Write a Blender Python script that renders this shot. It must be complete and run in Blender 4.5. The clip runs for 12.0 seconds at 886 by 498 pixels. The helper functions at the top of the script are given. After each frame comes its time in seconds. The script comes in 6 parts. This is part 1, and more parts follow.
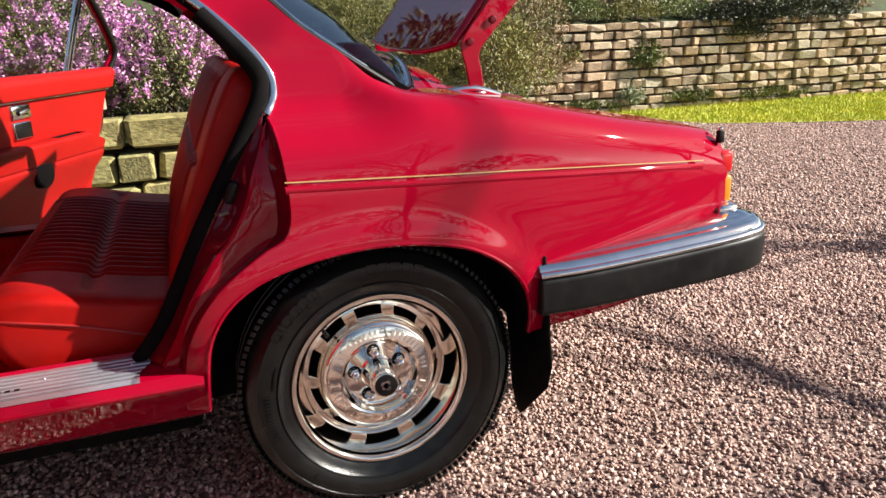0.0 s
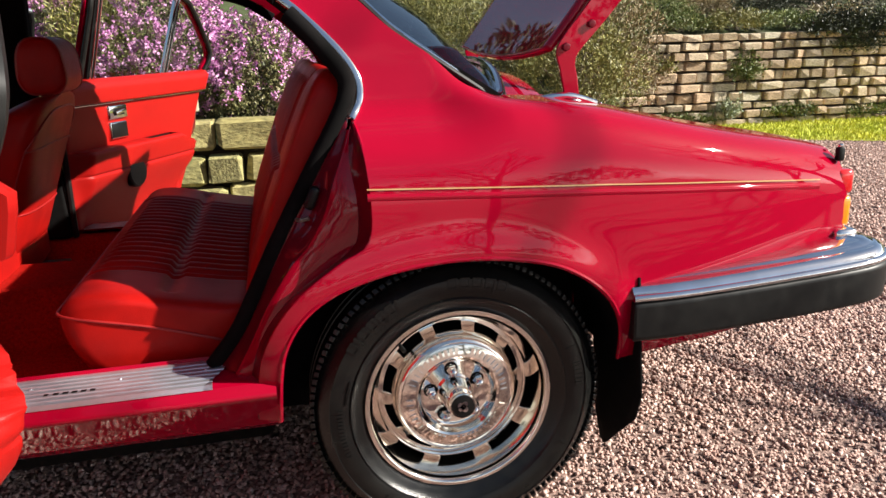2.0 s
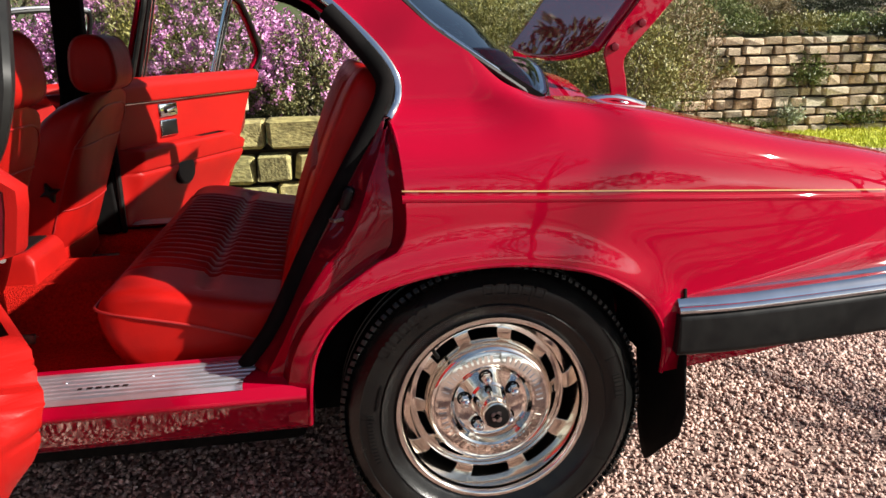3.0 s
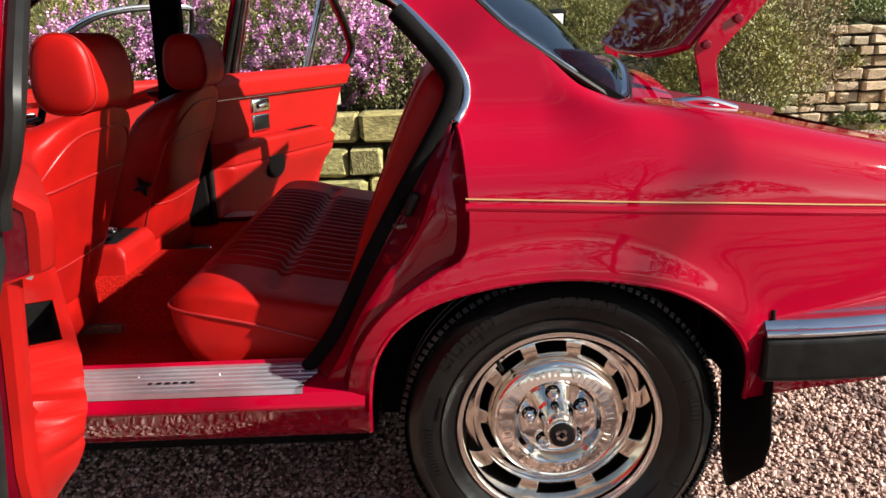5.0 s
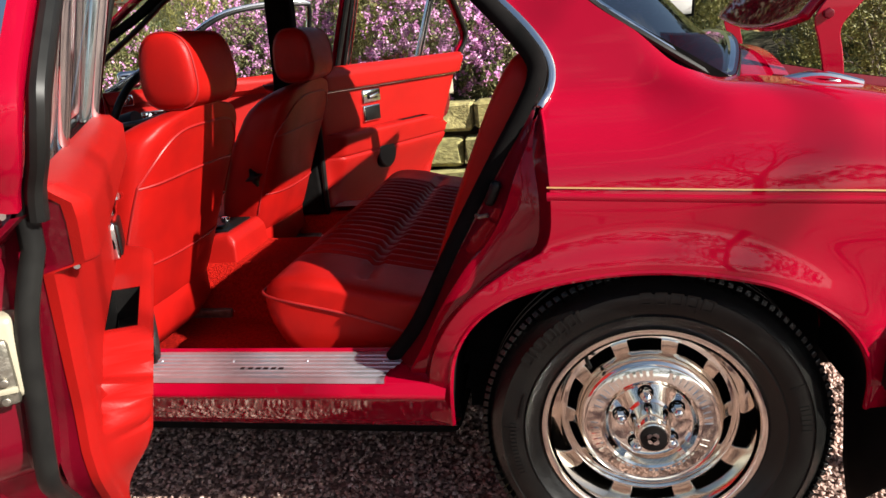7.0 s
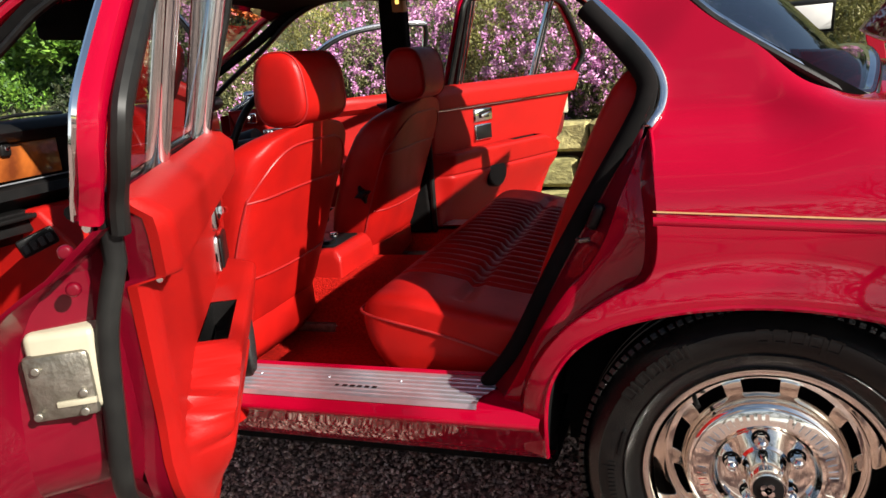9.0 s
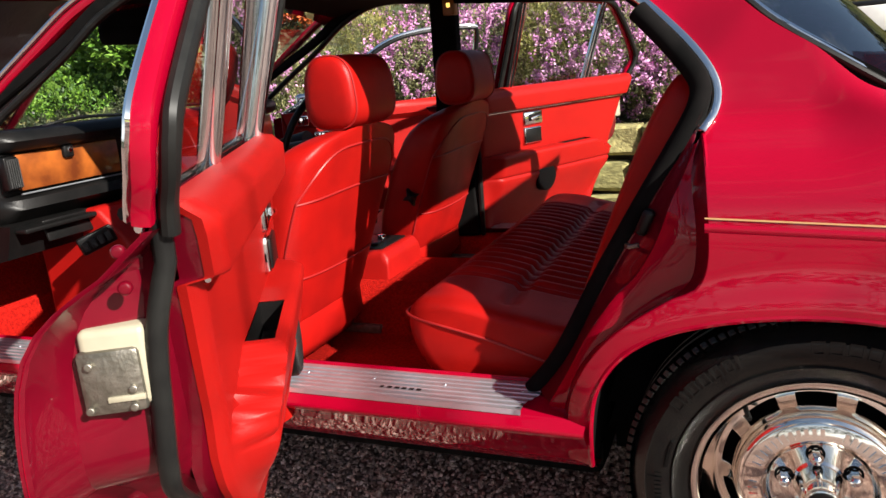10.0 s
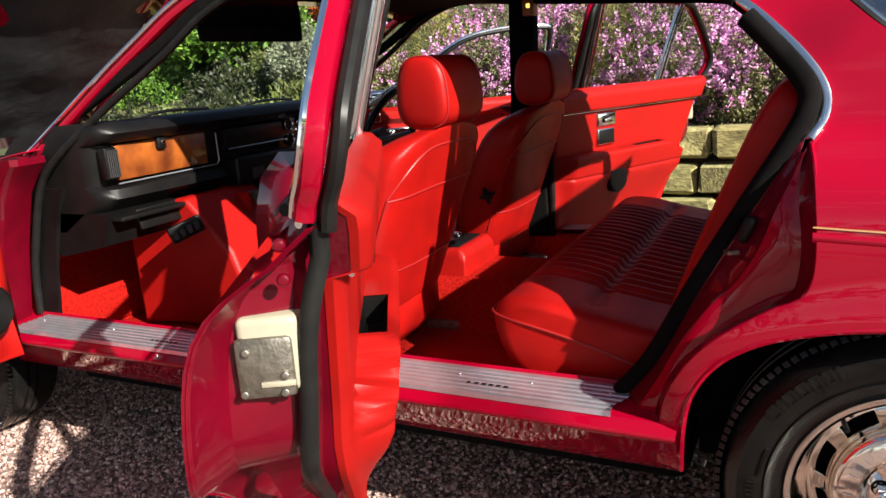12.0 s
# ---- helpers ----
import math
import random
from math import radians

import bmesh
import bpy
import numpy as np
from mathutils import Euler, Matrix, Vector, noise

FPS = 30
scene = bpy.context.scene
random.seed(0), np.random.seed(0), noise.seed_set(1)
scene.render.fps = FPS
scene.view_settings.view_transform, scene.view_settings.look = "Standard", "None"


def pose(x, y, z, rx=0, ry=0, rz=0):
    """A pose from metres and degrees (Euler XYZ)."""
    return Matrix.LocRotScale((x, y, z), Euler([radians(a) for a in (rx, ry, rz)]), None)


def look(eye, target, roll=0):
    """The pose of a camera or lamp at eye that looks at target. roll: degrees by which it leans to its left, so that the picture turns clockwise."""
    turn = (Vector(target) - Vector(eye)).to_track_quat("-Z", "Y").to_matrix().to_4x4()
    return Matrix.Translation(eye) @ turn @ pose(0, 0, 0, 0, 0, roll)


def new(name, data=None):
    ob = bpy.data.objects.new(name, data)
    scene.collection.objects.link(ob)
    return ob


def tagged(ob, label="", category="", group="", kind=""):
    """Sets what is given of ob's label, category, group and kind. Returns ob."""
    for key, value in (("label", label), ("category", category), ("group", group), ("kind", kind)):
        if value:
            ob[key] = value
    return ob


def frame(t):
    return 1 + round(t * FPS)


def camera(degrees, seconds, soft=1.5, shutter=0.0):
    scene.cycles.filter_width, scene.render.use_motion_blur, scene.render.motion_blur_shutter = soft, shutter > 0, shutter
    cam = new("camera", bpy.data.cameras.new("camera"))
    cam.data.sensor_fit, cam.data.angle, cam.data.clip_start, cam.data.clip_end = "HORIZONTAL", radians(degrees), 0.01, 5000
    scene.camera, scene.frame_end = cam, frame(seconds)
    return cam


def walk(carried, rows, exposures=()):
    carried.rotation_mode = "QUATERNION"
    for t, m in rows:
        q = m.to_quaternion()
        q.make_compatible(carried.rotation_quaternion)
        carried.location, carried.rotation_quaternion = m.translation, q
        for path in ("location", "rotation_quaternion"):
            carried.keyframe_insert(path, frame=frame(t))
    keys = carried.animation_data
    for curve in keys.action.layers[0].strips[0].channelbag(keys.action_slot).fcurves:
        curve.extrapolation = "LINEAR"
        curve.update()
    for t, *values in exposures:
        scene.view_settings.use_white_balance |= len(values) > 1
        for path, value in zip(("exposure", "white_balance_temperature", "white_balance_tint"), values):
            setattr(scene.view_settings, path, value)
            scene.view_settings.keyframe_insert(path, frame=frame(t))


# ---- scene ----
cam = camera(62.1, 12.0)
PATH = [
    (0, (-0.368, -1.589, 1.153), (0.247, 0.224, 0.574), -2.4),
    (0.5, (-0.379, -1.57, 1.147), (0.197, 0.257, 0.574), -2.3),
    (1, (-0.384, -1.551, 1.141), (0.146, 0.293, 0.576), -2.2),
    (1.5, (-0.38, -1.529, 1.133), (0.095, 0.332, 0.577), -2.0),
    (2, (-0.355, -1.496, 1.138), (0.058, 0.383, 0.59), -1.8),
    (2.5, (-0.334, -1.474, 1.132), (0.011, 0.42, 0.59), -1.6),
    (3, (-0.317, -1.46, 1.129), (-0.038, 0.446, 0.591), -1.5),
    (5, (-0.238, -1.404, 1.15), (-0.232, 0.516, 0.593), -2.0),
    (5.5, (-0.216, -1.391, 1.154), (-0.294, 0.525, 0.587), -2.6),
    (6, (-0.192, -1.378, 1.149), (-0.364, 0.53, 0.576), -3.5),
    (6.5, (-0.168, -1.364, 1.138), (-0.428, 0.534, 0.563), -4.2),
    (7, (-0.143, -1.355, 1.137), (-0.492, 0.531, 0.569), -4.6),
    (9, (-0.119, -1.304, 1.128), (-0.77, 0.522, 0.635), -5.1),
    (9.5, (-0.112, -1.3, 1.128), (-0.827, 0.504, 0.645), -5.2),
    (10, (-0.115, -1.299, 1.129), (-0.89, 0.483, 0.654), -5.2),
    (10.5, (-0.122, -1.299, 1.124), (-0.945, 0.462, 0.652), -5.1),
    (11, (-0.133, -1.31, 1.131), (-0.993, 0.434, 0.661), -5.0),
    (11.5, (-0.155, -1.329, 1.139), (-1.037, 0.404, 0.667), -4.7),
    (12, (-0.194, -1.361, 1.147), (-1.082, 0.368, 0.674), -4.3),
]
walk(cam, [(t, look(eye, target, roll)) for t, eye, target, roll in PATH])

# ---- daylight ----
SUN = Vector((1.7, -0.62, 1.10)).normalized()
world = bpy.data.worlds.new("sky")
world.use_nodes = True
scene.world = world
wn = world.node_tree.nodes
sky = wn.new("ShaderNodeTexSky")
sky.sky_type, sky.sun_disc = "NISHITA", False
sky.sun_elevation = math.asin(SUN.z)
sky.sun_rotation = math.atan2(SUN.x, SUN.y)
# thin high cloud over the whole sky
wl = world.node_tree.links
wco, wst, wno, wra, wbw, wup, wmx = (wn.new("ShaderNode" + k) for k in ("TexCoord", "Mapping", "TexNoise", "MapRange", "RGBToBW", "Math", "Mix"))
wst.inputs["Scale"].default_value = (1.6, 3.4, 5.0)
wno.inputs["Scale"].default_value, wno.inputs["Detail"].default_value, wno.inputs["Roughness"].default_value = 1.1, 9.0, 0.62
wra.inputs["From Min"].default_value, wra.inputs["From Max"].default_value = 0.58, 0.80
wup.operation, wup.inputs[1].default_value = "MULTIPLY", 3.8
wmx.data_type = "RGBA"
# pale haze low over the land
wse, whz, wad = (wn.new("ShaderNode" + k) for k in ("SeparateXYZ", "MapRange", "Math"))
whz.interpolation_type = "SMOOTHSTEP"
whz.inputs["From Min"].default_value, whz.inputs["From Max"].default_value = 0.04, 0.30
whz.inputs["To Min"].default_value, whz.inputs["To Max"].default_value = 0.45, 0.0
wad.operation, wad.use_clamp = "ADD", True
wl.new(wco.outputs["Generated"], wse.inputs[0])
wl.new(wse.outputs["Z"], whz.inputs["Value"])
wl.new(whz.outputs[0], wad.inputs[1])
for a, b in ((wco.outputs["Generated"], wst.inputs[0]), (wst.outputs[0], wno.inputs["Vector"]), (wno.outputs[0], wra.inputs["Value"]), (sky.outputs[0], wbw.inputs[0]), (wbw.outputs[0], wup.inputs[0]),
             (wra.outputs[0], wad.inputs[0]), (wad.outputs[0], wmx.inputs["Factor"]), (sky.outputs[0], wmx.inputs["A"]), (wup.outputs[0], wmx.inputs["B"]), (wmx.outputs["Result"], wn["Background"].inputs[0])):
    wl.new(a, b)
wn["Background"].inputs[1].default_value = 0.046
sun = new("sun", bpy.data.lights.new("sun", "SUN"))
sun.data.energy, sun.data.angle, sun.data.color = 5.0, radians(0.5), (1.0, 0.95, 0.86)
sun.matrix_world = look(SUN * 30, (0, 0, 0))
scene.view_settings.exposure = 1.33


# ---- materials ----
def material(name, colour, rough=0.5, metal=0.0, second=None, scale=8.0, amount=0.5, bump=0.0, bump_scale=60.0,
             coat=0.0, spec=0.5, rand=0.0, rough_var=0.0, sheen=0.0, detail=6.0):
    m = bpy.data.materials.new(name)
    m.use_nodes = True
    nt = m.node_tree
    b = nt.nodes["Principled BSDF"]
    b.inputs["Roughness"].default_value = rough
    b.inputs["Metallic"].default_value = metal
    b.inputs["Coat Weight"].default_value = coat
    b.inputs["Coat Roughness"].default_value = 0.025
    b.inputs["Coat IOR"].default_value = 1.45
    b.inputs["Specular IOR Level"].default_value = spec
    b.inputs["Sheen Weight"].default_value = sheen
    co = nt.nodes.new("ShaderNodeTexCoord")
    no = nt.nodes.new("ShaderNodeTexNoise")
    no.inputs["Scale"].default_value, no.inputs["Detail"].default_value = scale, detail
    nt.links.new(co.outputs["Object"], no.inputs["Vector"])
    ramp = nt.nodes.new("ShaderNodeMapRange")
    ramp.inputs["From Min"].default_value, ramp.inputs["From Max"].default_value = 0.35, 0.65
    ramp.inputs["To Max"].default_value = amount
    nt.links.new(no.outputs[0], ramp.inputs["Value"])
    mix = nt.nodes.new("ShaderNodeMix")
    mix.data_type = "RGBA"
    mix.inputs["A"].default_value = (*colour, 1)
    mix.inputs["B"].default_value = (*(second or [c * 0.8 for c in colour]), 1)
    nt.links.new(ramp.outputs[0], mix.inputs["Factor"])
    out = mix.outputs["Result"]
    if rand:
        hue = nt.nodes.new("ShaderNodeHueSaturation")
        geo = nt.nodes.new("ShaderNodeNewGeometry")
        val = nt.nodes.new("ShaderNodeMapRange")
        val.inputs["To Min"].default_value, val.inputs["To Max"].default_value = 1 - rand, 1 + rand
        nt.links.new(geo.outputs["Random Per Island"], val.inputs["Value"])
        nt.links.new(val.outputs[0], hue.inputs["Value"])
        nt.links.new(out, hue.inputs["Color"])
        out = hue.outputs[0]
    nt.links.new(out, b.inputs["Base Color"])
    if rough_var:
        rv = nt.nodes.new("ShaderNodeMapRange")
        rv.inputs["To Min"].default_value, rv.inputs["To Max"].default_value = rough - rough_var, rough + rough_var
        nt.links.new(no.outputs[0], rv.inputs["Value"])
        nt.links.new(rv.outputs[0], b.inputs["Roughness"])
    if bump:
        n2 = nt.nodes.new("ShaderNodeTexNoise")
        n2.inputs["Scale"].default_value, n2.inputs["Detail"].default_value = bump_scale, 4.0
        nt.links.new(co.outputs["Object"], n2.inputs["Vector"])
        bp = nt.nodes.new("ShaderNodeBump")
        bp.inputs["Strength"].default_value, bp.inputs["Distance"].default_value = bump, 0.01
        nt.links.new(n2.outputs[0], bp.inputs["Height"])
        nt.links.new(bp.outputs[0], b.inputs["Normal"])
    return m


def mottled(name, colours, spread=(0.0, 1.0), rough=0.85, scale=30.0, bump=0.4, source="island"):
    """Stone or leaf whose colour is picked for each piece out of a ramp, with grain on top."""
    m = material(name, (1, 1, 1), rough, bump=bump, bump_scale=scale * 2)
    nt = m.node_tree
    b = nt.nodes["Principled BSDF"]
    ramp = nt.nodes.new("ShaderNodeValToRGB")
    el = ramp.color_ramp.elements
    while len(el) < len(colours):
        el.new(0.5)
    for i, c in enumerate(colours):
        el[i].position = spread[0] + (spread[1] - spread[0]) * i / (len(colours) - 1)
        el[i].color = (*c, 1)
    if source == "island":
        src = nt.nodes.new("ShaderNodeNewGeometry").outputs["Random Per Island"]
    else:
        src = nt.nodes.new("ShaderNodeObjectInfo").outputs["Random"]
    nt.links.new(src, ramp.inputs[0])
    co = nt.nodes.new("ShaderNodeTexCoord")
    no = nt.nodes.new("ShaderNodeTexNoise")
    no.inputs["Scale"].default_value, no.inputs["Detail"].default_value = scale, 8.0
    nt.links.new(co.outputs["Object"], no.inputs["Vector"])
    hsv = nt.nodes.new("ShaderNodeHueSaturation")
    mr = nt.nodes.new("ShaderNodeMapRange")
    mr.inputs["From Min"].default_value, mr.inputs["From Max"].default_value = 0.3, 0.7
    mr.inputs["To Min"].default_value, mr.inputs["To Max"].default_value = 0.55, 1.35
    nt.links.new(no.outputs[0], mr.inputs["Value"])
    nt.links.new(mr.outputs[0], hsv.inputs["Value"])
    nt.links.new(ramp.outputs[0], hsv.inputs["Color"])
    nt.links.new(hsv.outputs[0], b.inputs["Base Color"])
    return m


PAINT = material("red_paint", (0.28, 0.0008, 0.015), 0.5, 0.0, (0.225, 0.0007, 0.012), 3.0, 0.6, coat=1.0, spec=0.0)
# the body red once more, darkened to stand for shade on inner faces
PAINT_SHADED = material("red_paint_shade_tone", (0.115, 0.0008, 0.008), 0.4, 0.0, (0.085, 0.0006, 0.006), 14.0, 0.8, coat=0.7, spec=0.1)
LEATHER = material("red_leather", (0.33, 0.0058, 0.0042), 0.40, 0.0, (0.23, 0.0042, 0.0036), 10.0, 0.8, bump=0.12, bump_scale=420.0, rough_var=0.1, spec=0.17)
VINYL = material("red_vinyl", (0.30, 0.0060, 0.0044), 0.42, 0.0, (0.235, 0.0048, 0.0040), 7.0, 0.7, bump=0.10, bump_scale=500.0, spec=0.17)
PIPING = material("dark_red_piping", (0.26, 0.008, 0.008), 0.45)
CARPET = material("red_carpet", (0.48, 0.012, 0.007), 0.95, 0.0, (0.28, 0.007, 0.005), 130.0, 1.0, bump=1.0, bump_scale=260.0, spec=0.05)
CHROME = material("chrome", (0.78, 0.78, 0.78), 0.06, 1.0, (0.66, 0.66, 0.66), 20.0, 0.7, rough_var=0.04)
ALLOY = material("polished_alloy", (0.93, 0.89, 0.82), 0.08, 1.0, (0.80, 0.75, 0.68), 16.0, 0.7, rough_var=0.04)
SATIN = material("ribbed_aluminium", (0.60, 0.62, 0.67), 0.32, 0.8, (0.48, 0.49, 0.53), 25.0, 0.8, rough_var=0.08)
STEEL = material("cast_steel", (0.27, 0.25, 0.21), 0.42, 0.85, (0.16, 0.15, 0.12), 60.0, 0.9, bump=0.15, bump_scale=160.0)
IVORY = material("ivory_plastic", (0.34, 0.31, 0.23), 0.45, 0.0, (0.27, 0.245, 0.175), 20.0, 0.8)
RUBBER = material("tyre_rubber", (0.005, 0.005, 0.005), 0.24, 0.0, (0.009, 0.009, 0.008), 30.0, 0.8, bump=0.12, bump_scale=300.0, rough_var=0.08, spec=0.32)
SEAL = material("seal_rubber", (0.007, 0.007, 0.007), 0.40, 0.0, (0.013, 0.013, 0.012), 25.0, 0.8, spec=0.18, rough_var=0.1)
BLACK = material("black_plastic", (0.004, 0.004, 0.004), 0.36, 0.0, (0.008, 0.007, 0.007), 15.0, 0.7, spec=0.2, bump=0.1, bump_scale=300.0)
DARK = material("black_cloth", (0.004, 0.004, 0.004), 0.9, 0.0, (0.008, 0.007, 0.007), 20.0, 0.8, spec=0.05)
FELT = material("bonnet_felt", (0.014, 0.014, 0.015), 0.6, 0.0, (0.030, 0.030, 0.033), 7.0, 0.8, bump=0.6, bump_scale=12.0)
STRIPE = material("gold_stripe", (0.52, 0.30, 0.13), 0.35, 0.0, (0.46, 0.25, 0.10), 30.0, 0.6, coat=0.5)
GREYSPK = material("speaker_mesh", (0.03, 0.03, 0.03), 0.55, 0.3, (0.018, 0.018, 0.018), 260.0, 1.0, bump=0.5, bump_scale=600.0)
WHITE = material("white_label", (0.72, 0.71, 0.68), 0.5)
AMBER = material("amber_lens", (0.85, 0.22, 0.01), 0.12, coat=1.0)
AMBER_DIM = material("amber_lamp_glass", (0.30, 0.13, 0.02), 0.3)
BULB = material("lamp_glow", (0.9, 0.6, 0.2), 0.4)
BULB.node_tree.nodes["Principled BSDF"].inputs["Emission Color"].default_value = (1.0, 0.55, 0.12, 1)
BULB.node_tree.nodes["Principled BSDF"].inputs["Emission Strength"].default_value = 0.8
LENS = material("red_lens", (0.55, 0.01, 0.01), 0.10, coat=1.0)


def walnut():
    m = material("walnut_veneer", (0.32, 0.085, 0.014), 0.3, 0.0, (0.10, 0.022, 0.006), 11.0, 1.0, coat=1.0, detail=9.0)
    return m


def glass(name, tint, rough=0.0, ior=1.5):
    m = bpy.data.materials.new(name)
    m.use_nodes = True
    nt = m.node_tree
    nt.nodes.remove(nt.nodes["Principled BSDF"])
    tr, gl, mx, fr = (nt.nodes.new("ShaderNode" + k) for k in ("BsdfTransparent", "BsdfGlossy", "MixShader", "LayerWeight"))
    pw, ma = nt.nodes.new("ShaderNodeMath"), nt.nodes.new("ShaderNodeMath")
    tr.inputs[0].default_value = (*tint, 1)
    gl.inputs["Roughness"].default_value = rough
    r0 = ((ior - 1) / (ior + 1)) ** 2
    fr.inputs[0].default_value = 0.5
    pw.operation, pw.inputs[1].default_value = "POWER", 5.0
    ma.operation, ma.inputs[1].default_value, ma.inputs[2].default_value = "MULTIPLY_ADD", 1 - r0, r0
    nt.links.new(fr.outputs["Facing"], pw.inputs[0])
    nt.links.new(pw.outputs[0], ma.inputs[0])
    nt.links.new(ma.outputs[0], mx.inputs[0])
    nt.links.new(tr.outputs[0], mx.inputs[1])
    nt.links.new(gl.outputs[0], mx.inputs[2])
    nt.links.new(mx.outputs[0], nt.nodes["Material Output"].inputs[0])
    return m


WALNUT = walnut()
GLASS = glass("window_glass", (0.86, 0.90, 0.88))
TINTED = glass("rear_glass", (0.10, 0.13, 0.16), ior=3.4)


# ---- building helpers ----
def part(name, bm, mat, parent=None, label="", smooth=True, solid=0.0, offset=0.0, bevel=0.0, angle=35, rim=True):
    """Links a bmesh as one mesh object under a thing or a part."""
    bmesh.ops.remove_doubles(bm, verts=bm.verts, dist=1e-5)
    me = bpy.data.meshes.new(name)
    bm.to_mesh(me)
    bm.free()
    me.materials.append(mat)
    if smooth:
        me.polygons.foreach_set("use_smooth", [True] * len(me.polygons))
        me.set_sharp_from_angle(angle=radians(angle))
    ob = new(name, me)
    if solid:
        md = ob.modifiers.new("thick", "SOLIDIFY")
        md.thickness, md.offset, md.use_rim = solid, offset, rim
    if bevel:
        md = ob.modifiers.new("soft", "BEVEL")
        md.width, md.segments, md.limit_method, md.angle_limit = bevel, 3, "ANGLE", radians(30)
    if parent:
        ob.parent = parent
    return tagged(ob, label)


def lerp_table(t, v):
    if v <= t[0][0]:
        return t[0][1]
    for (a, p), (b, q) in zip(t, t[1:]):
        if v <= b:
            return p + (q - p) * (v - a) / (b - a)
    return t[-1][1]


def smooth_line(pts, n=8, closed=False):
    """A Catmull-Rom line through the points."""
    P = [Vector(p) for p in pts]
    out = []
    m = len(P)
    for i in range(m if closed else m - 1):
        a, b, c, d = (P[(i + k) % m] if closed else P[min(max(i + k, 0), m - 1)] for k in (-1, 0, 1, 2))
        for j in range(n):
            t = j / n
            out.append(0.5 * ((2 * b) + (c - a) * t + (2 * a - 5 * b + 4 * c - d) * t * t + (3 * b - a - 3 * c + d) * t ** 3))
    if not closed:
        out.append(P[-1])
    return out


def even(pts, n):
    """n points at even steps along a line."""
    P = [Vector(p) for p in pts]
    d = [0.0]
    for a, b in zip(P, P[1:]):
        d.append(d[-1] + (b - a).length)
    out = []
    for k in range(n):
        s, i = d[-1] * k / (n - 1), 0
        while i < len(d) - 2 and d[i + 1] < s:
            i += 1
        out.append(P[i].lerp(P[i + 1], (s - d[i]) / max(d[i + 1] - d[i], 1e-9)))
    return out


def sheet(outline, fn, step=0.03, holes=()):
    """A triangulated sheet inside a flat outline (a, b), laid onto the surface fn(a, b)."""
    from mathutils.geometry import delaunay_2d_cdt, intersect_point_tri_2d
    V, E = [], []
    for loop in (outline, *holes):
        k = len(V)
        V += [Vector(p[:2]) for p in loop]
        E += [(k + i, k + (i + 1) % len(loop)) for i in range(len(loop))]

    def inside(p, loop):
        c = False
        for i in range(len(loop)):
            (x0, y0), (x1, y1) = loop[i - 1][:2], loop[i][:2]
            if (y0 > p[1]) != (y1 > p[1]) and p[0] < (x1 - x0) * (p[1] - y0) / (y1 - y0) + x0:
                c = not c
        return c

    def gap(p, loop):
        best = 9.0
        for i in range(len(loop)):
            a, b = Vector(loop[i - 1][:2]), Vector(loop[i][:2])
            ab = b - a
            t = max(0, min(1, (p - a).dot(ab) / max(ab.length_squared, 1e-12)))
            best = min(best, (a + ab * t - p).length)
        return best

    xs, ys = [p[0] for p in outline], [p[1] for p in outline]
    row = 0
    y = min(ys) + step / 2
    while y < max(ys):
        x = min(xs) + (step / 2 if row % 2 else step)
        while x < max(xs):
            p = Vector((x, y))
            if inside(p, outline) and not any(inside(p, h) for h in holes) and min(gap(p, l) for l in (outline, *holes)) > step * 0.45:
                V.append(p)
            x += step
        y, row = y + step * 0.87, row + 1
    vs, _, fs, *_ = delaunay_2d_cdt(V, E, [], 0, 1e-6)
    bm = bmesh.new()
    bv = [bm.verts.new(fn(v[0], v[1])) for v in vs]
    for f in fs:
        c = sum((Vector(vs[i]) for i in f), Vector((0, 0))) / len(f)
        if inside(c, outline) and not any(inside(c, h) for h in holes):
            try:
                bm.faces.new([bv[i] for i in f])
            except ValueError:
                pass
    loose = [v for v in bm.verts if not v.link_faces]
    bmesh.ops.delete(bm, geom=loose, context="VERTS")
    return bm


def loft(bm, rings, closed=True, caps=True):
    """Skin through rings of equally many points."""
    R = [[bm.verts.new(p) for p in r] for r in rings]
    n = len(R[0])
    for a, b in zip(R, R[1:]):
        for i in range(n if closed else n - 1):
            j = (i + 1) % n
            try:
                bm.faces.new((a[i], a[j], b[j], b[i]))
            except ValueError:
                pass
    if caps and closed:
        for r, flip in ((R[0], True), (R[-1], False)):
            try:
                bm.faces.new(r[::-1] if flip else r)
            except ValueError:
                pass
    return bm


def sweep(bm, path, w, h=None, n=10, up=(0, 0, 1), power=2.0, taper=None):
    """A bar with a rounded section, w across and h along up, swept along a line."""
    P = [Vector(p) for p in path]
    h = h or w
    rings = []
    for i, p in enumerate(P):
        t = (P[min(i + 1, len(P) - 1)] - P[max(i - 1, 0)]).normalized()
        side = t.cross(Vector(up))
        side = side.normalized() if side.length > 1e-4 else Vector((1, 0, 0))
        top = side.cross(t).normalized()
        k = taper(i / max(len(P) - 1, 1)) if taper else 1.0
        ring = []
        for j in range(n):
            a = 2 * math.pi * j / n
            c, s = math.cos(a), math.sin(a)
            c, s = math.copysign(abs(c) ** (2 / power), c), math.copysign(abs(s) ** (2 / power), s)
            ring.append(p + side * (c * w / 2 * k) + top * (s * h / 2 * k))
        rings.append(ring)
    return loft(bm, rings)


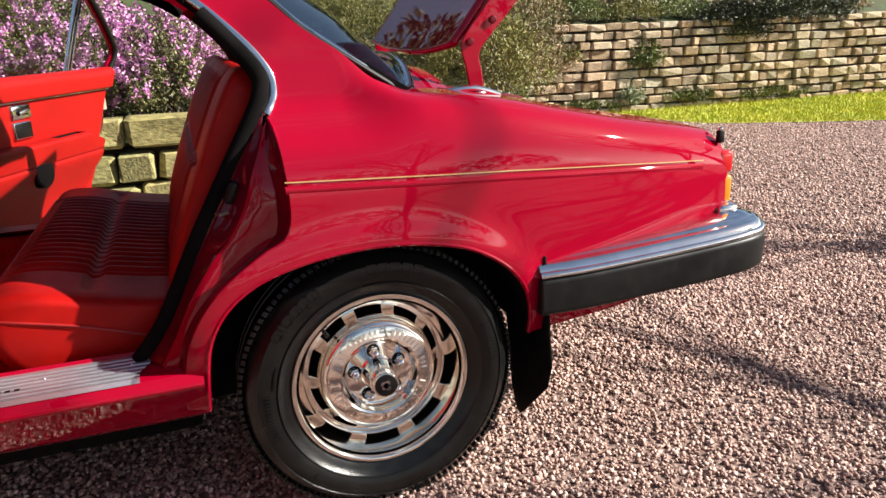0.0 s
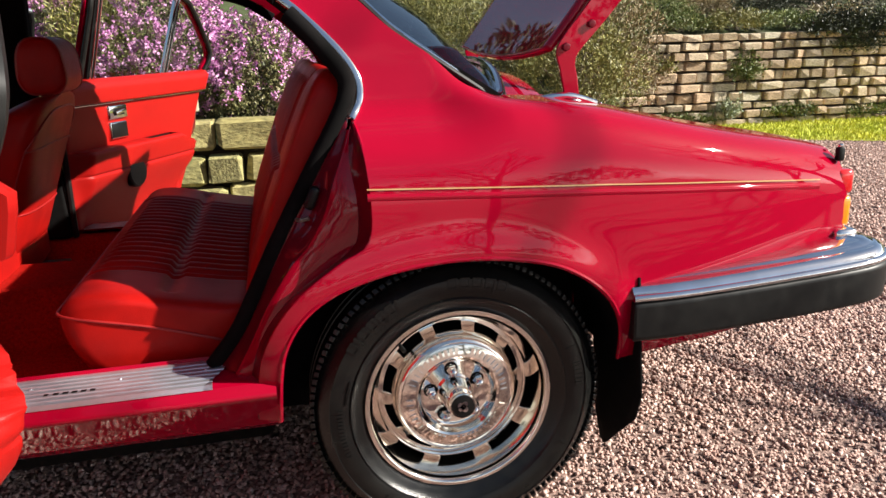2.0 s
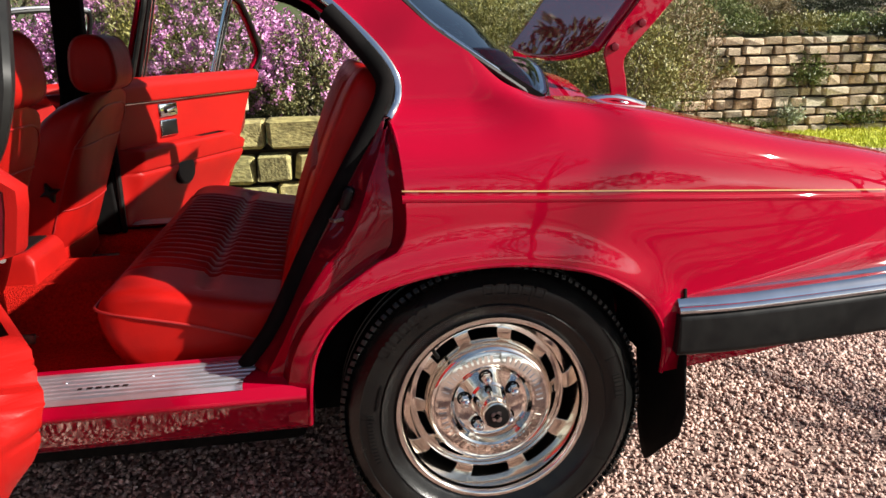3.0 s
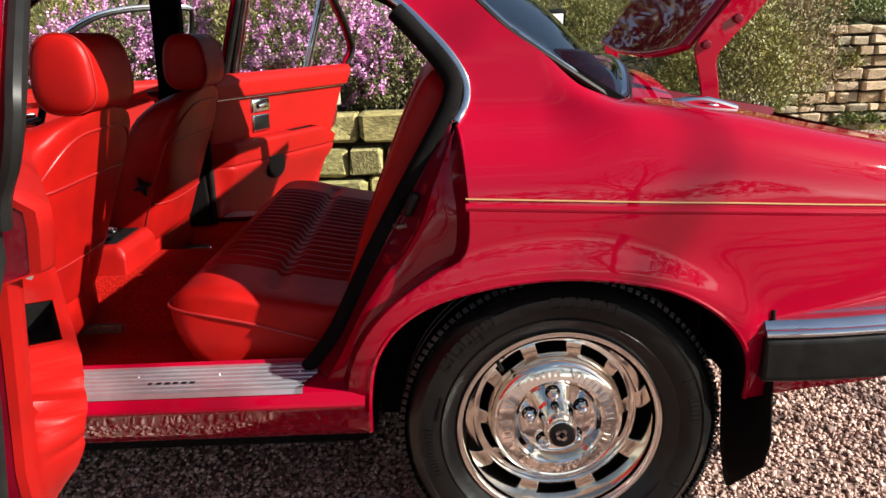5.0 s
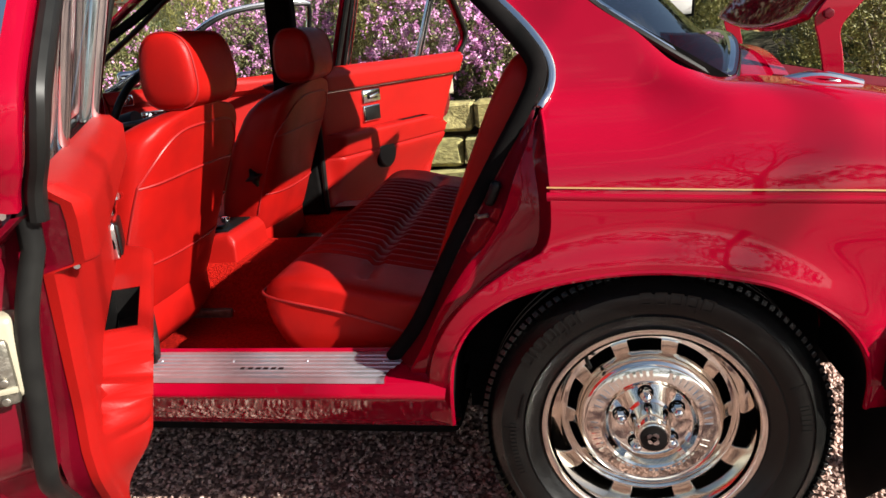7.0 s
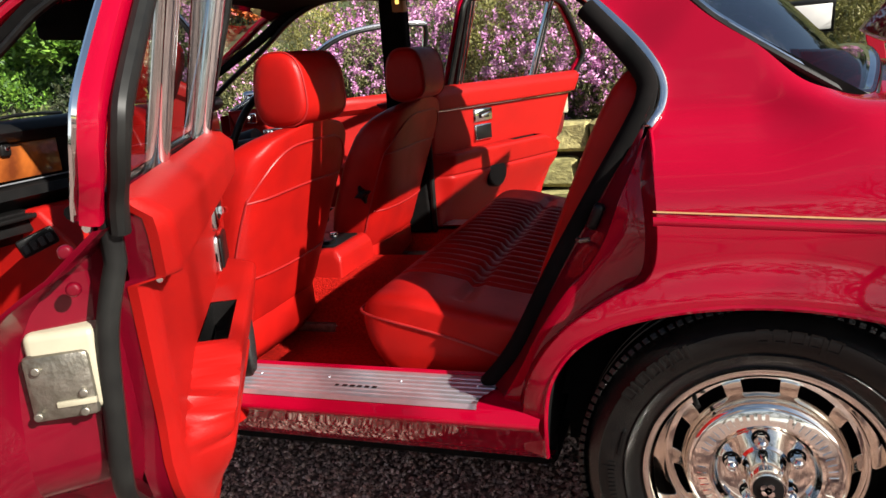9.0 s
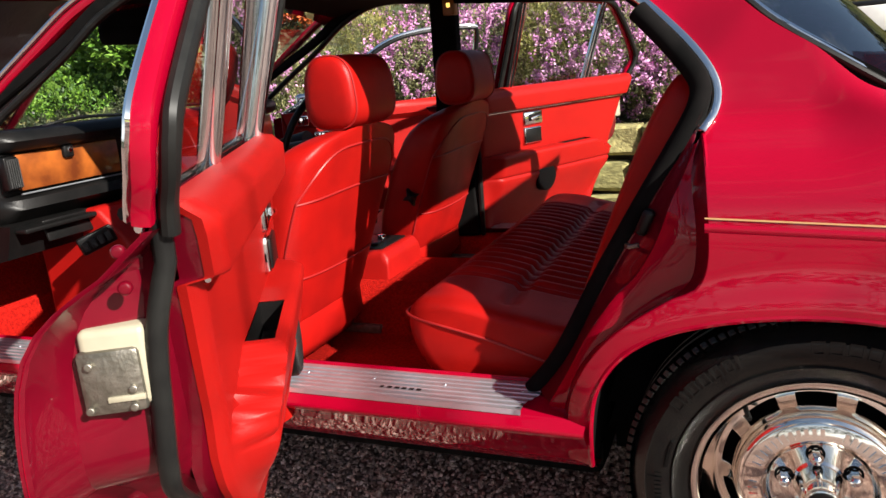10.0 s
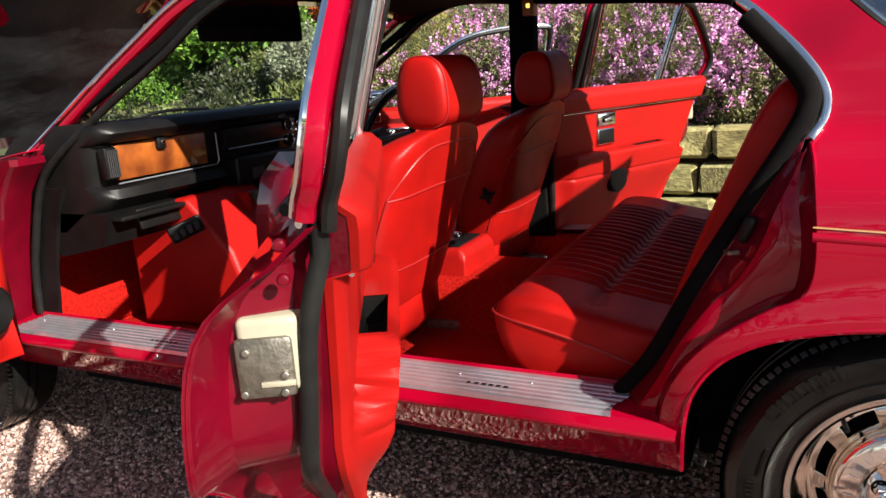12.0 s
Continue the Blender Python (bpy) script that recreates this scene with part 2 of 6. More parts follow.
def block(bm, x0, x1, y0, y1, z0, z1, bevel=0.0, seg=2, m=None):
    """A box with rounded edges."""
    t = bmesh.ops.create_cube(bm, size=1, matrix=Matrix.LocRotScale(((x0 + x1) / 2, (y0 + y1) / 2, (z0 + z1) / 2), None,
                                                                  (abs(x1 - x0), abs(y1 - y0), abs(z1 - z0))))
    vs = t["verts"]
    if bevel:
        es = list({e for v in vs for e in v.link_edges})
        r = bmesh.ops.bevel(bm, geom=es, offset=bevel, segments=seg, profile=0.5, affect="EDGES")
        vs = list({v for f in r["faces"] for v in f.verts} | {v for v in vs if v.is_valid})
    if m is not None:
        bmesh.ops.transform(bm, matrix=m, verts=[v for v in vs if v.is_valid])
    return bm


def lathe(bm, profile, n=64, centre=(0, 0, 0)):
    """Turns (radius, y) points round the y axis through centre."""
    c = Vector(centre)
    rings = [[c + Vector((r * math.cos(2 * math.pi * i / n), y, r * math.sin(2 * math.pi * i / n))) for i in range(n)] for r, y in profile]
    return loft(bm, rings, caps=False)


def disc(bm, centre, radius, depth, axis="y", n=32, bevel=0.0):
    rot = {"y": Matrix.Rotation(radians(90), 4, "X"), "x": Matrix.Rotation(radians(90), 4, "Y"), "z": Matrix.Identity(4)}[axis]
    r = bmesh.ops.create_cone(bm, cap_ends=True, segments=n, radius1=radius, radius2=radius, depth=depth, matrix=Matrix.Translation(centre) @ rot)
    if bevel:
        es = [e for v in r["verts"] for e in v.link_edges if len(e.link_faces) == 2 and min(len(f.verts) for f in e.link_faces) == 4 and max(len(f.verts) for f in e.link_faces) > 4]
        bmesh.ops.bevel(bm, geom=list(set(es)), offset=bevel, segments=3, profile=0.5, affect="EDGES")
    return bm


def empty(name, label="", category="", group="", kind="", at=(0, 0, 0)):
    ob = new(name)
    ob.location = at
    return tagged(ob, label, category, group, kind)


def root(name, bm, mat, label, category, group="", kind="", **kw):
    return tagged(part(name, bm, mat, None, **kw), label, category, group, kind)


def lathe_x(bm, c, r):
    """A bezel ring that faces along x."""
    rings = [[Vector((c[0] + x, c[1] + q * math.cos(2 * math.pi * i / 32), c[2] + q * math.sin(2 * math.pi * i / 32))) for i in range(32)] for q, x in ((r, -0.01), (r, 0.006), (r * 0.95, 0.009), (r * 0.88, 0.006), (r * 0.87, -0.004))]
    return loft(bm, rings, caps=False)


def lathe_z(bm, c, r):
    rings = [[Vector((c[0] + q * math.cos(2 * math.pi * i / 40), c[1] + 0.62 * q * math.sin(2 * math.pi * i / 40), c[2] + z - 0.10 * q * math.cos(2 * math.pi * i / 40))) for i in range(40)] for q, z in ((r, -0.01), (r, 0.004), (r * 0.94, 0.010), (r * 0.80, 0.008), (r * 0.6, 0.014), (0.001, 0.017))]
    return loft(bm, rings, caps=False)


def bmesh_ring(bm, c, r, w, tilt=22):
    """A hoop whose axis leans back from x."""
    pts = []
    m = Matrix.Translation(c) @ Matrix.Rotation(radians(tilt), 4, "Y")
    for k in range(49):
        a = 2 * math.pi * k / 48
        pts.append(m @ Vector((0, r * math.cos(a), r * math.sin(a))))
    return sweep(bm, pts, w * 2, w * 2, 10, up=(1, 0, 0.3))

# ---- the car ----
MID = 0.80                                     # the car's middle line
FLANK = [(0.20, 0.085), (0.28, 0.044), (0.36, 0.004), (0.45, -0.026), (0.55, -0.044), (0.65, -0.050), (0.74, -0.0505), (0.80, -0.0475), (0.85, -0.042), (0.885, -0.035), (0.91, -0.025), (0.93, -0.011), (0.948, 0.011), (0.963, 0.038), (0.975, 0.065), (0.985, 0.087), (0.995, 0.097), (1.1, 0.124), (1.34, 0.198), (1.45, 0.235)]
DECK = [(0.0, 1.02), (0.174, 1.006), (0.357, 0.984), (0.562, 0.936), (0.733, 0.900), (0.914, 0.868), (1.06, 0.838)]


def softened(table, width, count=240):
    """The table as an even, fine one with its corners rounded off over a width."""
    a, b = table[0][0], table[-1][0]
    grid = np.linspace(a - 3 * width, b + 3 * width, count)
    raw = np.interp(grid, [p[0] for p in table], [p[1] for p in table])
    for side_, i, j in ((grid < a, 0, 1), (grid > b, -1, -2)):
        slope = (table[i][1] - table[j][1]) / (table[i][0] - table[j][0])
        raw[side_] = table[i][1] + slope * (grid[side_] - table[i][0])
    weight = np.exp(-((grid[:, None] - grid[None]) / width) ** 2 / 2)
    return list(zip(grid, (weight @ raw) / weight.sum(1)))


FLANK_FINE = softened(FLANK, 0.016)
FLANK_GRID = np.array(FLANK_FINE)
DECK_FINE = softened(DECK, 0.05)
ARCH = [(-0.402, 0.345), (-0.394, 0.452), (-0.377, 0.531), (-0.336, 0.596), (-0.272, 0.643), (-0.188, 0.672), (-0.088, 0.689), (0.014, 0.693),
        (0.12, 0.682), (0.217, 0.657), (0.300, 0.609), (0.355, 0.551), (0.383, 0.485), (0.392, 0.395)]
ARCH_FINE = [(p.x, p.y) for p in smooth_line([(x, z, 0) for x, z in ARCH], 8)]
SHUT = [(-0.198, 0.977), (-0.188, 0.925), (-0.181, 0.825), (-0.185, 0.760), (-0.207, 0.724), (-0.246, 0.706), (-0.336, 0.645), (-0.390, 0.583), (-0.425, 0.510), (-0.441, 0.425), (-0.446, 0.355)]
SHUT_FINE = [(p.x, p.y) for p in smooth_line([(x, z, 0) for x, z in SHUT], 4)]
CHROME_LINE = [(-0.198, 0.982), (-0.178, 1.012), (-0.172, 1.045), (-0.182, 1.080), (-0.210, 1.122), (-0.254, 1.170), (-0.309, 1.221), (-0.40, 1.285), (-0.52, 1.325)]
CHROME_FINE = [(p.x, p.y) for p in smooth_line([(x, z, 0) for x, z in CHROME_LINE], 5)]


def step(a, b, v):
    t = max(0.0, min(1.0, (v - a) / (b - a)))
    return t * t * (3 - 2 * t)


def arch_gap(x, z):
    best, p = 9.0, Vector((x, z))
    for a, b in zip(ARCH_FINE, ARCH_FINE[1:]):
        a, b = Vector(a), Vector(b)
        t = max(0.0, min(1.0, (p - a).dot(b - a) / (b - a).length_squared))
        best = min(best, (a.lerp(b, t) - p).length)
    return best


def flank(x, z):
    """How far the near side of the body stands in at a place along it and a height."""
    y = float(np.interp(z, FLANK_GRID[:, 0], FLANK_GRID[:, 1]))
    if x > 0.05:
        y += 0.125 * (x - 0.05) ** 2
    d = arch_gap(x, z) if -0.6 < x < 0.6 and z < 0.85 else 9
    return y - 0.016 * math.exp(-(d / 0.050) ** 2)


def side(x, s):
    """The rear wing: flank, shoulder and deck beside the boot; further forward the rear pillar."""
    w = step(-0.03, 0.15, x)
    pil = Vector((x, flank(x, s), s))
    zt = lerp_table(DECK_FINE, x)
    z0 = zt - 0.13
    if s <= z0:
        rol = Vector((x, flank(x, s), s))
    else:
        y0 = flank(x, z0)
        slope = (flank(x, z0) - flank(x, z0 - 0.02)) / 0.02
        t, more = min((s - z0) / 0.17, 1.0), max(0.0, s - z0 - 0.17)
        y1, z1 = y0 + slope * (zt - 0.006 - z0), zt - 0.006
        rol = Vector((x, (1 - t) ** 2 * y0 + 2 * t * (1 - t) * y1 + t * t * (y1 + 0.10) + more, (1 - t) ** 2 * z0 + 2 * t * (1 - t) * z1 + t * t * zt + 0.05 * more))
    return pil.lerp(rol, w)


car = empty("saloon_car", "glossy dark red vintage saloon car with all lids open on gravel", "car")


def deck_s(x, inner):
    return lerp_table(DECK_FINE, x) - 0.10 + 0.14 + inner


WINDOW_EDGE = smooth_line([(0.262, deck_s(0.262, 0.12), 0), (0.225, deck_s(0.225, 0.11), 0), (0.185, deck_s(0.185, 0.09), 0), (0.142, deck_s(0.142, 0.05), 0), (0.10, 1.075, 0), (0.06, 1.068, 0), (0.012, 1.092, 0), (-0.090, 1.160, 0), (-0.163, 1.227, 0), (-0.24, 1.295, 0), (-0.30, 1.338, 0)], 6)


def wing_outline():
    o = [p for p in ARCH_FINE]
    o += [(0.52, 0.395), (0.66, 0.40), (0.80, 0.415), (0.94, 0.44), (1.01, 0.47), (1.035, 0.55), (1.05, 0.65), (1.052, 0.74), (1.035, 0.80)]
    o += [(1.02, deck_s(1.02, -0.03)), (1.0, deck_s(1.0, 0.10))]
    o += [(x, deck_s(x, 0.13)) for x in (0.9, 0.8, 0.7, 0.6, 0.5, 0.42, 0.36, 0.30)]
    o += [(p.x, p.y) for p in WINDOW_EDGE] + [(-0.50, 1.345)]
    o += CHROME_FINE[::-1]
    o += SHUT_FINE[1:]
    return o


def exact_sheet(name, outline, fn, step_, mat, parent, label):
    """A sheet on a smooth surface that takes its normals from the surface itself."""
    bm = sheet(outline, lambda a, b: Vector((a, b, 0)), step_)
    e, normals = 0.005, []
    for v in bm.verts:
        a, b = v.co.x, v.co.y
        normals.append((fn(a + e, b) - fn(a - e, b)).cross(fn(a, b + e) - fn(a, b - e)).normalized())
        v.co = fn(a, b)
    me = bpy.data.meshes.new(name)
    bm.to_mesh(me)
    bm.free()
    me.materials.append(mat)
    me.polygons.foreach_set("use_smooth", [True] * len(me.polygons))
    me.normals_split_custom_set_from_vertices(normals)
    ob = new(name, me)
    ob.parent = parent
    return tagged(ob, label)


wing = exact_sheet("rear_wing", wing_outline(), side, 0.015, PAINT, car, "glossy red rear wing with a fine gold coachline")
far_wing = new("rear_wing", wing.data)
far_wing.parent = car
far_wing.matrix_basis = Matrix.Translation((0, 2 * MID, 0)) @ Matrix.Diagonal((1, -1, 1, 1))

# rolled lip of the wheel arch
bm = bmesh.new()
sweep(bm, [Vector((p[0], flank(*p) + 0.004, p[1])) for p in ARCH_FINE], 0.012, 0.012, 8, up=(0, 1, 0))
part("wheel_arch_lip", bm, PAINT, wing)
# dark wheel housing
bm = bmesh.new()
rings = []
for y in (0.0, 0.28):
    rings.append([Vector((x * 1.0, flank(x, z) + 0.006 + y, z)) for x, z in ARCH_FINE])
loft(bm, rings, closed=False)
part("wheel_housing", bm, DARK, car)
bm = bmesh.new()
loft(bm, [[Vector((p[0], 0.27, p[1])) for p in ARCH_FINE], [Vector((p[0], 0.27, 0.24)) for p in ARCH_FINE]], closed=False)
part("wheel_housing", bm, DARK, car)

# coachline
bm = bmesh.new()
pts = [(x, lerp_table([(-0.19, 0.852), (0.06, 0.839), (0.336, 0.824), (0.643, 0.802), (0.945, 0.777)], x)) for x in np.linspace(-0.188, 0.945, 60)]
for dz, w in ((0, 0.0027),):
    loft(bm, [[Vector((x, flank(x, z + dz + k) - 0.0022, z + dz + k)) for x, z in pts] for k in (-w / 2, w / 2)], closed=False)
part("coachline", bm, STRIPE, wing, "thin gold coachline")
# soft pressed line just below it
bm = bmesh.new()
loft(bm, [[Vector((x, flank(x, z - 0.016 + k) - h, z - 0.016 + k)) for x, z in pts] for k, h in ((-0.009, -0.0006), (-0.006, 0.0008), (-0.002, 0.0024), (0.001, 0.0026), (0.004, 0.0014), (0.007, -0.0006))], closed=False)
part("swage_line", bm, PAINT, wing, "soft pressed line in the red wing", angle=80)

# chrome round the rear door opening
bm = bmesh.new()
sweep(bm, [Vector((x - 0.003, flank(x, z) - 0.005, z)) for x, z in CHROME_FINE], 0.018, 0.015, 10, up=(0, -1, 0.3), power=3)
part("chrome_trim", bm, CHROME, wing, "bright chrome trim round the door opening")

# jamb: shut flange, flat panel, inner face and black rubber seal
SEALLINE = smooth_line([(-0.30, 0.115, 1.20), (-0.245, 0.10, 1.14), (-0.196, 0.088, 1.075), (-0.192, 0.078, 1.035), (-0.214, 0.066, 0.985), (-0.287, 0.06, 0.86), (-0.368, 0.06, 0.717),
                        (-0.457, 0.058, 0.547), (-0.524, 0.056, 0.462)], 5)
outer = even([Vector((x, flank(x, z) + 0.002, z)) for x, z in SHUT_FINE], 40)
tuck_in = smooth_line([(-0.206, 0.050, 0.965), (-0.214, 0.030, 0.905), (-0.205, 0.006, 0.82), (-0.208, 0.0, 0.75), (-0.224, 0.0, 0.718), (-0.262, 0.004, 0.690), (-0.345, 0.004, 0.632), (-0.405, 0.004, 0.572), (-0.440, 0.004, 0.505), (-0.458, 0.004, 0.425), (-0.463, 0.004, 0.36)], 5)
tuck_in = even(tuck_in, 40)
ridge = even(smooth_line([(-0.212, 0.056, 0.962), (-0.226, 0.036, 0.915), (-0.247, 0.018, 0.868), (-0.275, 0.010, 0.792), (-0.312, 0.008, 0.730), (-0.350, 0.008, 0.690), (-0.405, 0.008, 0.610), (-0.447, 0.008, 0.53), (-0.485, 0.008, 0.465)], 5), 40)
start = 17
inner_line = even(SEALLINE[start:], 40)
# flange and inner jamb face take the red with shade in its colour
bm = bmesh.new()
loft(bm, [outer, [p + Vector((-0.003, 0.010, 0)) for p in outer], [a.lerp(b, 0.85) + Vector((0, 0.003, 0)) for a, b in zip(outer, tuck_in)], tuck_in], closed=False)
part("shut_flange", bm, PAINT_SHADED, car, "shut flange in red darkened for shade", angle=45)
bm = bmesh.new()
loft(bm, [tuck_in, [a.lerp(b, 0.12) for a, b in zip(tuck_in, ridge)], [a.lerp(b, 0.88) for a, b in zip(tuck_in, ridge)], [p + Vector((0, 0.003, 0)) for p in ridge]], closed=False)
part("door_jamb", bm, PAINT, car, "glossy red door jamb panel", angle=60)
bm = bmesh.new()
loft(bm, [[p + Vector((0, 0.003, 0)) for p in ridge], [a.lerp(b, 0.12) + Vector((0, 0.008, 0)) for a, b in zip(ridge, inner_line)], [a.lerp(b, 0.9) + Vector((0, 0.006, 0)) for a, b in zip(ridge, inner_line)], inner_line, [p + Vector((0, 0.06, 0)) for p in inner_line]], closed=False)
part("door_jamb", bm, PAINT_SHADED, car, "inner door jamb in red darkened for shade", angle=50)
bm = bmesh.new()
sweep(bm, [p + Vector((0.002, 0.003, 0)) for p in outer], 0.009, 0.009, 8, up=(0, 1, 0))
part("shut_bead", bm, PAINT, wing, "rounded edge of the wing")
bm = bmesh.new()
sweep(bm, even([p + Vector((-0.012, 0.014, 0)) for p in SEALLINE], 70), 0.038, 0.036, 12, up=(0, 1, 0))
part("door_seal", bm, DARK, car, "black rubber door seal")
bm = bmesh.new()
loft(bm, [[Vector((x, flank(x, z) + 0.004, z)) for x, z in CHROME_FINE], [Vector((x - 0.02, 0.14 + 0.28 * (z - 1.0), z - 0.01)) for x, z in CHROME_FINE]], closed=False)
part("door_jamb", bm, DARK, car)
# pressed swage on the jamb, striker and rubber plug
bm = bmesh.new()
block(bm, -0.306, -0.284, 0.030, 0.056, 0.800, 0.852, 0.009, 3, m=Matrix.Translation((-0.294, 0.03, 0.826)) @ Matrix.Rotation(radians(24), 4, "Y") @ Matrix.Translation((0.294, -0.03, -0.826)))
striker = part("striker_plate", bm, BLACK, car, "black door striker with a steel pin")
bm = bmesh.new()
sweep(bm, [(-0.330, 0.046, 0.782), (-0.322, 0.026, 0.784), (-0.305, 0.022, 0.788)], 0.009, 0.009, 8)
part("striker_pin", bm, STEEL, striker)
bm = bmesh.new()
disc(bm, (-0.450, 0.012, 0.428), 0.016, 0.012, "y", 20, 0.003)
part("rubber_plug", bm, SEAL, car)

# sill and bright tread plates
SILL = [(0.10, 0.474), (0.092, 0.463), (-0.030, 0.457), (-0.036, 0.454), (-0.040, 0.448), (-0.055, 0.443), (-0.059, 0.437), (-0.056, 0.430), (-0.050, 0.4235), (-0.0250, 0.3945), (0.000, 0.3660), (0.0250, 0.3380), (0.046, 0.3150), (0.058, 0.306), (0.10, 0.302)]
for s, o in ((1, 0), (-1, 2 * MID)):
    bm = bmesh.new()
    loft(bm, [[Vector((x, o + s * y, z)) for y, z in SILL] for x in np.linspace(-2.52, -0.403, 24)], closed=False)
    part("sill", bm, PAINT, car, "polished red sill below the doors", angle=60)
    for x0, x1 in ((-2.40, -1.36), (-1.12, -0.500)):
        prof = [(0.094, 0.4675)]
        for k in range(6):
            y = 0.086 - 0.019 * k
            prof += [(y, 0.4682), (y - 0.010, 0.4682), (y - 0.012, 0.4660), (y - 0.017, 0.4660)]
        prof += [(-0.033, 0.4655), (-0.037, 0.456)]
        bm = bmesh.new()
        rows = [x0 + (x1 - x0) * k / 20 for k in range(21)]
        cut = (lambda x, k: x - (0.050 if x > x1 - 1e-6 and x1 > -0.6 else 0.0) * (k / (len(prof) - 1)) ** 1.6)
        loft(bm, [[Vector((cut(x, k), o + s * y, z)) for k, (y, z) in enumerate(prof)] for x in rows], closed=False)
        plate = part("tread_plate", bm, SATIN, car, "ribbed aluminium sill tread plate with a dark maker's mark", angle=20)
        xm = -0.862 if x1 > -0.6 else -1.84
        for k, w in enumerate((0.010, 0.013, 0.014, 0.013, 0.013, 0.013)):
            bm = bmesh.new()
            block(bm, xm + k * 0.0175, xm + k * 0.0175 + w * 0.8, o + s * 0.003, o + s * 0.012, 0.4684, 0.4692)
            part("maker_mark", bm, BLACK, plate, "dark printed bars")
        for x in np.linspace(x0 + 0.05, x1 - 0.05, 4):
            bm = bmesh.new()
            disc(bm, (x, o + s * 0.045, 0.4685), 0.0036, 0.003, "z", 10, 0.001)
            part("screw", bm, SATIN, plate)

# tail: rear panel, lamp cluster
bm = bmesh.new()
for yy in ((0.11, 2 * MID - 0.11),):
    loft(bm, [[Vector((x, y, z)) for x, z in ((0.96, 0.40), (1.045, 0.55), (1.055, 0.66), (1.052, 0.74), (1.03, 0.81), (1.0, 0.84))] for y in np.linspace(yy[0], yy[1], 12)], closed=False)
part("rear_panel", bm, PAINT, car)
for s, o in ((1, 0), (-1, 2 * MID)):
    bm = bmesh.new()
    block(bm, 1.025, 1.070, o + s * 0.074, o + s * 0.20, 0.640, 0.722, 0.012, 3)
    part("indicator_lens", bm, AMBER, car, "amber indicator lens")
    bm = bmesh.new()
    block(bm, 1.02, 1.070, o + s * 0.075, o + s * 0.21, 0.726, 0.79, 0.012, 3)
    part("tail_lamp", bm, LENS, car, "red tail lamp lens")
    bm = bmesh.new()
    block(bm, 1.015, 1.078, o + s * 0.05, o + s * 0.20, 0.592, 0.640, 0.012, 3)
    part("lamp_surround", bm, CHROME, car, "chrome lamp surround")
    bm = bmesh.new()
    block(bm, 1.016, 1.036, o + s * 0.078, o + s * 0.097, 0.812, 0.848, 0.006, 2)
    cap = part("boot_stop", bm, SEAL, car, "black rubber boot stop with a chrome top")
    bm = bmesh.new()
    disc(bm, (1.026, o + s * 0.087, 0.851), 0.0065, 0.010, "z", 14, 0.003)
    part("boot_stop_cap", bm, CHROME, cap)

# rear bumper
BP = smooth_line([(0.405, -0.052, 0), (0.55, -0.062, 0.004), (0.8, -0.064, 0.016), (0.98, -0.060, 0.026), (1.065, -0.044, 0.030), (1.115, -0.008, 0.033), (1.142, 0.05, 0.034), (1.158, 0.2, 0.034), (1.172, 0.5, 0.034), (1.178, MID, 0.034)], 6)
BP = BP + [Vector((p.x, 2 * MID - p.y, p.z)) for p in BP[-2::-1]]
def bumper_ring(p, t, prof):
    nrm = Vector((t.y, -t.x, 0)).normalized()
    return [p + nrm * a + Vector((0, 0, b)) for a, b in prof]
def bumper(prof):
    bm = bmesh.new()
    rings = []
    for i, p in enumerate(BP):
        t = (BP[min(i + 1, len(BP) - 1)] - BP[max(i - 1, 0)]).normalized()
        rings.append(bumper_ring(p, t, prof))
    return loft(bm, rings)
rub = part("bumper_rubber", bumper([(-0.05, 0.452), (-0.005, 0.449), (0.004, 0.458), (0.006, 0.50), (0.004, 0.540), (-0.004, 0.547), (-0.05, 0.547)]), SEAL, car, "black rubber bumper face", bevel=0.006)
part("bumper_blade", bumper([(-0.10, 0.548), (0.002, 0.548), (0.005, 0.553), (0.003, 0.560), (-0.002, 0.564), (-0.006, 0.564), (-0.008, 0.569), (-0.016, 0.578), (-0.030, 0.583), (-0.034, 0.582), (-0.038, 0.586), (-0.06, 0.592), (-0.12, 0.594)]), CHROME, car, "chrome bumper blade", angle=60)
# tail pipe
bm = bmesh.new()
loft(bm, [[Vector((x, 0.20 + r * math.cos(2 * math.pi * k / 20), 0.405 + r * math.sin(2 * math.pi * k / 20))) for k in range(20)] for x, r in ((0.90, 0.024), (1.125, 0.024), (1.13, 0.023), (1.125, 0.021), (0.95, 0.021))], caps=False)
part("tail_pipe", bm, CHROME, car, "chrome exhaust tail pipe")
# underside
bm = bmesh.new()
block(bm, -2.5, -0.40, 0.10, 2 * MID - 0.10, 0.29, 0.34)
# unseen lower block, added to keep light off the ground beneath
block(bm, -2.45, -0.42, 0.20, 2 * MID - 0.20, 0.19, 0.295, 0.03)
block(bm, -0.42, 0.70, 0.40, 2 * MID - 0.40, 0.28, 0.42, 0.03)
part("floor_pan", bm, DARK, car)
bm = bmesh.new()
loft(bm, [[Vector((x, y, z)) for x, z in ((0.40, 0.43), (0.75, 0.44), (1.0, 0.49))] for y in (0.02, 2 * MID - 0.02)], closed=False)
part("rear_valance", bm, PAINT, car)

# mud flap
bm = sheet([(-0.035, 0.60), (0.235, 0.60), (0.235, 0.13), (0.21, 0.055), (0.19, 0.045), (0.17, 0.06), (0.0, 0.22), (-0.035, 0.30)], lambda a, b: Vector((0.43 + 0.06 * (0.5 - b), 0.0 + a, b)), 0.04)
part("mud_flap", bm, DARK, car, "black rubber mud flap", solid=0.006)

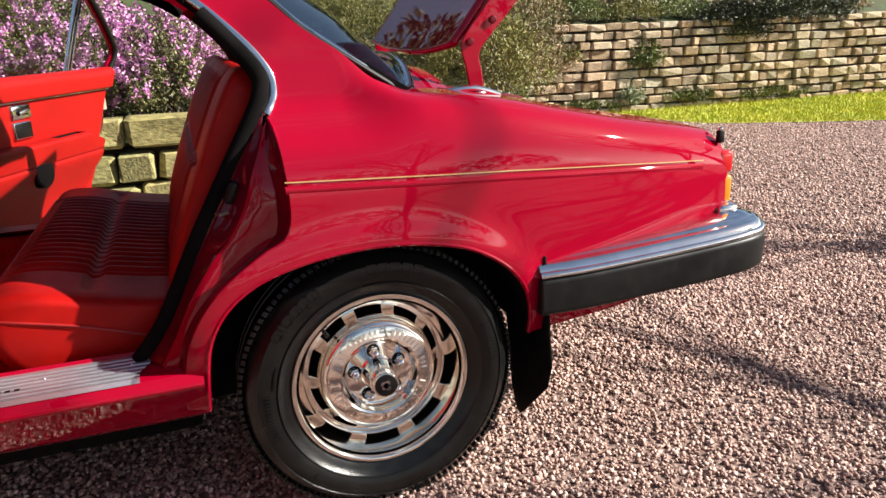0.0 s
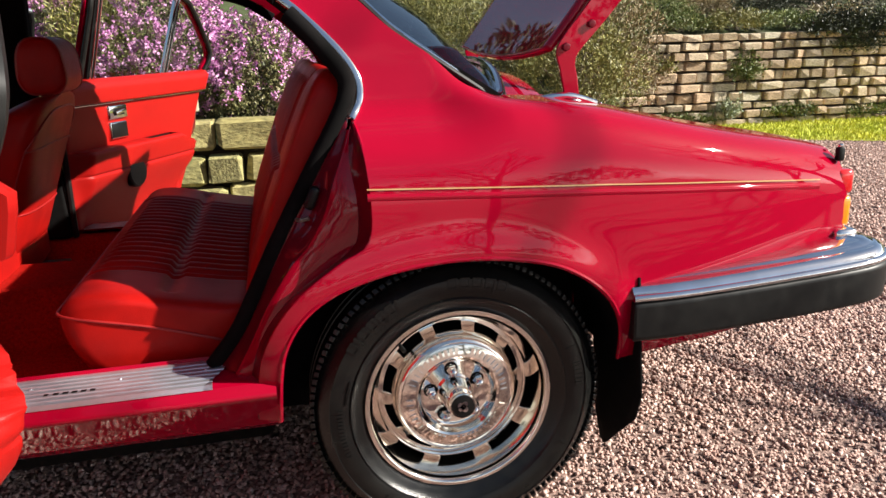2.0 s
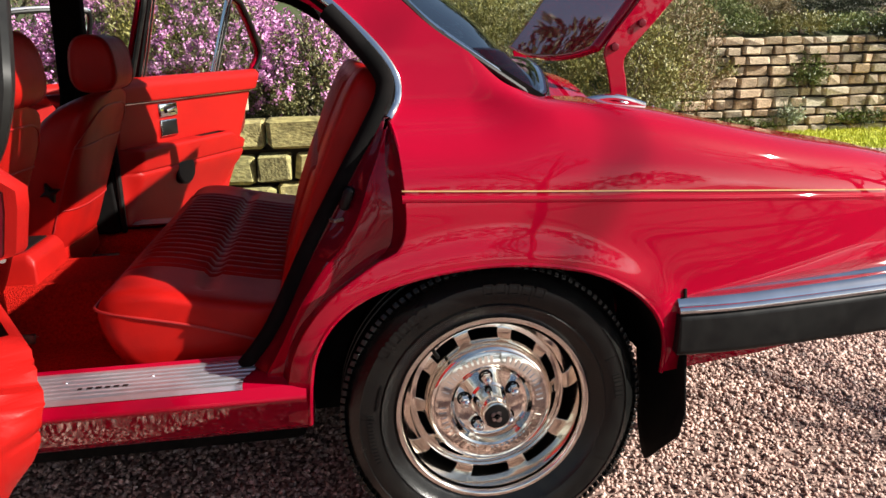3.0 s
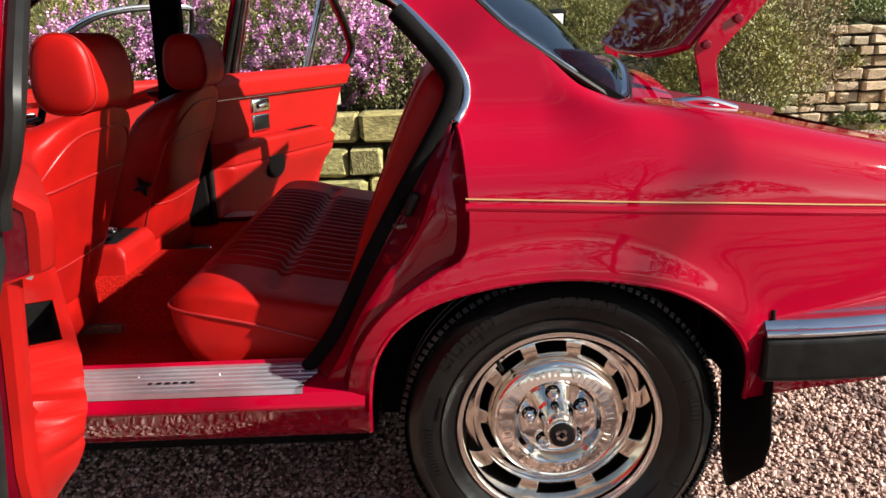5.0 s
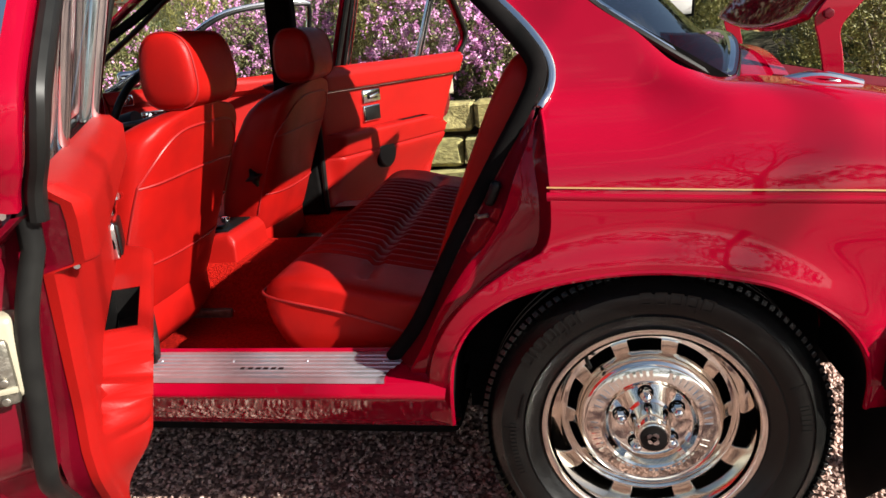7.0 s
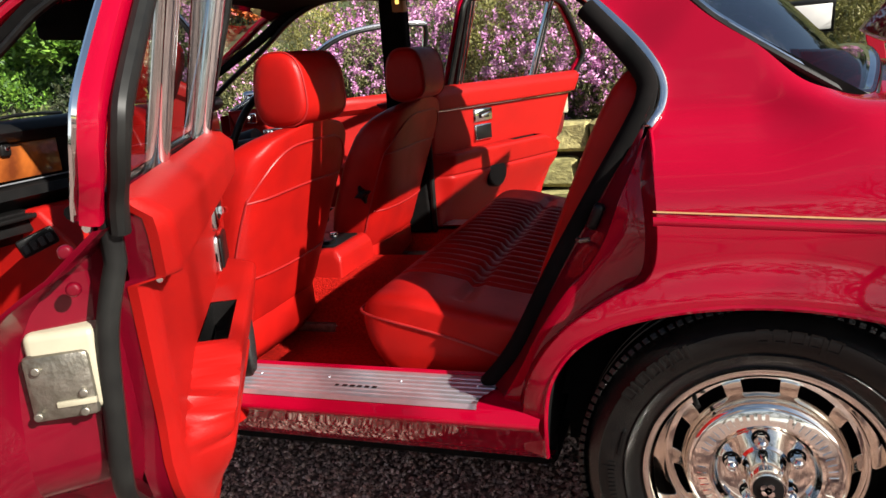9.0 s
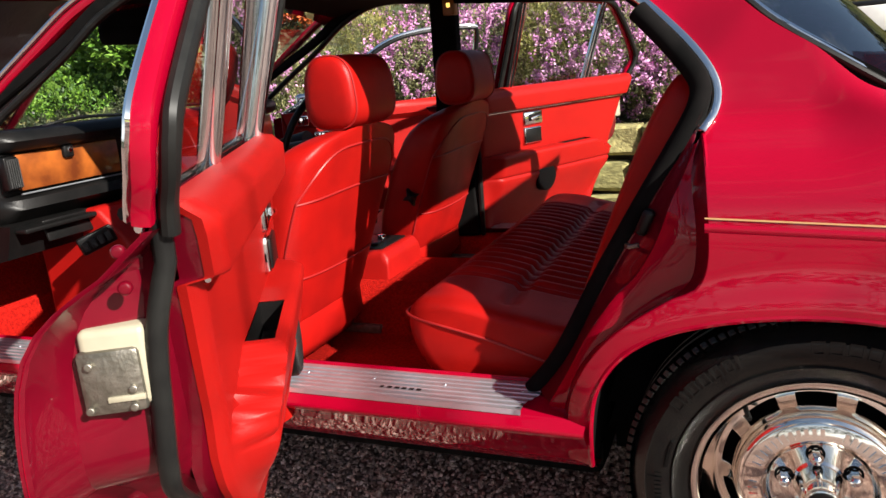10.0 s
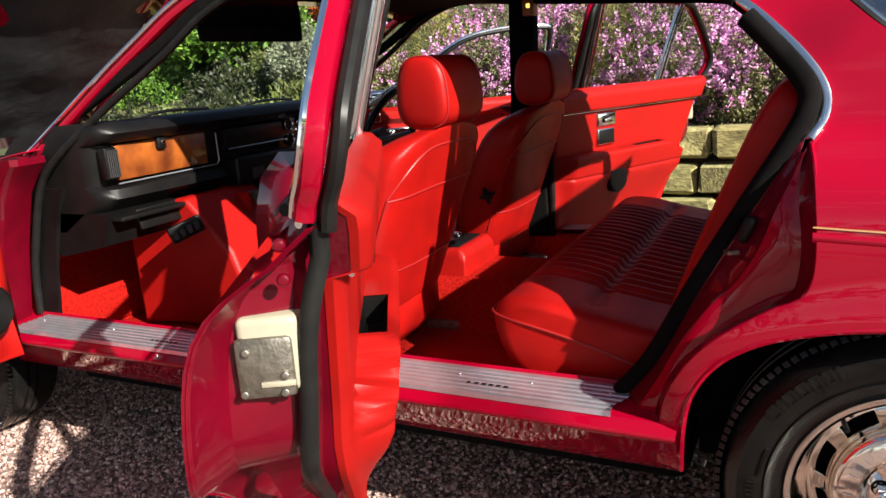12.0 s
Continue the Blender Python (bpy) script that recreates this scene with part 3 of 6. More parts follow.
# rear window, roof
RW = smooth_line([(-0.235, 0.215, 1.285), (-0.165, 0.208, 1.222), (-0.093, 0.20, 1.155), (0.009, 0.195, 1.084), (0.088, 0.203, 1.032), (0.130, 0.213, 1.006), (0.160, 0.232, 0.994), (0.178, 0.262, 0.994)], 6)
RWF = [Vector((p.x, 2 * MID - p.y, p.z)) for p in RW]


def window_at(i, t):
    """A place on the bowed rear window: i along its side from the top down, t across the car."""
    crown = 1 - abs(2 * t - 1) ** 2.3
    high = 0.070 + 0.050 * step(0.16, -0.02, RW[i].x)
    return RW[i].lerp(RWF[i], t) + Vector((0.062 * crown, 0, high * crown))


RW_ROUND = RW + [window_at(len(RW) - 1, k / 40) for k in range(1, 40)] + RWF[::-1]
bm = bmesh.new()
lean = [min(1.0, max(-1.0, (p.y - MID) / 0.50)) for p in RW_ROUND]
sweep(bm, [p + Vector((0.004 + 0.010 * (1 - abs(k)), 0.012 * k, 0.010)) for p, k in zip(RW_ROUND, lean)], 0.026, 0.022, 10, up=(0.35, 0.0, 0.9), power=2.3)
part("chrome_trim", bm, CHROME, car, "chrome rear window surround")
bm = bmesh.new()
sweep(bm, [p + Vector((0.010 + 0.012 * (1 - abs(k)), 0.026 * k, 0.003)) for p, k in zip(RW_ROUND, lean)], 0.014, 0.014, 8, up=(0.35, 0.0, 0.9))
part("window_rubber", bm, SEAL, car, "black rubber round the rear window")
# painted ledge between the wing and the rear window
ledge = RW
edge_x, edge_s = [p.x for p in WINDOW_EDGE[::-1]], [p.y for p in WINDOW_EDGE[::-1]]
for s, o in ((1, 0), (-1, 2 * MID)):
    bm = bmesh.new()
    rim_ = [side(p.x, float(np.interp(p.x, edge_x, edge_s))) for p in ledge]
    loft(bm, [[Vector((q.x, o + s * q.y, q.z)) for q in line_] for line_ in (rim_, [a.lerp(b, 0.5) + Vector((0, 0, -0.004)) for a, b in zip(rim_, ledge)], [p + Vector((0.004, 0.0, -0.010)) for p in ledge])], closed=False)
    part("window_ledge", bm, PAINT, car, angle=80)
bm = bmesh.new()
loft(bm, [[window_at(i, k / 40) + Vector((0.004, 0, 0.006)) for i in range(len(RW))] for k in range(41)], closed=False)
rear_glass = part("rear_window", bm, TINTED, car, "tinted rear window reflecting blue sky", angle=180)
rear_glass.visible_shadow = False
bm = bmesh.new()
rings = []
for x, z, yn in ((-0.20, 1.262, 0.205), (-0.24, 1.290, 0.205), (-0.30, 1.335, 0.20), (-0.5, 1.385, 0.215), (-0.9, 1.435, 0.215), (-1.3, 1.455, 0.215), (-1.6, 1.43, 0.215), (-1.72, 1.385, 0.22)):
    rings.append([Vector((x, yn + (2 * MID - 2 * yn) * t, z + 0.10 * (1 - (2 * t - 1) ** 4) * 0.45 - 0.02)) for t in np.linspace(0, 1, 17)])
loft(bm, rings, closed=False)
part("roof", bm, PAINT, car, solid=0.03, offset=-1)
bm = bmesh.new()
loft(bm, [[Vector((x, y, z + 0.03 * (1 - ((y - MID) / 0.58) ** 2))) for y in np.linspace(0.225, 2 * MID - 0.225, 9)] for x, z in ((-0.30, 1.29), (-0.5, 1.335), (-0.9, 1.37), (-1.3, 1.385), (-1.55, 1.38), (-1.66, 1.36))], closed=False)
part("headlining", bm, DARK, car, "dark cloth headlining")
for s, o in ((1, 0), (-1, 2 * MID)):
    bm = bmesh.new()
    sweep(bm, smooth_line([(x, o + s * y, z) for x, y, z in ((-0.33, 0.16, 1.235), (-0.45, 0.185, 1.30), (-0.62, 0.215, 1.325), (-1.15, 0.225, 1.375), (-1.42, 0.220, 1.415), (-1.62, 0.20, 1.372), (-1.81, 0.182, 1.266), (-2.136, 0.158, 1.112), (-2.34, 0.125, 1.0))], 6), 0.030, 0.034, 10, power=3)
    part("roof_rail", bm, DARK, car)
    chrome_path = [(-2.36, 0.10, 0.985), (-2.309, 0.11, 1.018), (-2.17, 0.128, 1.109), (-2.028, 0.145, 1.201), (-1.88, 0.163, 1.291), (-1.739, 0.18, 1.373), (-1.58, 0.192, 1.428), (-1.40, 0.20, 1.443), (-1.1, 0.205, 1.436), (-0.75, 0.205, 1.40), (-0.5, 0.18, 1.335)]
    bm = bmesh.new()
    sweep(bm, smooth_line([(x, o + s * (y + 0.022), z - 0.020) for x, y, z in chrome_path], 6), 0.042, 0.028, 10, power=3)
    part("windscreen_pillar", bm, PAINT, car, "red windscreen pillar")
    bm = bmesh.new()
    sweep(bm, smooth_line([(x, o + s * (y + 0.010), z - 0.004) for x, y, z in chrome_path], 6), 0.014, 0.018, 8)
    part("gutter", bm, SEAL, car)
    bm = bmesh.new()
    sweep(bm, smooth_line([(x, o + s * y, z) for x, y, z in chrome_path], 6), 0.013, 0.014, 8)
    part("chrome_trim", bm, CHROME, car, "chrome gutter trim")
    # middle pillar
    bm = bmesh.new()
    loft(bm, [[Vector((x + dx, o + s * (y + dy), z)) for dx, dy in ((-0.05, -0.03), (w, -0.03), (w, 0.03), (-0.05, 0.03))] for x, y, z, w in ((-1.31, 0.10, 0.45, 0.16), (-1.29, 0.09, 0.75, 0.13), (-1.245, 0.10, 0.98, 0.055), (-1.19, 0.21, 1.41, 0.05))])
    pil = part("middle_pillar", bm, DARK, car, "black trimmed middle pillar", bevel=0.01)
    bm = bmesh.new()
    block(bm, -1.185, -1.140, o + s * 0.200, o + s * 0.242, 1.318, 1.386, 0.004)
    lamp_ = part("pillar_lamp", bm, AMBER_DIM, pil, "small lit amber courtesy lamp")
    bm = bmesh.new()
    block(bm, -1.170, -1.154, o + s * 0.236, o + s * 0.2435, 1.345, 1.362, 0.003)
    part("lamp_bulb", bm, BULB, lamp_, "glowing bulb")
    bm = bmesh.new()
    loft(bm, [[Vector((x, o + s * (flank(-1.2, z) + 0.004), z)) for z in (0.45, 0.6, 0.75, 0.85, 0.93, 0.98)] for x in (-1.36, -1.22)], closed=False)
    part("pillar_panel", bm, PAINT_SHADED, car, solid=0.004)

# ---- wheels ----
def wheel(at, face):
    """A road wheel: tyre, polished rim with slots, nuts and centre cap. face: 1 with its outside towards -y, -1 towards +y."""
    bm = bmesh.new()
    lathe(bm, [(0.215, 0.012), (0.224, 0.004), (0.236, -0.004), (0.252, -0.013), (0.2535, -0.016), (0.256, -0.013), (0.270, -0.020), (0.290, -0.021), (0.300, -0.019), (0.3015, -0.0215), (0.304, -0.019),
               (0.318, -0.008), (0.327, 0.004), (0.3335, 0.020), (0.337, 0.045), (0.3375, 0.062), (0.330, 0.064), (0.330, 0.072), (0.3378, 0.074),
               (0.338, 0.096), (0.330, 0.098), (0.330, 0.106), (0.338, 0.108), (0.337, 0.15), (0.330, 0.185), (0.30, 0.20), (0.22, 0.19)], 96)
    tyre = part("tyre", bm, RUBBER, car, "black road tyre with raised sidewall lettering", angle=40)
    tyre.matrix_basis = Matrix.Translation(at) @ Matrix.Diagonal((1, face, 1, 1))
    # shoulder blocks of the tread
    bm = bmesh.new()
    for k in range(120):
        a = 2 * math.pi * k / 120
        m = Matrix.Rotation(-a, 4, "Y") @ Matrix.Translation((0.3290, 0.022, 0)) @ Matrix.Rotation(radians(10), 4, "X") @ Matrix.Rotation(radians(24), 4, "Z")
        bmesh.ops.create_cube(bm, size=1, matrix=m @ Matrix.Diagonal((0.012, 0.046, 0.0125, 1)))
    tagged(part("tread_pattern", bm, RUBBER, tyre, smooth=False, bevel=0.0015), kind="stuff")
    # raised marks on the sidewall, set along an arc
    def arc_bar(bm, a0, a1, r0, r1):
        n = max(1, round((a0 - a1) / 0.02))
        rings = []
        for k in range(n + 1):
            b = a0 + (a1 - a0) * k / n
            face = [(q, float(np.interp(q, (0.270, 0.290, 0.300, 0.304, 0.318), (-0.020, -0.021, -0.019, -0.019, -0.008)))) for q in (r0, r1)]
            rings.append([Vector((q * math.cos(b), y, q * math.sin(b))) for q, y in ((face[0][0], face[0][1] + 0.003), (face[0][0], face[0][1] - 0.0026), (face[1][0], face[1][1] - 0.0026), (face[1][0], face[1][1] + 0.003))])
        loft(bm, rings)
    def marks(start, widths, r, h, gap, hollow=False):
        a, e = start, 0.0028
        for w in widths:
            bm = bmesh.new()
            if hollow and w > 0.03:
                for r0, r1 in ((r, r + e), (r + h - e, r + h)):
                    arc_bar(bm, a, a - w, r0, r1)
                for a0 in (a, a - w + e / r):
                    arc_bar(bm, a0, a0 - e / r, r + e, r + h - e)
            else:
                arc_bar(bm, a, a - w, r, r + h)
            part("sidewall_mark", bm, RUBBER, tyre, "raised sidewall mark", smooth=False)
            a -= w + gap
    marks(radians(147), [0.070, 0.022, 0.072, 0.066, 0.060, 0.060, 0.022], 0.2800, 0.0240, 0.024, True)
    marks(radians(95), [0.072, 0.074, 0.078, 0.078, 0.078], 0.2800, 0.0240, 0.022, True)
    marks(radians(200), [0.02] * 14, 0.272, 0.012, 0.012)
    marks(radians(172), [0.012] * 12, 0.262, 0.006, 0.006)
    marks(radians(14), [0.02, 0.03, 0.03, 0.03, 0.03, 0.02], 0.276, 0.018, 0.008)
    for k in range(7):
        b = 0.4 + 2 * math.pi * k / 7
        bm = bmesh.new()
        arc_bar(bm, b, b - 0.006, 0.270, 0.298)
        part("sidewall_mark", bm, RUBBER, tyre, smooth=False)
    bm = bmesh.new()
    lathe(bm, [(0.2005, 0.034), (0.207, 0.012), (0.2085, 0.003), (0.212, -0.0005), (0.2195, 0.0), (0.2212, 0.004), (0.2205, 0.012), (0.213, 0.02)], 96)
    rim = part("rim_lip", bm, ALLOY, tyre, "polished alloy rim lip", angle=50)
    bm = bmesh.new()
    lathe(bm, [(0.2015, 0.012), (0.199, 0.020), (0.193, 0.042), (0.187, 0.062), (0.1835, 0.072), (0.182, 0.074), (0.1795, 0.075), (0.1785, 0.081), (0.176, 0.0815)], 96)
    part("rim_barrel", bm, ALLOY, tyre, angle=35)
    # slotted face
    bm = bmesh.new()
    n, slots = 120, 10
    rows = [(0.178, 0.0815), (0.173, 0.081), (0.168, 0.0795), (0.163, 0.077), (0.157, 0.072), (0.150, 0.063), (0.1430, 0.048)]
    grid = [[bm.verts.new((r * math.cos(2 * math.pi * i / n), y, r * math.sin(2 * math.pi * i / n))) for i in range(n)] for r, y in rows]
    for j in range(len(rows) - 1):
        for i in range(n):
            u = (i + 9) % (n // slots)
            if j in (2, 3, 4) and u < 8:
                continue
            bm.faces.new((grid[j][i], grid[j][(i + 1) % n], grid[j + 1][(i + 1) % n], grid[j + 1][i]))
    part("rim_face", bm, ALLOY, tyre, "polished alloy face with ten slots", solid=0.012, offset=-1, bevel=0.001)
    bm = bmesh.new()
    lathe(bm, [(0.183, 0.125), (0.001, 0.125)], 48)
    part("brake_disc", bm, DARK, tyre)
    bm = bmesh.new()
    lathe(bm, [(0.1440, 0.050), (0.143, 0.037), (0.139, 0.0305), (0.133, 0.0275), (0.130, 0.0285), (0.127, 0.0270), (0.100, 0.022), (0.095, 0.0245), (0.090, 0.037), (0.085, 0.045), (0.078, 0.048), (0.045, 0.050), (0.040, 0.046), (0.0385, 0.02), (0.036, 0.0), (0.033, -0.022), (0.031, -0.028), (0.0285, -0.029), (0.0275, -0.026), (0.001, -0.026)], 72)
    part("wheel_centre", bm, ALLOY, tyre, "polished wheel centre", angle=35)
    # milled band with raised marks
    bm = bmesh.new()
    for k in range(56):
        if k % 14 in (12, 13):
            continue
        a = 2 * math.pi * k / 56
        bmesh.ops.create_cube(bm, size=1, matrix=Matrix.Rotation(-a, 4, "Y") @ Matrix.Translation((0.1135, 0.0240, 0)) @ Matrix.Rotation(radians(12), 4, "Z") @ Matrix.Diagonal((0.016, 0.003, 0.0070, 1)))
    tagged(part("milled_band", bm, ALLOY, tyre, smooth=False), kind="stuff")
    bm = bmesh.new()
    disc(bm, (0, -0.0275, 0), 0.0265, 0.004, "y", 36, 0.001)
    cap = part("centre_badge", bm, BLACK, tyre, "black centre badge with a silver emblem")
    bm = bmesh.new()
    for a, r in ((0, 0), (60, 0.007), (150, 0.008), (220, 0.007), (300, 0.008)):
        disc(bm, (r * math.cos(radians(a)), -0.0305, r * math.sin(radians(a))), 0.007, 0.003, "y", 7)
    for k in range(5):
        a = radians(98 - 72 * k)
        bm2 = bmesh.new()
        x, z = 0.0605 * math.cos(a), 0.0605 * math.sin(a)
        lathe(bm2, [(0.0125, 0.052), (0.0125, 0.036), (0.0115, 0.024), (0.008, 0.018), (0.001, 0.016)], 6, (x, 0, z))
        part("wheel_nut", bm2, CHROME, tyre, angle=50)
        bm2 = bmesh.new()
        lathe(bm2, [(0.017, 0.0495), (0.0155, 0.0465), (0.012, 0.0475)], 20, (x, 0, z))
        part("nut_seat", bm2, DARK, tyre)
    part("emblem", bm, CHROME, tyre, "plain silver emblem", smooth=False)
    bm = bmesh.new()
    sweep(bm, [(-0.128, 0.075, 0.133), (-0.124, 0.050, 0.129), (-0.119, 0.032, 0.124)], 0.010, 0.010, 8)
    part("valve", bm, SEAL, tyre)
    return tyre


wheel((0.003, 0.0, 0.335), 1)
wheel((0.003, 2 * MID, 0.335), -1)
wheel((-2.86, 0.0, 0.335), 1)
wheel((-2.86, 2 * MID, 0.335), -1)

# ---- doors ----
def sub(parent, name, mat, build, label="", **kw):
    bm = bmesh.new()
    build(bm)
    return part(name, bm, mat, parent, label, **kw)


def rear_door(m, belt, label, low_seal=True, front=-1.105):
    """A rear door in its shut place, then turned open by the pose m."""
    EDGE = softened([(0.395, -0.53), (0.46, -0.515), (0.52, -0.485), (0.58, -0.435), (0.63, -0.392), (0.69, -0.373), (0.745, -0.358), (0.80, -0.332), (0.93, -0.275), (1.03, -0.222)], 0.012)
    top = [(x, belt) for x in np.linspace(-1.10, -0.215, 12)]
    edge = [(-0.198, belt - 0.012)] + SHUT_FINE[1:]
    outline = [(-1.10, 0.37), *top, *edge, (-0.48, 0.355), (-0.8, 0.352)]
    skin = part("rear_door", sheet(outline, lambda x, z: Vector((x, flank(x, z) - (0.022 if z > 0.95 else 0.0) * 0, z)), 0.04), PAINT, car, label, solid=0.004, offset=-1, rim=False)
    skin.matrix_basis = m
    path = [Vector((x, flank(x, z), z)) for x, z in edge]
    tuck = (lambda z: -0.115 * max(0.0, min(0.32, 1.0 - z)))
    rows = [path, [p + Vector((-0.004, 0.008, 0)) for p in path], [p + Vector((-0.014, 0.012, 0.0)) for p in path],
            [Vector((p.x - 0.050, p.y + 0.022 + 0.20 * max(0.0, 0.03 - p.y), p.z + 0.004)) for p in path], [Vector((p.x - 0.064, 0.080 + tuck(p.z), p.z + 0.004)) for p in path],
            [Vector((p.x - 0.072, 0.084 + tuck(p.z), p.z + 0.004)) for p in path], [Vector((min(p.x - 0.08, lerp_table(EDGE, p.z) - 0.02), 0.096 + tuck(p.z), p.z + 0.006)) for p in path]]
    # shut face: body red with its shade put into the colour
    sub(skin, "shut_face", PAINT_SHADED, lambda bm: loft(bm, rows, closed=False), "painted door edge in red darkened for shade", angle=25)
    fr = smooth_line([(-0.228, 0.110, belt - 0.2), (-0.224, 0.116, belt - 0.02), (-0.197, 0.132, 1.062), (-0.188, 0.140, 1.092), (-0.200, 0.148, 1.128), (-0.285, 0.170, 1.222), (-0.378, 0.190, 1.306), (-0.428, 0.198, 1.340), (-0.52, 0.203, 1.360), (-0.8, 0.206, 1.370), (-1.02, 0.204, 1.364), (-1.07, 0.200, 1.335), (-1.085, 0.184, 1.26), (-1.09, 0.10, belt)], 6)
    low = [Vector((x, (0.108 if z > 0.95 else 0.096) + tuck(z), z)) for x, z in ((-0.232, 0.97), (-0.230, 0.90), (-0.236, 0.80), (-0.246, 0.74), (-0.268, 0.705), (-0.345, 0.64), (-0.415, 0.57), (-0.455, 0.50), (-0.475, 0.42))]
    sub(skin, "door_seal", SEAL, lambda bm: sweep(bm, fr[6:], 0.022, 0.020, 10, up=(0, 1, 0)), "black rubber door seal")
    if not low_seal:
        sub(skin, "door_seal", SEAL, lambda bm: sweep(bm, smooth_line([(-1.246, 0.112, 0.96), (-1.246, 0.108, 0.70), (-1.240, 0.098, 0.46), (-1.220, 0.095, 0.405), (-1.17, 0.093, 0.388), (-0.60, 0.090, 0.386)], 6), 0.022, 0.024, 8, up=(0, 1, 0)))
    if low_seal:
        sub(skin, "door_seal", SEAL, lambda bm: sweep(bm, [Vector((-0.228, 0.108, belt + 0.02)), *even(smooth_line(low, 5), 40)], 0.020, 0.022, 10, up=(0, 1, 0)))
    out = [p + Vector((0.003, -0.022, 0.0)) for p in fr[7:]]
    sub(skin, "window_frame", PAINT, lambda bm: sweep(bm, out, 0.034, 0.022, 10, up=(0, 1, 0), power=4), "red painted window frame")
    sub(skin, "chrome_trim", CHROME, lambda bm: sweep(bm, [p + Vector((0.008, -0.011, 0.004)) for p in out], 0.022, 0.009, 8, up=(0, 1, 0)), "chrome window frame trim")
    bar = [Vector((-0.542, 0.100, belt - 0.005)), Vector((-0.488, 0.186, 1.35))]
    for dx in (-0.012, 0.012):
        sub(skin, "quarter_light_bar", CHROME, lambda bm: sweep(bm, [p + Vector((dx, 0, 0)) for p in bar], 0.010, 0.026, 8, up=(0, 1, 0)), "chrome quarter light bar")
    sub(skin, "quarter_light_bar", SEAL, lambda bm: sweep(bm, bar, 0.016, 0.020, 8, up=(0, 1, 0)))
    post = [Vector((-1.065, 0.105, belt)), Vector((-1.045, 0.195, 1.35))]
    for dx, mt in ((0.0, SEAL), (0.012, CHROME), (0.030, CHROME), (0.021, SEAL)):
        sub(skin, "front_channel", mt, lambda bm: sweep(bm, [p + Vector((dx, 0, 0)) for p in post], 0.010, 0.030 if mt is CHROME else 0.024, 8, up=(0, 1, 0)), "window channel")
    sub(skin, "waist_strip", CHROME, lambda bm: sweep(bm, [Vector((x, flank(x, belt - 0.03) + 0.004, belt - 0.012)) for x in np.linspace(-1.09, -0.222, 12)], 0.008, 0.010, 8), "chrome waist strip")
    gq = [(-0.535, belt), (-0.235, belt), (-0.205, 1.07), (-0.205, 1.11), (-0.29, 1.215), (-0.385, 1.30), (-0.49, 1.345)]
    pane = part("quarter_light", sheet(gq, lambda x, z: Vector((x, 0.095 + 0.25 * (z - 1.0), z)), 0.08), GLASS, skin, "clear quarter light")
    pane.visible_shadow = False
    pane = part("window_pane", sheet([(-1.05, belt), (-0.55, belt), (-0.50, 1.345), (-0.8, 1.36), (-1.035, 1.345)], lambda x, z: Vector((x, 0.090 + 0.25 * (z - 1.0), z)), 0.15), GLASS, skin, "clear side window")
    pane.visible_shadow = False
    for y in (0.075, 0.112):
        sub(skin, "waist_seal", SEAL if y < 0.1 else CHROME, lambda bm: sweep(bm, [(-1.08, y, belt + 0.002), (-0.230, y, belt + 0.002)], 0.012, 0.014, 8))
    # trim pad
    BIN = [(0.40, -0.036), (0.45, -0.028), (0.52, -0.008), (0.57, 0.014), (0.61, 0.035), (0.635, 0.047), (0.655, 0.0535), (0.663, 0.0535), (0.670, 0.0485), (0.678, 0.056), (0.70, 0.059), (0.735, 0.063), (0.750, 0.064), (0.759, 0.060), (0.7635, 0.052), (0.7655, 0.044), (0.7665, 0.0)]

    def trim(x, z):
        y = 0.130 + tuck(z) * 0.8 + 0.030 * step(0.934, 0.942, z) * (1 - 0.7 * step(1.0, 1.028, z) ** 2)
        begin = lerp_table([(0.40, -0.545), (0.52, -0.505), (0.58, -0.455), (0.63, -0.412), (0.690, -0.392), (0.715, -0.42), (0.745, -0.50), (0.767, -0.545)], z)
        on = step(begin, begin - 0.016 - 0.034 * step(0.715, 0.69, z), x) * step(front + 0.01, front + 0.08, x)
        y += lerp_table(BIN, z) * on
        end = min(lerp_table(EDGE, z) - x, x - front)
        return Vector((x, y - 0.014 * max(0.0, 1 - end / 0.022) ** 2, z))

    rim_line = []

    def pad_rows(bm):
        zs = sorted(set(list(np.linspace(0.395, 1.028, 34)) + [0.655, 0.659, 0.663, 0.6665, 0.670, 0.674, 0.678, 0.684, 0.692, 0.698, 0.704, 0.710, 0.720, 0.735, 0.742, 0.750, 0.7545, 0.759, 0.7615, 0.7635, 0.7655, 0.7665, 0.932, 0.935, 0.938, 0.941, 0.944, 1.02]))
        rows_ = []
        for z in zs:
            xe = lerp_table(EDGE, z)
            xs_ = sorted(list(np.linspace(front, xe, 80)) + [-0.553, -0.561, -0.757] + [xe - 0.004, xe - 0.008])
            rows_.append([trim(x, z) for x in xs_])
        loft(bm, rows_, closed=False)
        # the hand-hold: an opening in the shelf of the bin
        hole = [f for f in bm.faces if 0.7655 < f.calc_center_median().z < 0.7665 and -0.757 < f.calc_center_median().x < -0.561]
        bmesh.ops.delete(bm, geom=hole, context="FACES")
        last = rows_[-1]
        loft(bm, [last, [Vector((p.x, 0.112, p.z + 0.004)) for p in last]], closed=False)
        rim_line.extend(r[-1] for r in rows_)
        loft(bm, [rim_line, [p + Vector((-0.001, -0.010, 0)) for p in rim_line]], closed=False)

    pad = sub(skin, "door_trim", VINYL, pad_rows, "bright red vinyl door trim with a moulded bin", angle=50)
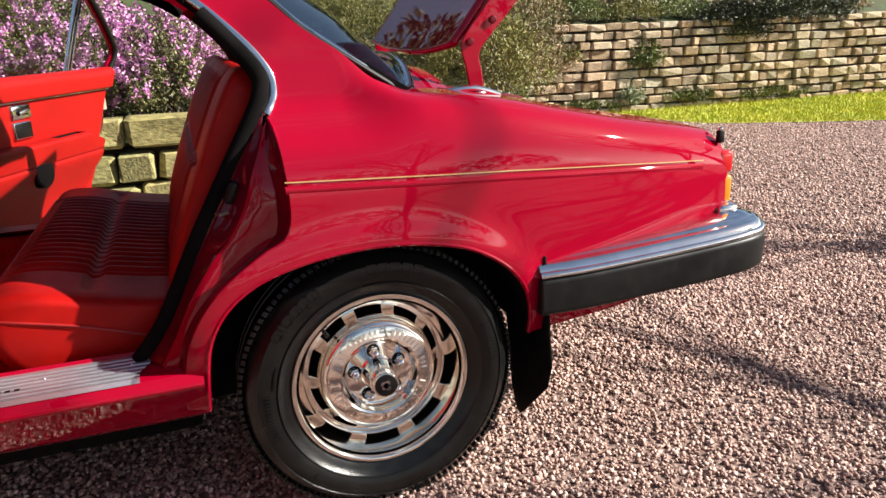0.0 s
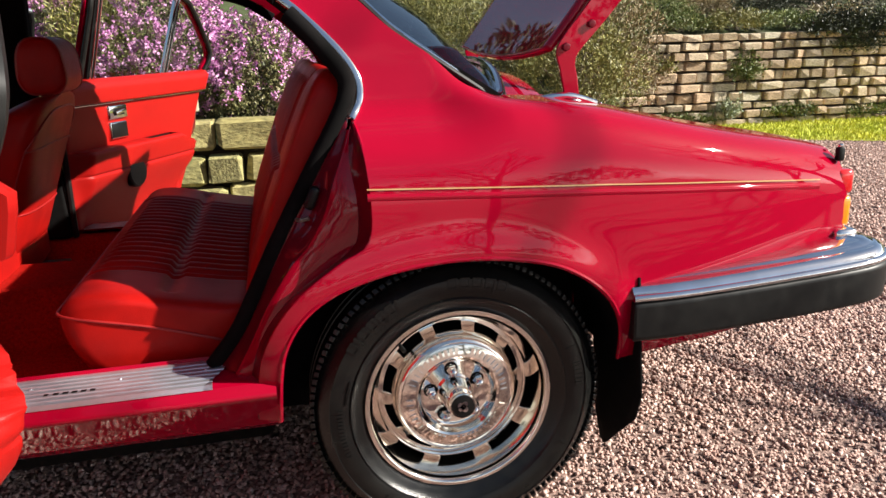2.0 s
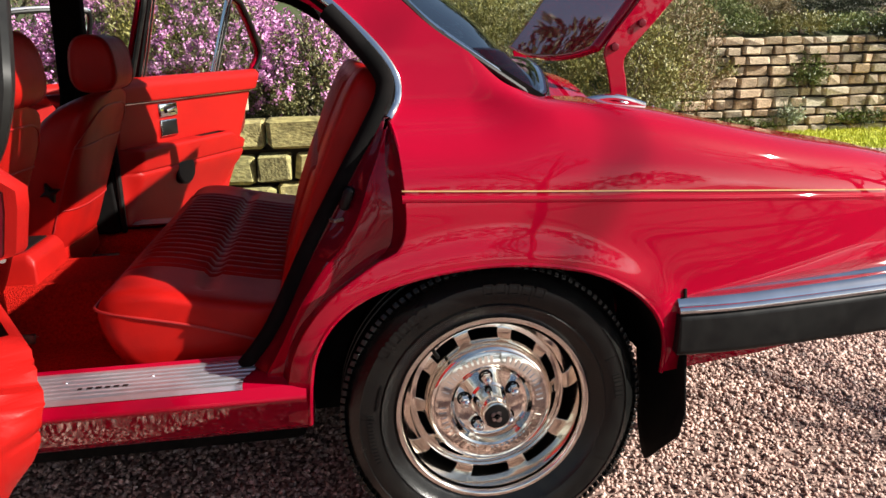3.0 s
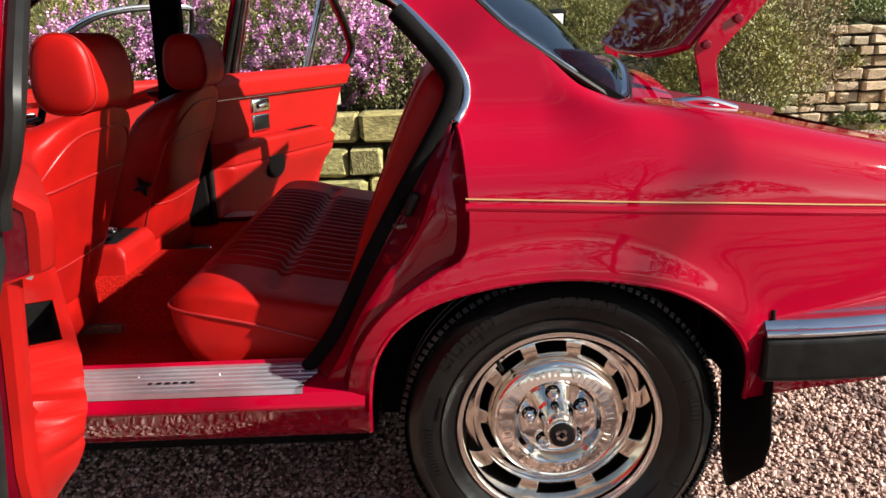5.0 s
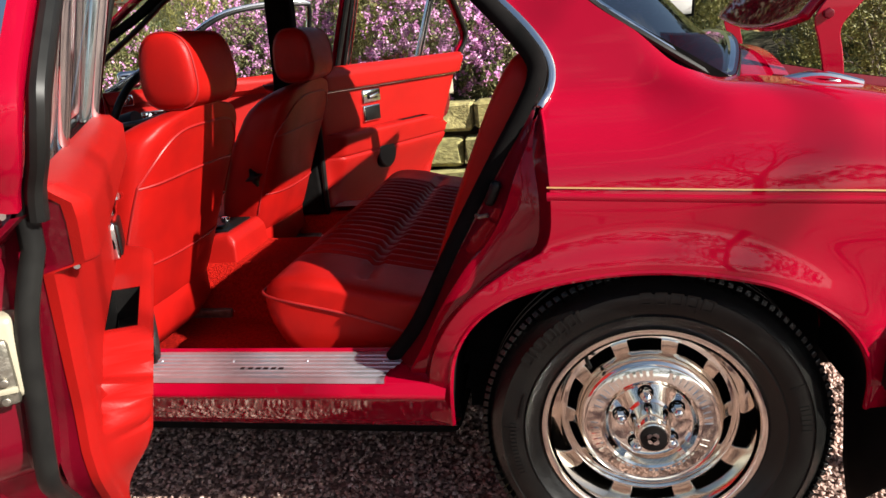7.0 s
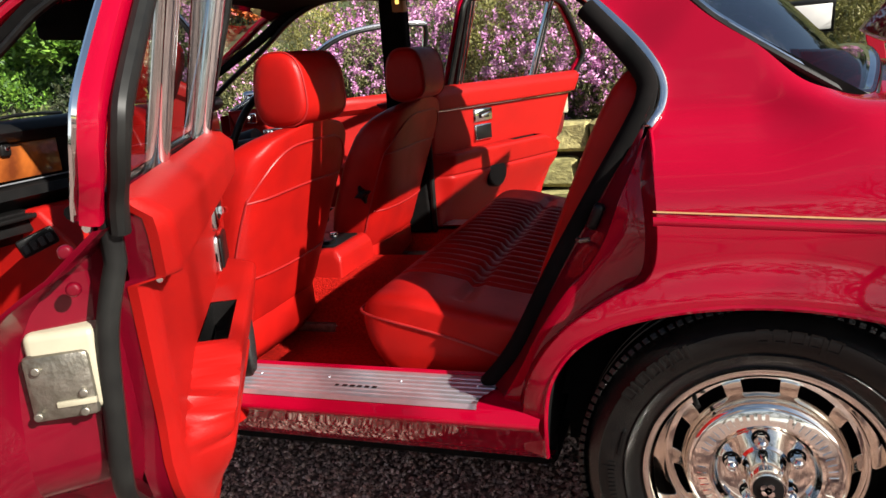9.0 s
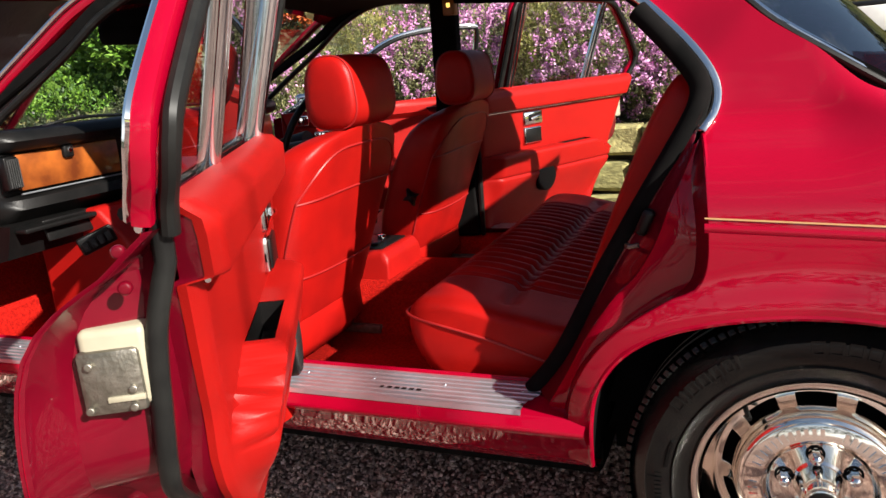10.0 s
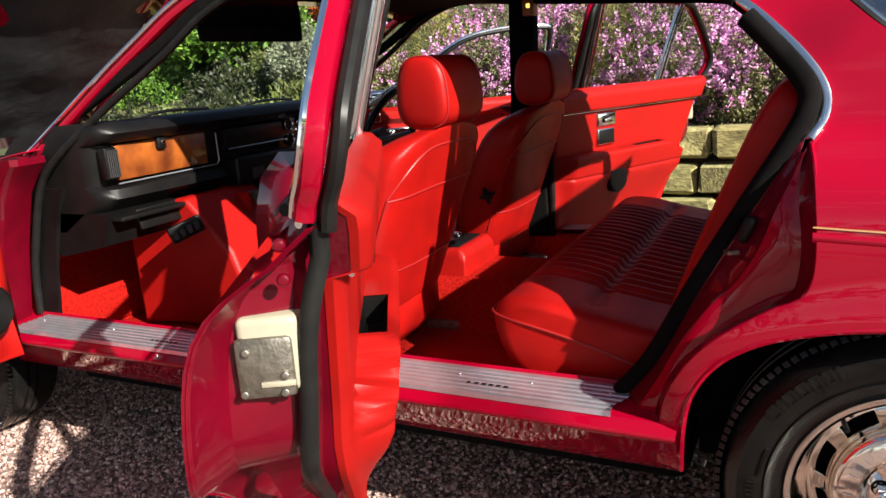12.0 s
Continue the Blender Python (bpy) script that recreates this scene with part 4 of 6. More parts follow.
    # strip behind the trim edge, shaded by its darker red
    sub(skin, "trim_backing", PAINT_SHADED, lambda bm: loft(bm, [[p + Vector((-0.002, -0.009, 0)) for p in rim_line], [p + Vector((-0.004, -0.036, 0)) for p in rim_line]], closed=False), "painted door edge in red darkened for shade")
    sub(skin, "trim_strip", CHROME, lambda bm: sweep(bm, [(front + 0.004, 0.134, 0.9345), (-0.285, 0.130, 0.9345)], 0.007, 0.006, 8), "thin chrome trim strip")
    sub(skin, "handle_bezel", CHROME, lambda bm: block(bm, -0.985, -0.865, 0.104, 0.129, 0.866, 0.924, 0.008, 3), "chrome inner handle bezel")
    sub(skin, "handle_recess", BLACK, lambda bm: block(bm, -0.957, -0.888, 0.121, 0.1305, 0.880, 0.910, 0.004))
    sub(skin, "door_lever", CHROME, lambda bm: sweep(bm, [(-0.950, 0.135, 0.890), (-0.922, 0.139, 0.895), (-0.892, 0.135, 0.899)], 0.012, 0.016, 8), "chrome door lever")
    sub(skin, "ashtray", CHROME, lambda bm: block(bm, -0.981, -0.871, 0.102, 0.124, 0.786, 0.856, 0.006, 3), "chrome framed black ashtray")
    sub(skin, "ashtray_lid", BLACK, lambda bm: block(bm, -0.974, -0.878, 0.115, 0.128, 0.792, 0.850, 0.004))
    base = 0.130 + tuck(0.7655) * 0.8
    well = [[Vector((x, y, z)) for x, y in ((-0.755, base + 0.001), (-0.563, base + 0.001), (-0.563, base + w), (-0.755, base + w))] for z, w in ((0.7650, 0.043), (0.715, 0.032), (0.714, 0.002))]
    sub(skin, "pocket", BLACK, lambda bm: loft(bm, well, caps=False), "black lined hand-hold in the door bin", angle=30)
    sub(skin, "speaker", GREYSPK, lambda bm: disc(bm, (-0.885, 0.142, 0.640), 0.058, 0.026, "y", 32, 0.006), "round grey door speaker")
    sub(skin, "speaker_ring", BLACK, lambda bm: disc(bm, (-0.885, 0.130, 0.640), 0.064, 0.04, "y", 32, 0.006))
    # latch
    sub(skin, "latch_cover", IVORY, lambda bm: block(bm, -0.270, -0.226, 0.008, 0.074, 0.828, 0.912, 0.008, 3), "ivory plastic latch cover")
    sub(skin, "latch_plate", STEEL, lambda bm: block(bm, -0.232, -0.221, 0.005, 0.066, 0.824, 0.892, 0.006, 2), "worn steel latch plate")
    sub(skin, "latch_jaw", IVORY, lambda bm: block(bm, -0.2222, -0.218, 0.030, 0.066, 0.838, 0.844, 0.001))
    for y, z in ((0.018, 0.878), (0.056, 0.850), (0.012, 0.832), (0.054, 0.831)):
        sub(skin, "screw", STEEL, lambda bm: disc(bm, (-0.219, y, z), 0.0045, 0.005, "x", 14, 0.0015))
    for z in (0.988, 0.952):
        sub(skin, "screw", PAINT_SHADED, lambda bm: disc(bm, (-0.222, 0.066, z), 0.007, 0.010, "x", 14, 0.003))
    return skin


def turn(px, py, deg, qx, qy):
    """Turns a shut door about the upright line through (px, py), which then stands at (qx, qy)."""
    return Matrix.Translation((qx, qy, 0)) @ Matrix.Rotation(radians(deg), 4, "Z") @ Matrix.Translation((-px, -py, 0))


FLIP = Matrix.Translation((0, 2 * MID, 0)) @ Matrix.Diagonal((1, -1, 1, 1))
rear_door(turn(-1.10, 0.075, -60, -1.10, -0.03), 1.02, "open red rear door showing its edge and red trim")
rear_door(FLIP @ turn(-1.10, 0.075, -64, -1.10, -0.03), 1.02, "open red rear door with bright red trim", False, -1.235)


def front_door(m, label):
    shut = [(-1.19, 0.985), (-1.195, 0.8), (-1.205, 0.6), (-1.205, 0.37)]
    outline = [(-2.20, 0.37), (-2.19, 0.97), (-1.9, 0.985)] + shut
    skin = part("front_door", sheet(outline, lambda x, z: Vector((x, flank(-1.2, z), z)), 0.06), PAINT, car, label, solid=0.004, offset=-1)
    skin.matrix_basis = m
    part("door_trim", sheet([(-2.17, 0.40), (-2.16, 0.99), (-1.21, 1.0), (-1.225, 0.40)], lambda x, z: Vector((x, 0.122 + 0.03 * step(0.915, 0.925, z) + 0.06 * step(0.72, 0.69, z) * step(-2.15, -2.05, x), z)), 0.03), VINYL, skin, "bright red vinyl door trim", solid=0.02, offset=1)
    fr = smooth_line([(-1.20, 0.09, 0.98), (-1.185, 0.14, 1.2), (-1.185, 0.172, 1.29), (-1.22, 0.18, 1.315), (-1.45, 0.178, 1.31), (-1.62, 0.168, 1.275), (-1.80, 0.14, 1.17), (-2.05, 0.10, 1.03), (-2.14, 0.09, 0.985)], 6)
    sub(skin, "window_frame", CHROME, lambda bm: sweep(bm, fr, 0.026, 0.022, 10, up=(0, 1, 0), power=3), "chrome window frame")
    sub(skin, "window_seal", SEAL, lambda bm: sweep(bm, [p + Vector((0, 0.016, -0.008)) for p in fr], 0.018, 0.016, 8, up=(0, 1, 0)))
    pane = part("window_pane", sheet([(-2.10, 0.99), (-1.205, 0.99), (-1.19, 1.29), (-1.45, 1.30), (-1.62, 1.265), (-1.8, 1.16)], lambda x, z: Vector((x, 0.095 + 0.25 * (z - 1.0), z)), 0.2), GLASS, skin, "clear door window")
    pane.visible_shadow = False
    sub(skin, "trim_strip", CHROME, lambda bm: sweep(bm, [(-2.15, 0.1265, 0.918), (-1.215, 0.1265, 0.918)], 0.004, 0.007, 8))
    sub(skin, "handle_bezel", CHROME, lambda bm: block(bm, -2.02, -1.90, 0.118, 0.136, 0.84, 0.895, 0.008, 3), "chrome inner handle bezel")
    sub(skin, "mirror_switch", CHROME, lambda bm: block(bm, -2.10, -2.04, 0.118, 0.16, 0.925, 0.975, 0.008, 3))
    sub(skin, "speaker", BLACK, lambda bm: disc(bm, (-2.06, 0.185, 0.58), 0.085, 0.05, "y", 36, 0.012), "round black door speaker")
    sub(skin, "door_mirror", CHROME, lambda bm: block(bm, -2.06, -1.96, -0.10, -0.02, 0.99, 1.07, 0.02, 3), "chrome door mirror")
    return skin


front_door(turn(-2.2, 0.06, -103, -2.37, -0.02), "open red front door")
front_door(FLIP @ turn(-2.2, 0.06, -41, -2.20, -0.02), "open red front door with a chrome window frame")


# ---- seats ----
def bench():
    """Rear bench: pleated cushion and back, built across the car."""
    y0, y1 = 0.135, 2 * MID - 0.135
    def pleats(y, p=0.047):
        return abs(math.sin(math.pi * (y - MID) / p)) ** 0.55

    def skin(prof, depth, lo, hi, name, label, axis, bol=0.215):
        rings = []
        ys = [y0 + 0.045 * (1 - math.cos(math.pi / 2 * k / 6)) for k in range(6)] + list(np.arange(y0 + 0.05, y1 - 0.05, 0.0045)) + [y1 - 0.045 * (1 - math.cos(math.pi / 2 * k / 6)) for k in range(5, -1, -1)]
        line = smooth_line([(a, 0, b) for a, b in prof], 7, closed=True)
        c = sum(line, Vector()) / len(line)
        for y in ys:
            e = min(y - y0, y1 - y)
            k = 1.0 if e > 0.045 else 1 - 0.055 / 0.2 * (1 - math.sqrt(max(0, 1 - (1 - e / 0.045) ** 2)))
            ring = []
            for i, p in enumerate(line):
                q = c + (p - c) * k
                t = (line[(i + 1) % len(line)] - line[i - 1]).normalized()
                nrm = Vector((-t.z, 0, t.x))
                u = (q.x if axis == "x" else q.z)
                on = step(lo, lo + 0.02, u) * step(hi, hi - 0.02, u) * step(bol, bol + 0.03, e) * (1 if nrm.z * 1.0 - (0.0 if axis == "x" else nrm.x * 3) > 0.2 else 0)
                seam = math.exp(-((u - depth) / 0.009) ** 2) + 0.5 * math.exp(-((e - bol) / 0.008) ** 2)
                up_ = 1 if nrm.z - (0 if axis == "x" else 3 * nrm.x) > 0.2 else 0
                on *= 1 - math.exp(-((u - depth) / 0.016) ** 2)
                d = on * (0.020 * pleats(y) - 0.014) - 0.020 * seam * up_ * step(0.06, 0.10, e)
                ring.append(Vector((q.x + nrm.x * d, y, q.z + nrm.z * d)))
            rings.append(ring)
        bm = bmesh.new()
        loft(bm, rings)
        return bm

    cushion = [(-0.47, 0.40), (-0.66, 0.405), (-0.79, 0.435), (-0.838, 0.495), (-0.856, 0.56), (-0.844, 0.604), (-0.80, 0.626), (-0.72, 0.622), (-0.62, 0.598), (-0.52, 0.578), (-0.44, 0.560), (-0.42, 0.50)]
    back = [(-0.45, 0.50), (-0.455, 0.60), (-0.408, 0.74), (-0.352, 0.88), (-0.304, 0.99), (-0.268, 1.055), (-0.238, 1.082), (-0.205, 1.072), (-0.188, 1.03), (-0.27, 0.85), (-0.37, 0.62), (-0.40, 0.50)]
    b = part("rear_bench", skin(cushion, -0.628, -0.81, -0.45, "cushion", "", "x"), LEATHER, car, "pleated red leather rear bench seat", angle=60)
    part("backrest", skin(back, 0.86, 0.62, 1.06, "back", "", "z"), LEATHER, b, "pleated red leather backrest", angle=60)
    for s, o in ((1, 0), (-1, 2 * MID)):
        bm = bmesh.new()
        sweep(bm, smooth_line([(-0.858, o + s * 0.20, 0.588), (-0.852, o + s * 0.155, 0.586), (-0.80, o + s * 0.136, 0.576), (-0.65, o + s * 0.133, 0.541), (-0.50, o + s * 0.135, 0.490)], 6), 0.007, 0.007, 8)
        part("piping", bm, PIPING, b)
    bm = bmesh.new()
    sweep(bm, [(-0.858, 0.20, 0.588), (-0.858, 2 * MID - 0.20, 0.588)], 0.007, 0.007, 8)
    part("piping", bm, PIPING, b)


bench()


def front_seat(at, label):
    """A front seat seen from behind; its middle line lies on local y = 0, the top of its leaning back at local x = 0."""
    def ring(z, x, w, d, n=48, p=4.0):
        out = []
        for k in range(n):
            a = 2 * math.pi * k / n
            c, s = math.cos(a), math.sin(a)
            out.append(Vector((x + math.copysign(abs(c) ** (2 / p), c) * d / 2, math.copysign(abs(s) ** (2 / p), s) * w / 2, z)))
        return out
    WIDE = softened([(0.43, 0.190), (0.47, 0.212), (0.55, 0.230), (0.65, 0.242), (0.75, 0.252), (0.85, 0.262), (0.92, 0.258), (0.955, 0.240), (0.985, 0.195), (1.004, 0.12), (1.010, 0.05)], 0.006)
    DEEP = softened([(0.43, 0.14), (0.50, 0.19), (0.65, 0.21), (0.80, 0.20), (0.92, 0.17), (0.97, 0.125), (1.0, 0.07), (1.010, 0.03)], 0.006)
    def rear_x(z):
        return -(1.0 - z) * 0.35 - 0.030 * step(0.53, 0.44, z)
    def rear(y, z):
        w, d = lerp_table(WIDE, z), lerp_table(DEEP, z)
        return Vector((rear_x(z) - d / 2 + d / 2 * max(0.0, 1 - abs(y / w) ** 4) ** 0.25 + 0.001, y, z))
    bm = bmesh.new()
    zs = list(np.linspace(0.435, 0.93, 20)) + list(np.linspace(0.94, 1.008, 10))
    loft(bm, [ring(z, rear_x(z) - lerp_table(DEEP, z) / 2, 2 * lerp_table(WIDE, z), lerp_table(DEEP, z)) for z in zs])
    seat = part("front_seat", bm, LEATHER, car, label, angle=70)
    seat.matrix_basis = Matrix.Translation(at)
    bm = bmesh.new()
    loft(bm, [ring(0.40, -0.45, 0.50, 0.50), ring(0.44, -0.45, 0.54, 0.56), ring(0.53, -0.45, 0.54, 0.56), ring(0.57, -0.45, 0.50, 0.52), ring(0.575, -0.45, 0.40, 0.40)])
    part("seat_cushion", bm, LEATHER, seat, "red leather seat cushion", angle=70)
    def line(pts, r=0.006):
        bm = bmesh.new()
        sweep(bm, smooth_line(pts, 6), r, r, 8)
        part("piping", bm, PIPING, seat)
    line([rear(y, 0.846 + 0.006 * math.cos(y * 8)) for y in np.linspace(-0.245, 0.245, 11)])
    line([rear(y, 0.848 + 0.115 * (1 - (abs(y) / 0.245) ** 4.2)) for y in np.linspace(-0.245, 0.245, 21)])
    line([rear(y, 0.648 - 0.010 * math.cos(y * 6)) for y in np.linspace(-0.228, 0.228, 11)])
    for s in (1, -1):
        line([rear(s * (0.225 + 0.020 * step(0.48, 0.85, z)), z) for z in np.linspace(0.49, 0.848, 10)])
    # head restraint: a stuffed block with flat ends
    bm = bmesh.new()
    rings = []
    for y, k in ((-0.122, 0.30), (-0.121, 0.60), (-0.118, 0.84), (-0.112, 0.945), (-0.103, 0.99), (-0.08, 1.0), (-0.04, 1.02), (0.0, 1.025), (0.04, 1.02), (0.08, 1.0), (0.103, 0.99), (0.112, 0.945), (0.118, 0.84), (0.121, 0.60), (0.122, 0.30)):
        ringy = []
        for j in range(40):
            a = 2 * math.pi * j / 40
            c, q = math.cos(a), math.sin(a)
            c, q = math.copysign(abs(c) ** (2 / 2.7), c), math.copysign(abs(q) ** (2 / 2.9), q)
            ringy.append(Vector((-0.036 + 0.070 * k * c * (1.0 - 0.10 * q), y, 1.094 + 0.089 * k * q)))
        rings.append(ringy)
    loft(bm, rings)
    head = part("head_restraint", bm, LEATHER, seat, "rounded red leather head restraint", angle=80)
    for s in (1, -1):
        bm = bmesh.new()
        pts = []
        for k in range(41):
            a = 2 * math.pi * k / 40
            c, q = math.cos(a), math.sin(a)
            c, q = math.copysign(abs(c) ** (2 / 2.7), c), math.copysign(abs(q) ** (2 / 2.9), q)
            pts.append((-0.036 + 0.0705 * 0.985 * c * (1.0 - 0.10 * q), s * 0.105, 1.094 + 0.0895 * 0.985 * q))
        sweep(bm, pts, 0.005, 0.005, 8, up=(0, 1, 0))
        part("piping", bm, PIPING, head)
        bm = bmesh.new()
        sweep(bm, [(-0.05, s * 0.06, 0.96), (-0.04, s * 0.06, 1.02)], 0.012, 0.012, 8)
        part("head_restraint_post", bm, CHROME, seat)
    # star-shaped lumbar knob on the side by the console
    s = -1 if at[1] > MID else 1
    bm = bmesh.new()
    rings = []
    for y, k in ((0.235, 0.55), (0.262, 0.55), (0.264, 1.0), (0.282, 0.95), (0.288, 0.5)):
        rings.append([Vector((-0.165 + k * (0.034 if j % 4 == 0 else 0.019 if j % 2 else 0.014) * math.cos(2 * math.pi * (j + 0.8) / 16), s * y, 0.715 + k * (0.034 if j % 4 == 0 else 0.019 if j % 2 else 0.014) * math.sin(2 * math.pi * (j + 0.8) / 16))) for j in range(16)])
    loft(bm, rings)
    part("lumbar_knob", bm, BLACK, seat, "black star-shaped lumbar knob", bevel=0.002)
    for s in (1, -1):
        bm = bmesh.new()
        block(bm, -0.70, -0.13, s * 0.20 - 0.02, s * 0.20 + 0.02, 0.355, 0.385, 0.004)
        part("seat_rail", bm, STEEL, seat)
        bm = bmesh.new()
        disc(bm, (-0.125, s * 0.20, 0.372), 0.010, 0.012, "x", 12, 0.003)
        part("rail_bolt", bm, CHROME, seat)
    return seat


front_seat((-1.030, 0.392, 0.0), "red leather front seat with piped seams and head restraint")
front_seat((-1.022, 1.205, 0.0), "red leather driver's seat standing in shade")

# ---- floor, tunnel, console ----
def carpet(outline, fn, label="", step_=0.04):
    return part("carpet", sheet(outline, fn, step_), CARPET, car, label or "red carpet", solid=0.01, offset=-1)

def floor_z(x, y):
    e = min(y, 2 * MID - y)
    edge = step(0.20, 0.11, e) * 0.105
    tun = 0.15 * step(0.56, 0.66, y) * step(1.04, 0.94, y)
    return 0.352 + edge + tun
carpet([(-2.42, 0.10), (-0.60, 0.10), (-0.60, 2 * MID - 0.10), (-2.42, 2 * MID - 0.10)], lambda a, b: Vector((a, b, floor_z(a, b))), "red cut-pile carpet on the car floor", 0.035)
carpet([(0.10, 0.36), (0.10, 0.66), (1.50, 0.66), (1.50, 0.36)], lambda a, b: Vector((-2.40 - 0.10 * step(0.42, 0.62, b), a, b)))
carpet([(-2.40, 0.40), (-1.95, 0.40), (-1.95, 0.78), (-2.40, 0.80)], lambda a, b: Vector((a, 0.60 + 0.02 * (b - 0.4), b)))
sub(car, "kick_panel", VINYL, lambda bm: block(bm, -2.56, -2.43, 0.10, 0.115, 0.46, 0.80, 0.005), "red kick panel")
sub(car, "heel_board", CARPET, lambda bm: block(bm, -0.80, -0.62, 0.13, 2 * MID - 0.13, 0.33, 0.43, 0.02))
sub(car, "post_trim", BLACK, lambda bm: loft(bm, [[Vector((x + dx, y, z)) for dx, y in ((-0.05, 0.10), (0.05, 0.102), (0.05, 0.115), (-0.05, 0.115))] for x, z in ((-2.41, 0.46), (-2.38, 0.62), (-2.32, 0.80), (-2.27, 0.88))]), "black front post trim")
sub(car, "bulkhead", DARK, lambda bm: block(bm, -2.56, -2.50, 0.08, 2 * MID - 0.08, 0.33, 0.98))
sub(car, "seat_bulkhead", DARK, lambda bm: loft(bm, [[Vector((x, y, z)) for x, z in ((-0.40, 0.34), (-0.20, 1.0), (0.2, 1.0), (0.22, 0.97), (-0.16, 0.95), (-0.36, 0.34))] for y in (0.17, 2 * MID - 0.17)]))
sub(car, "quarter_trim", DARK, lambda bm: loft(bm, [[Vector((x, 0.19, z)) for x, z in ((-0.40, 0.40), (-0.24, 0.95), (-0.19, 1.03), (-0.34, 1.24), (-0.20, 1.24), (0.18, 1.0), (0.18, 0.4))], [Vector((x, 0.175, z)) for x, z in ((-0.40, 0.40), (-0.24, 0.95), (-0.19, 1.03), (-0.34, 1.24), (-0.20, 1.24), (0.18, 1.0), (0.18, 0.4))]]), smooth=False)
console = sub(car, "centre_console", VINYL, lambda bm: loft(bm, [[Vector((x, MID + y, z)) for y, z in ((-0.135, 0.36), (-0.125, h - 0.02), (-0.115, h), (0.115, h), (0.125, h - 0.02), (0.135, 0.36))] for x, h in ((-1.165, 0.565), (-1.185, 0.590), (-1.5, 0.575), (-1.75, 0.575), (-1.90, 0.66), (-2.0, 0.74))]), "red vinyl centre console", angle=40, bevel=0.01)
sub(console, "switch_plate", BLACK, lambda bm: block(bm, -1.40, -1.20, MID - 0.09, MID + 0.09, 0.582, 0.594, 0.004), "black switch plate")
for k in range(4):
    sub(console, "switch", BLACK, lambda bm: block(bm, -1.37 + 0.040 * k, -1.342 + 0.040 * k, MID - 0.07, MID - 0.03, 0.592, 0.604, 0.003))
sub(console, "lighter", CHROME, lambda bm: disc(bm, (-1.26, MID + 0.03, 0.600), 0.014, 0.02, "z", 18, 0.003))
sub(console, "gear_lever", CHROME, lambda bm: sweep(bm, [(-1.62, MID, 0.57), (-1.64, MID, 0.68)], 0.012, 0.012, 8))
sub(console, "gear_knob", BLACK, lambda bm: bmesh.ops.create_uvsphere(bm, u_segments=16, v_segments=12, radius=0.026, matrix=Matrix.Translation((-1.642, MID, 0.70))))
sub(console, "screw", CHROME, lambda bm: disc(bm, (-1.163, MID - 0.09, 0.40), 0.006, 0.006, "x", 12, 0.001))
wsw = sub(console, "switch_pack", BLACK, lambda bm: block(bm, -0.055, 0.055, -0.012, 0.008, -0.028, 0.028, 0.008, 2, m=Matrix.Translation((-1.965, 0.315, 0.715)) @ Matrix.Rotation(radians(58), 4, "Z") @ Matrix.Rotation(radians(-18), 4, "Y")), "black window switch pack")
for k in range(4):
    sub(console, "switch", GREYSPK, lambda bm: block(bm, -0.046 + 0.024 * k, -0.030 + 0.024 * k, -0.018, -0.008, -0.016, 0.012, 0.003, 2, m=Matrix.Translation((-1.965, 0.315, 0.715)) @ Matrix.Rotation(radians(58), 4, "Z") @ Matrix.Rotation(radians(-18), 4, "Y")))
sub(console, "console_cheek", VINYL, lambda bm: loft(bm, [[Vector(p) for p in ((-2.28, y, 0.36), (-2.28, y, 0.80), (-2.02, y + 0.02, 0.80), (-1.88, y + 0.05, 0.62), (-1.80, y + 0.06, 0.36))] for y in (0.36, 0.60, 0.70)]), "red console cheek", bevel=0.015)

# ---- dashboard ----
dash = sub(car, "dashboard", BLACK, lambda bm: loft(bm, [[Vector((x + dx, y, z)) for x, z in ((-2.42, 0.99), (-2.36, 1.035), (-2.20, 1.066), (-2.06, 1.070), (-2.025, 1.058), (-2.015, 1.035), (-2.035, 1.012), (-2.075, 1.0), (-2.085, 0.88), (-2.05, 0.868), (-2.04, 0.84), (-2.10, 0.80), (-2.20, 0.74), (-2.42, 0.74))] for y, dx in ((0.115, -0.06), (0.13, -0.03), (0.17, -0.008), (0.30, 0.0), (MID, 0.012), (1.30, 0.0), (1.46, -0.03), (1.485, -0.06))]), "black padded dashboard", angle=50)
sub(dash, "glovebox_lid", WALNUT, lambda bm: block(bm, -2.082, -2.066, 0.185, 0.560, 0.892, 1.0, 0.004), "figured walnut glovebox lid")
sub(dash, "glovebox_trim", SATIN, lambda bm: sweep(bm, [(-2.066, 0.18, 0.883), (-2.066, 0.60, 0.883), (-2.066, 0.612, 0.895), (-2.066, 0.612, 0.99)], 0.005, 0.005, 8))
sub(dash, "glovebox_lock", BLACK, lambda bm: block(bm, -2.068, -2.050, 0.338, 0.376, 0.965, 1.01, 0.009, 3), "black glovebox catch")
sub(dash, "lock_barrel", CHROME, lambda bm: disc(bm, (-2.048, 0.357, 0.99), 0.008, 0.008, "x", 14, 0.002))
sub(dash, "air_vent", BLACK, lambda bm: block(bm, -2.085, -2.052, 0.135, 0.180, 0.900, 0.995, 0.006, 2), "black air vent")
for k in range(6):
    sub(dash, "vent_slat", GREYSPK, lambda bm: block(bm, -2.054, -2.046, 0.139 + 0.0068 * k, 0.143 + 0.0068 * k, 0.906, 0.988))
sub(dash, "parcel_shelf", BLACK, lambda bm: block(bm, -2.30, -2.02, 0.13, 0.56, 0.775, 0.79, 0.006))
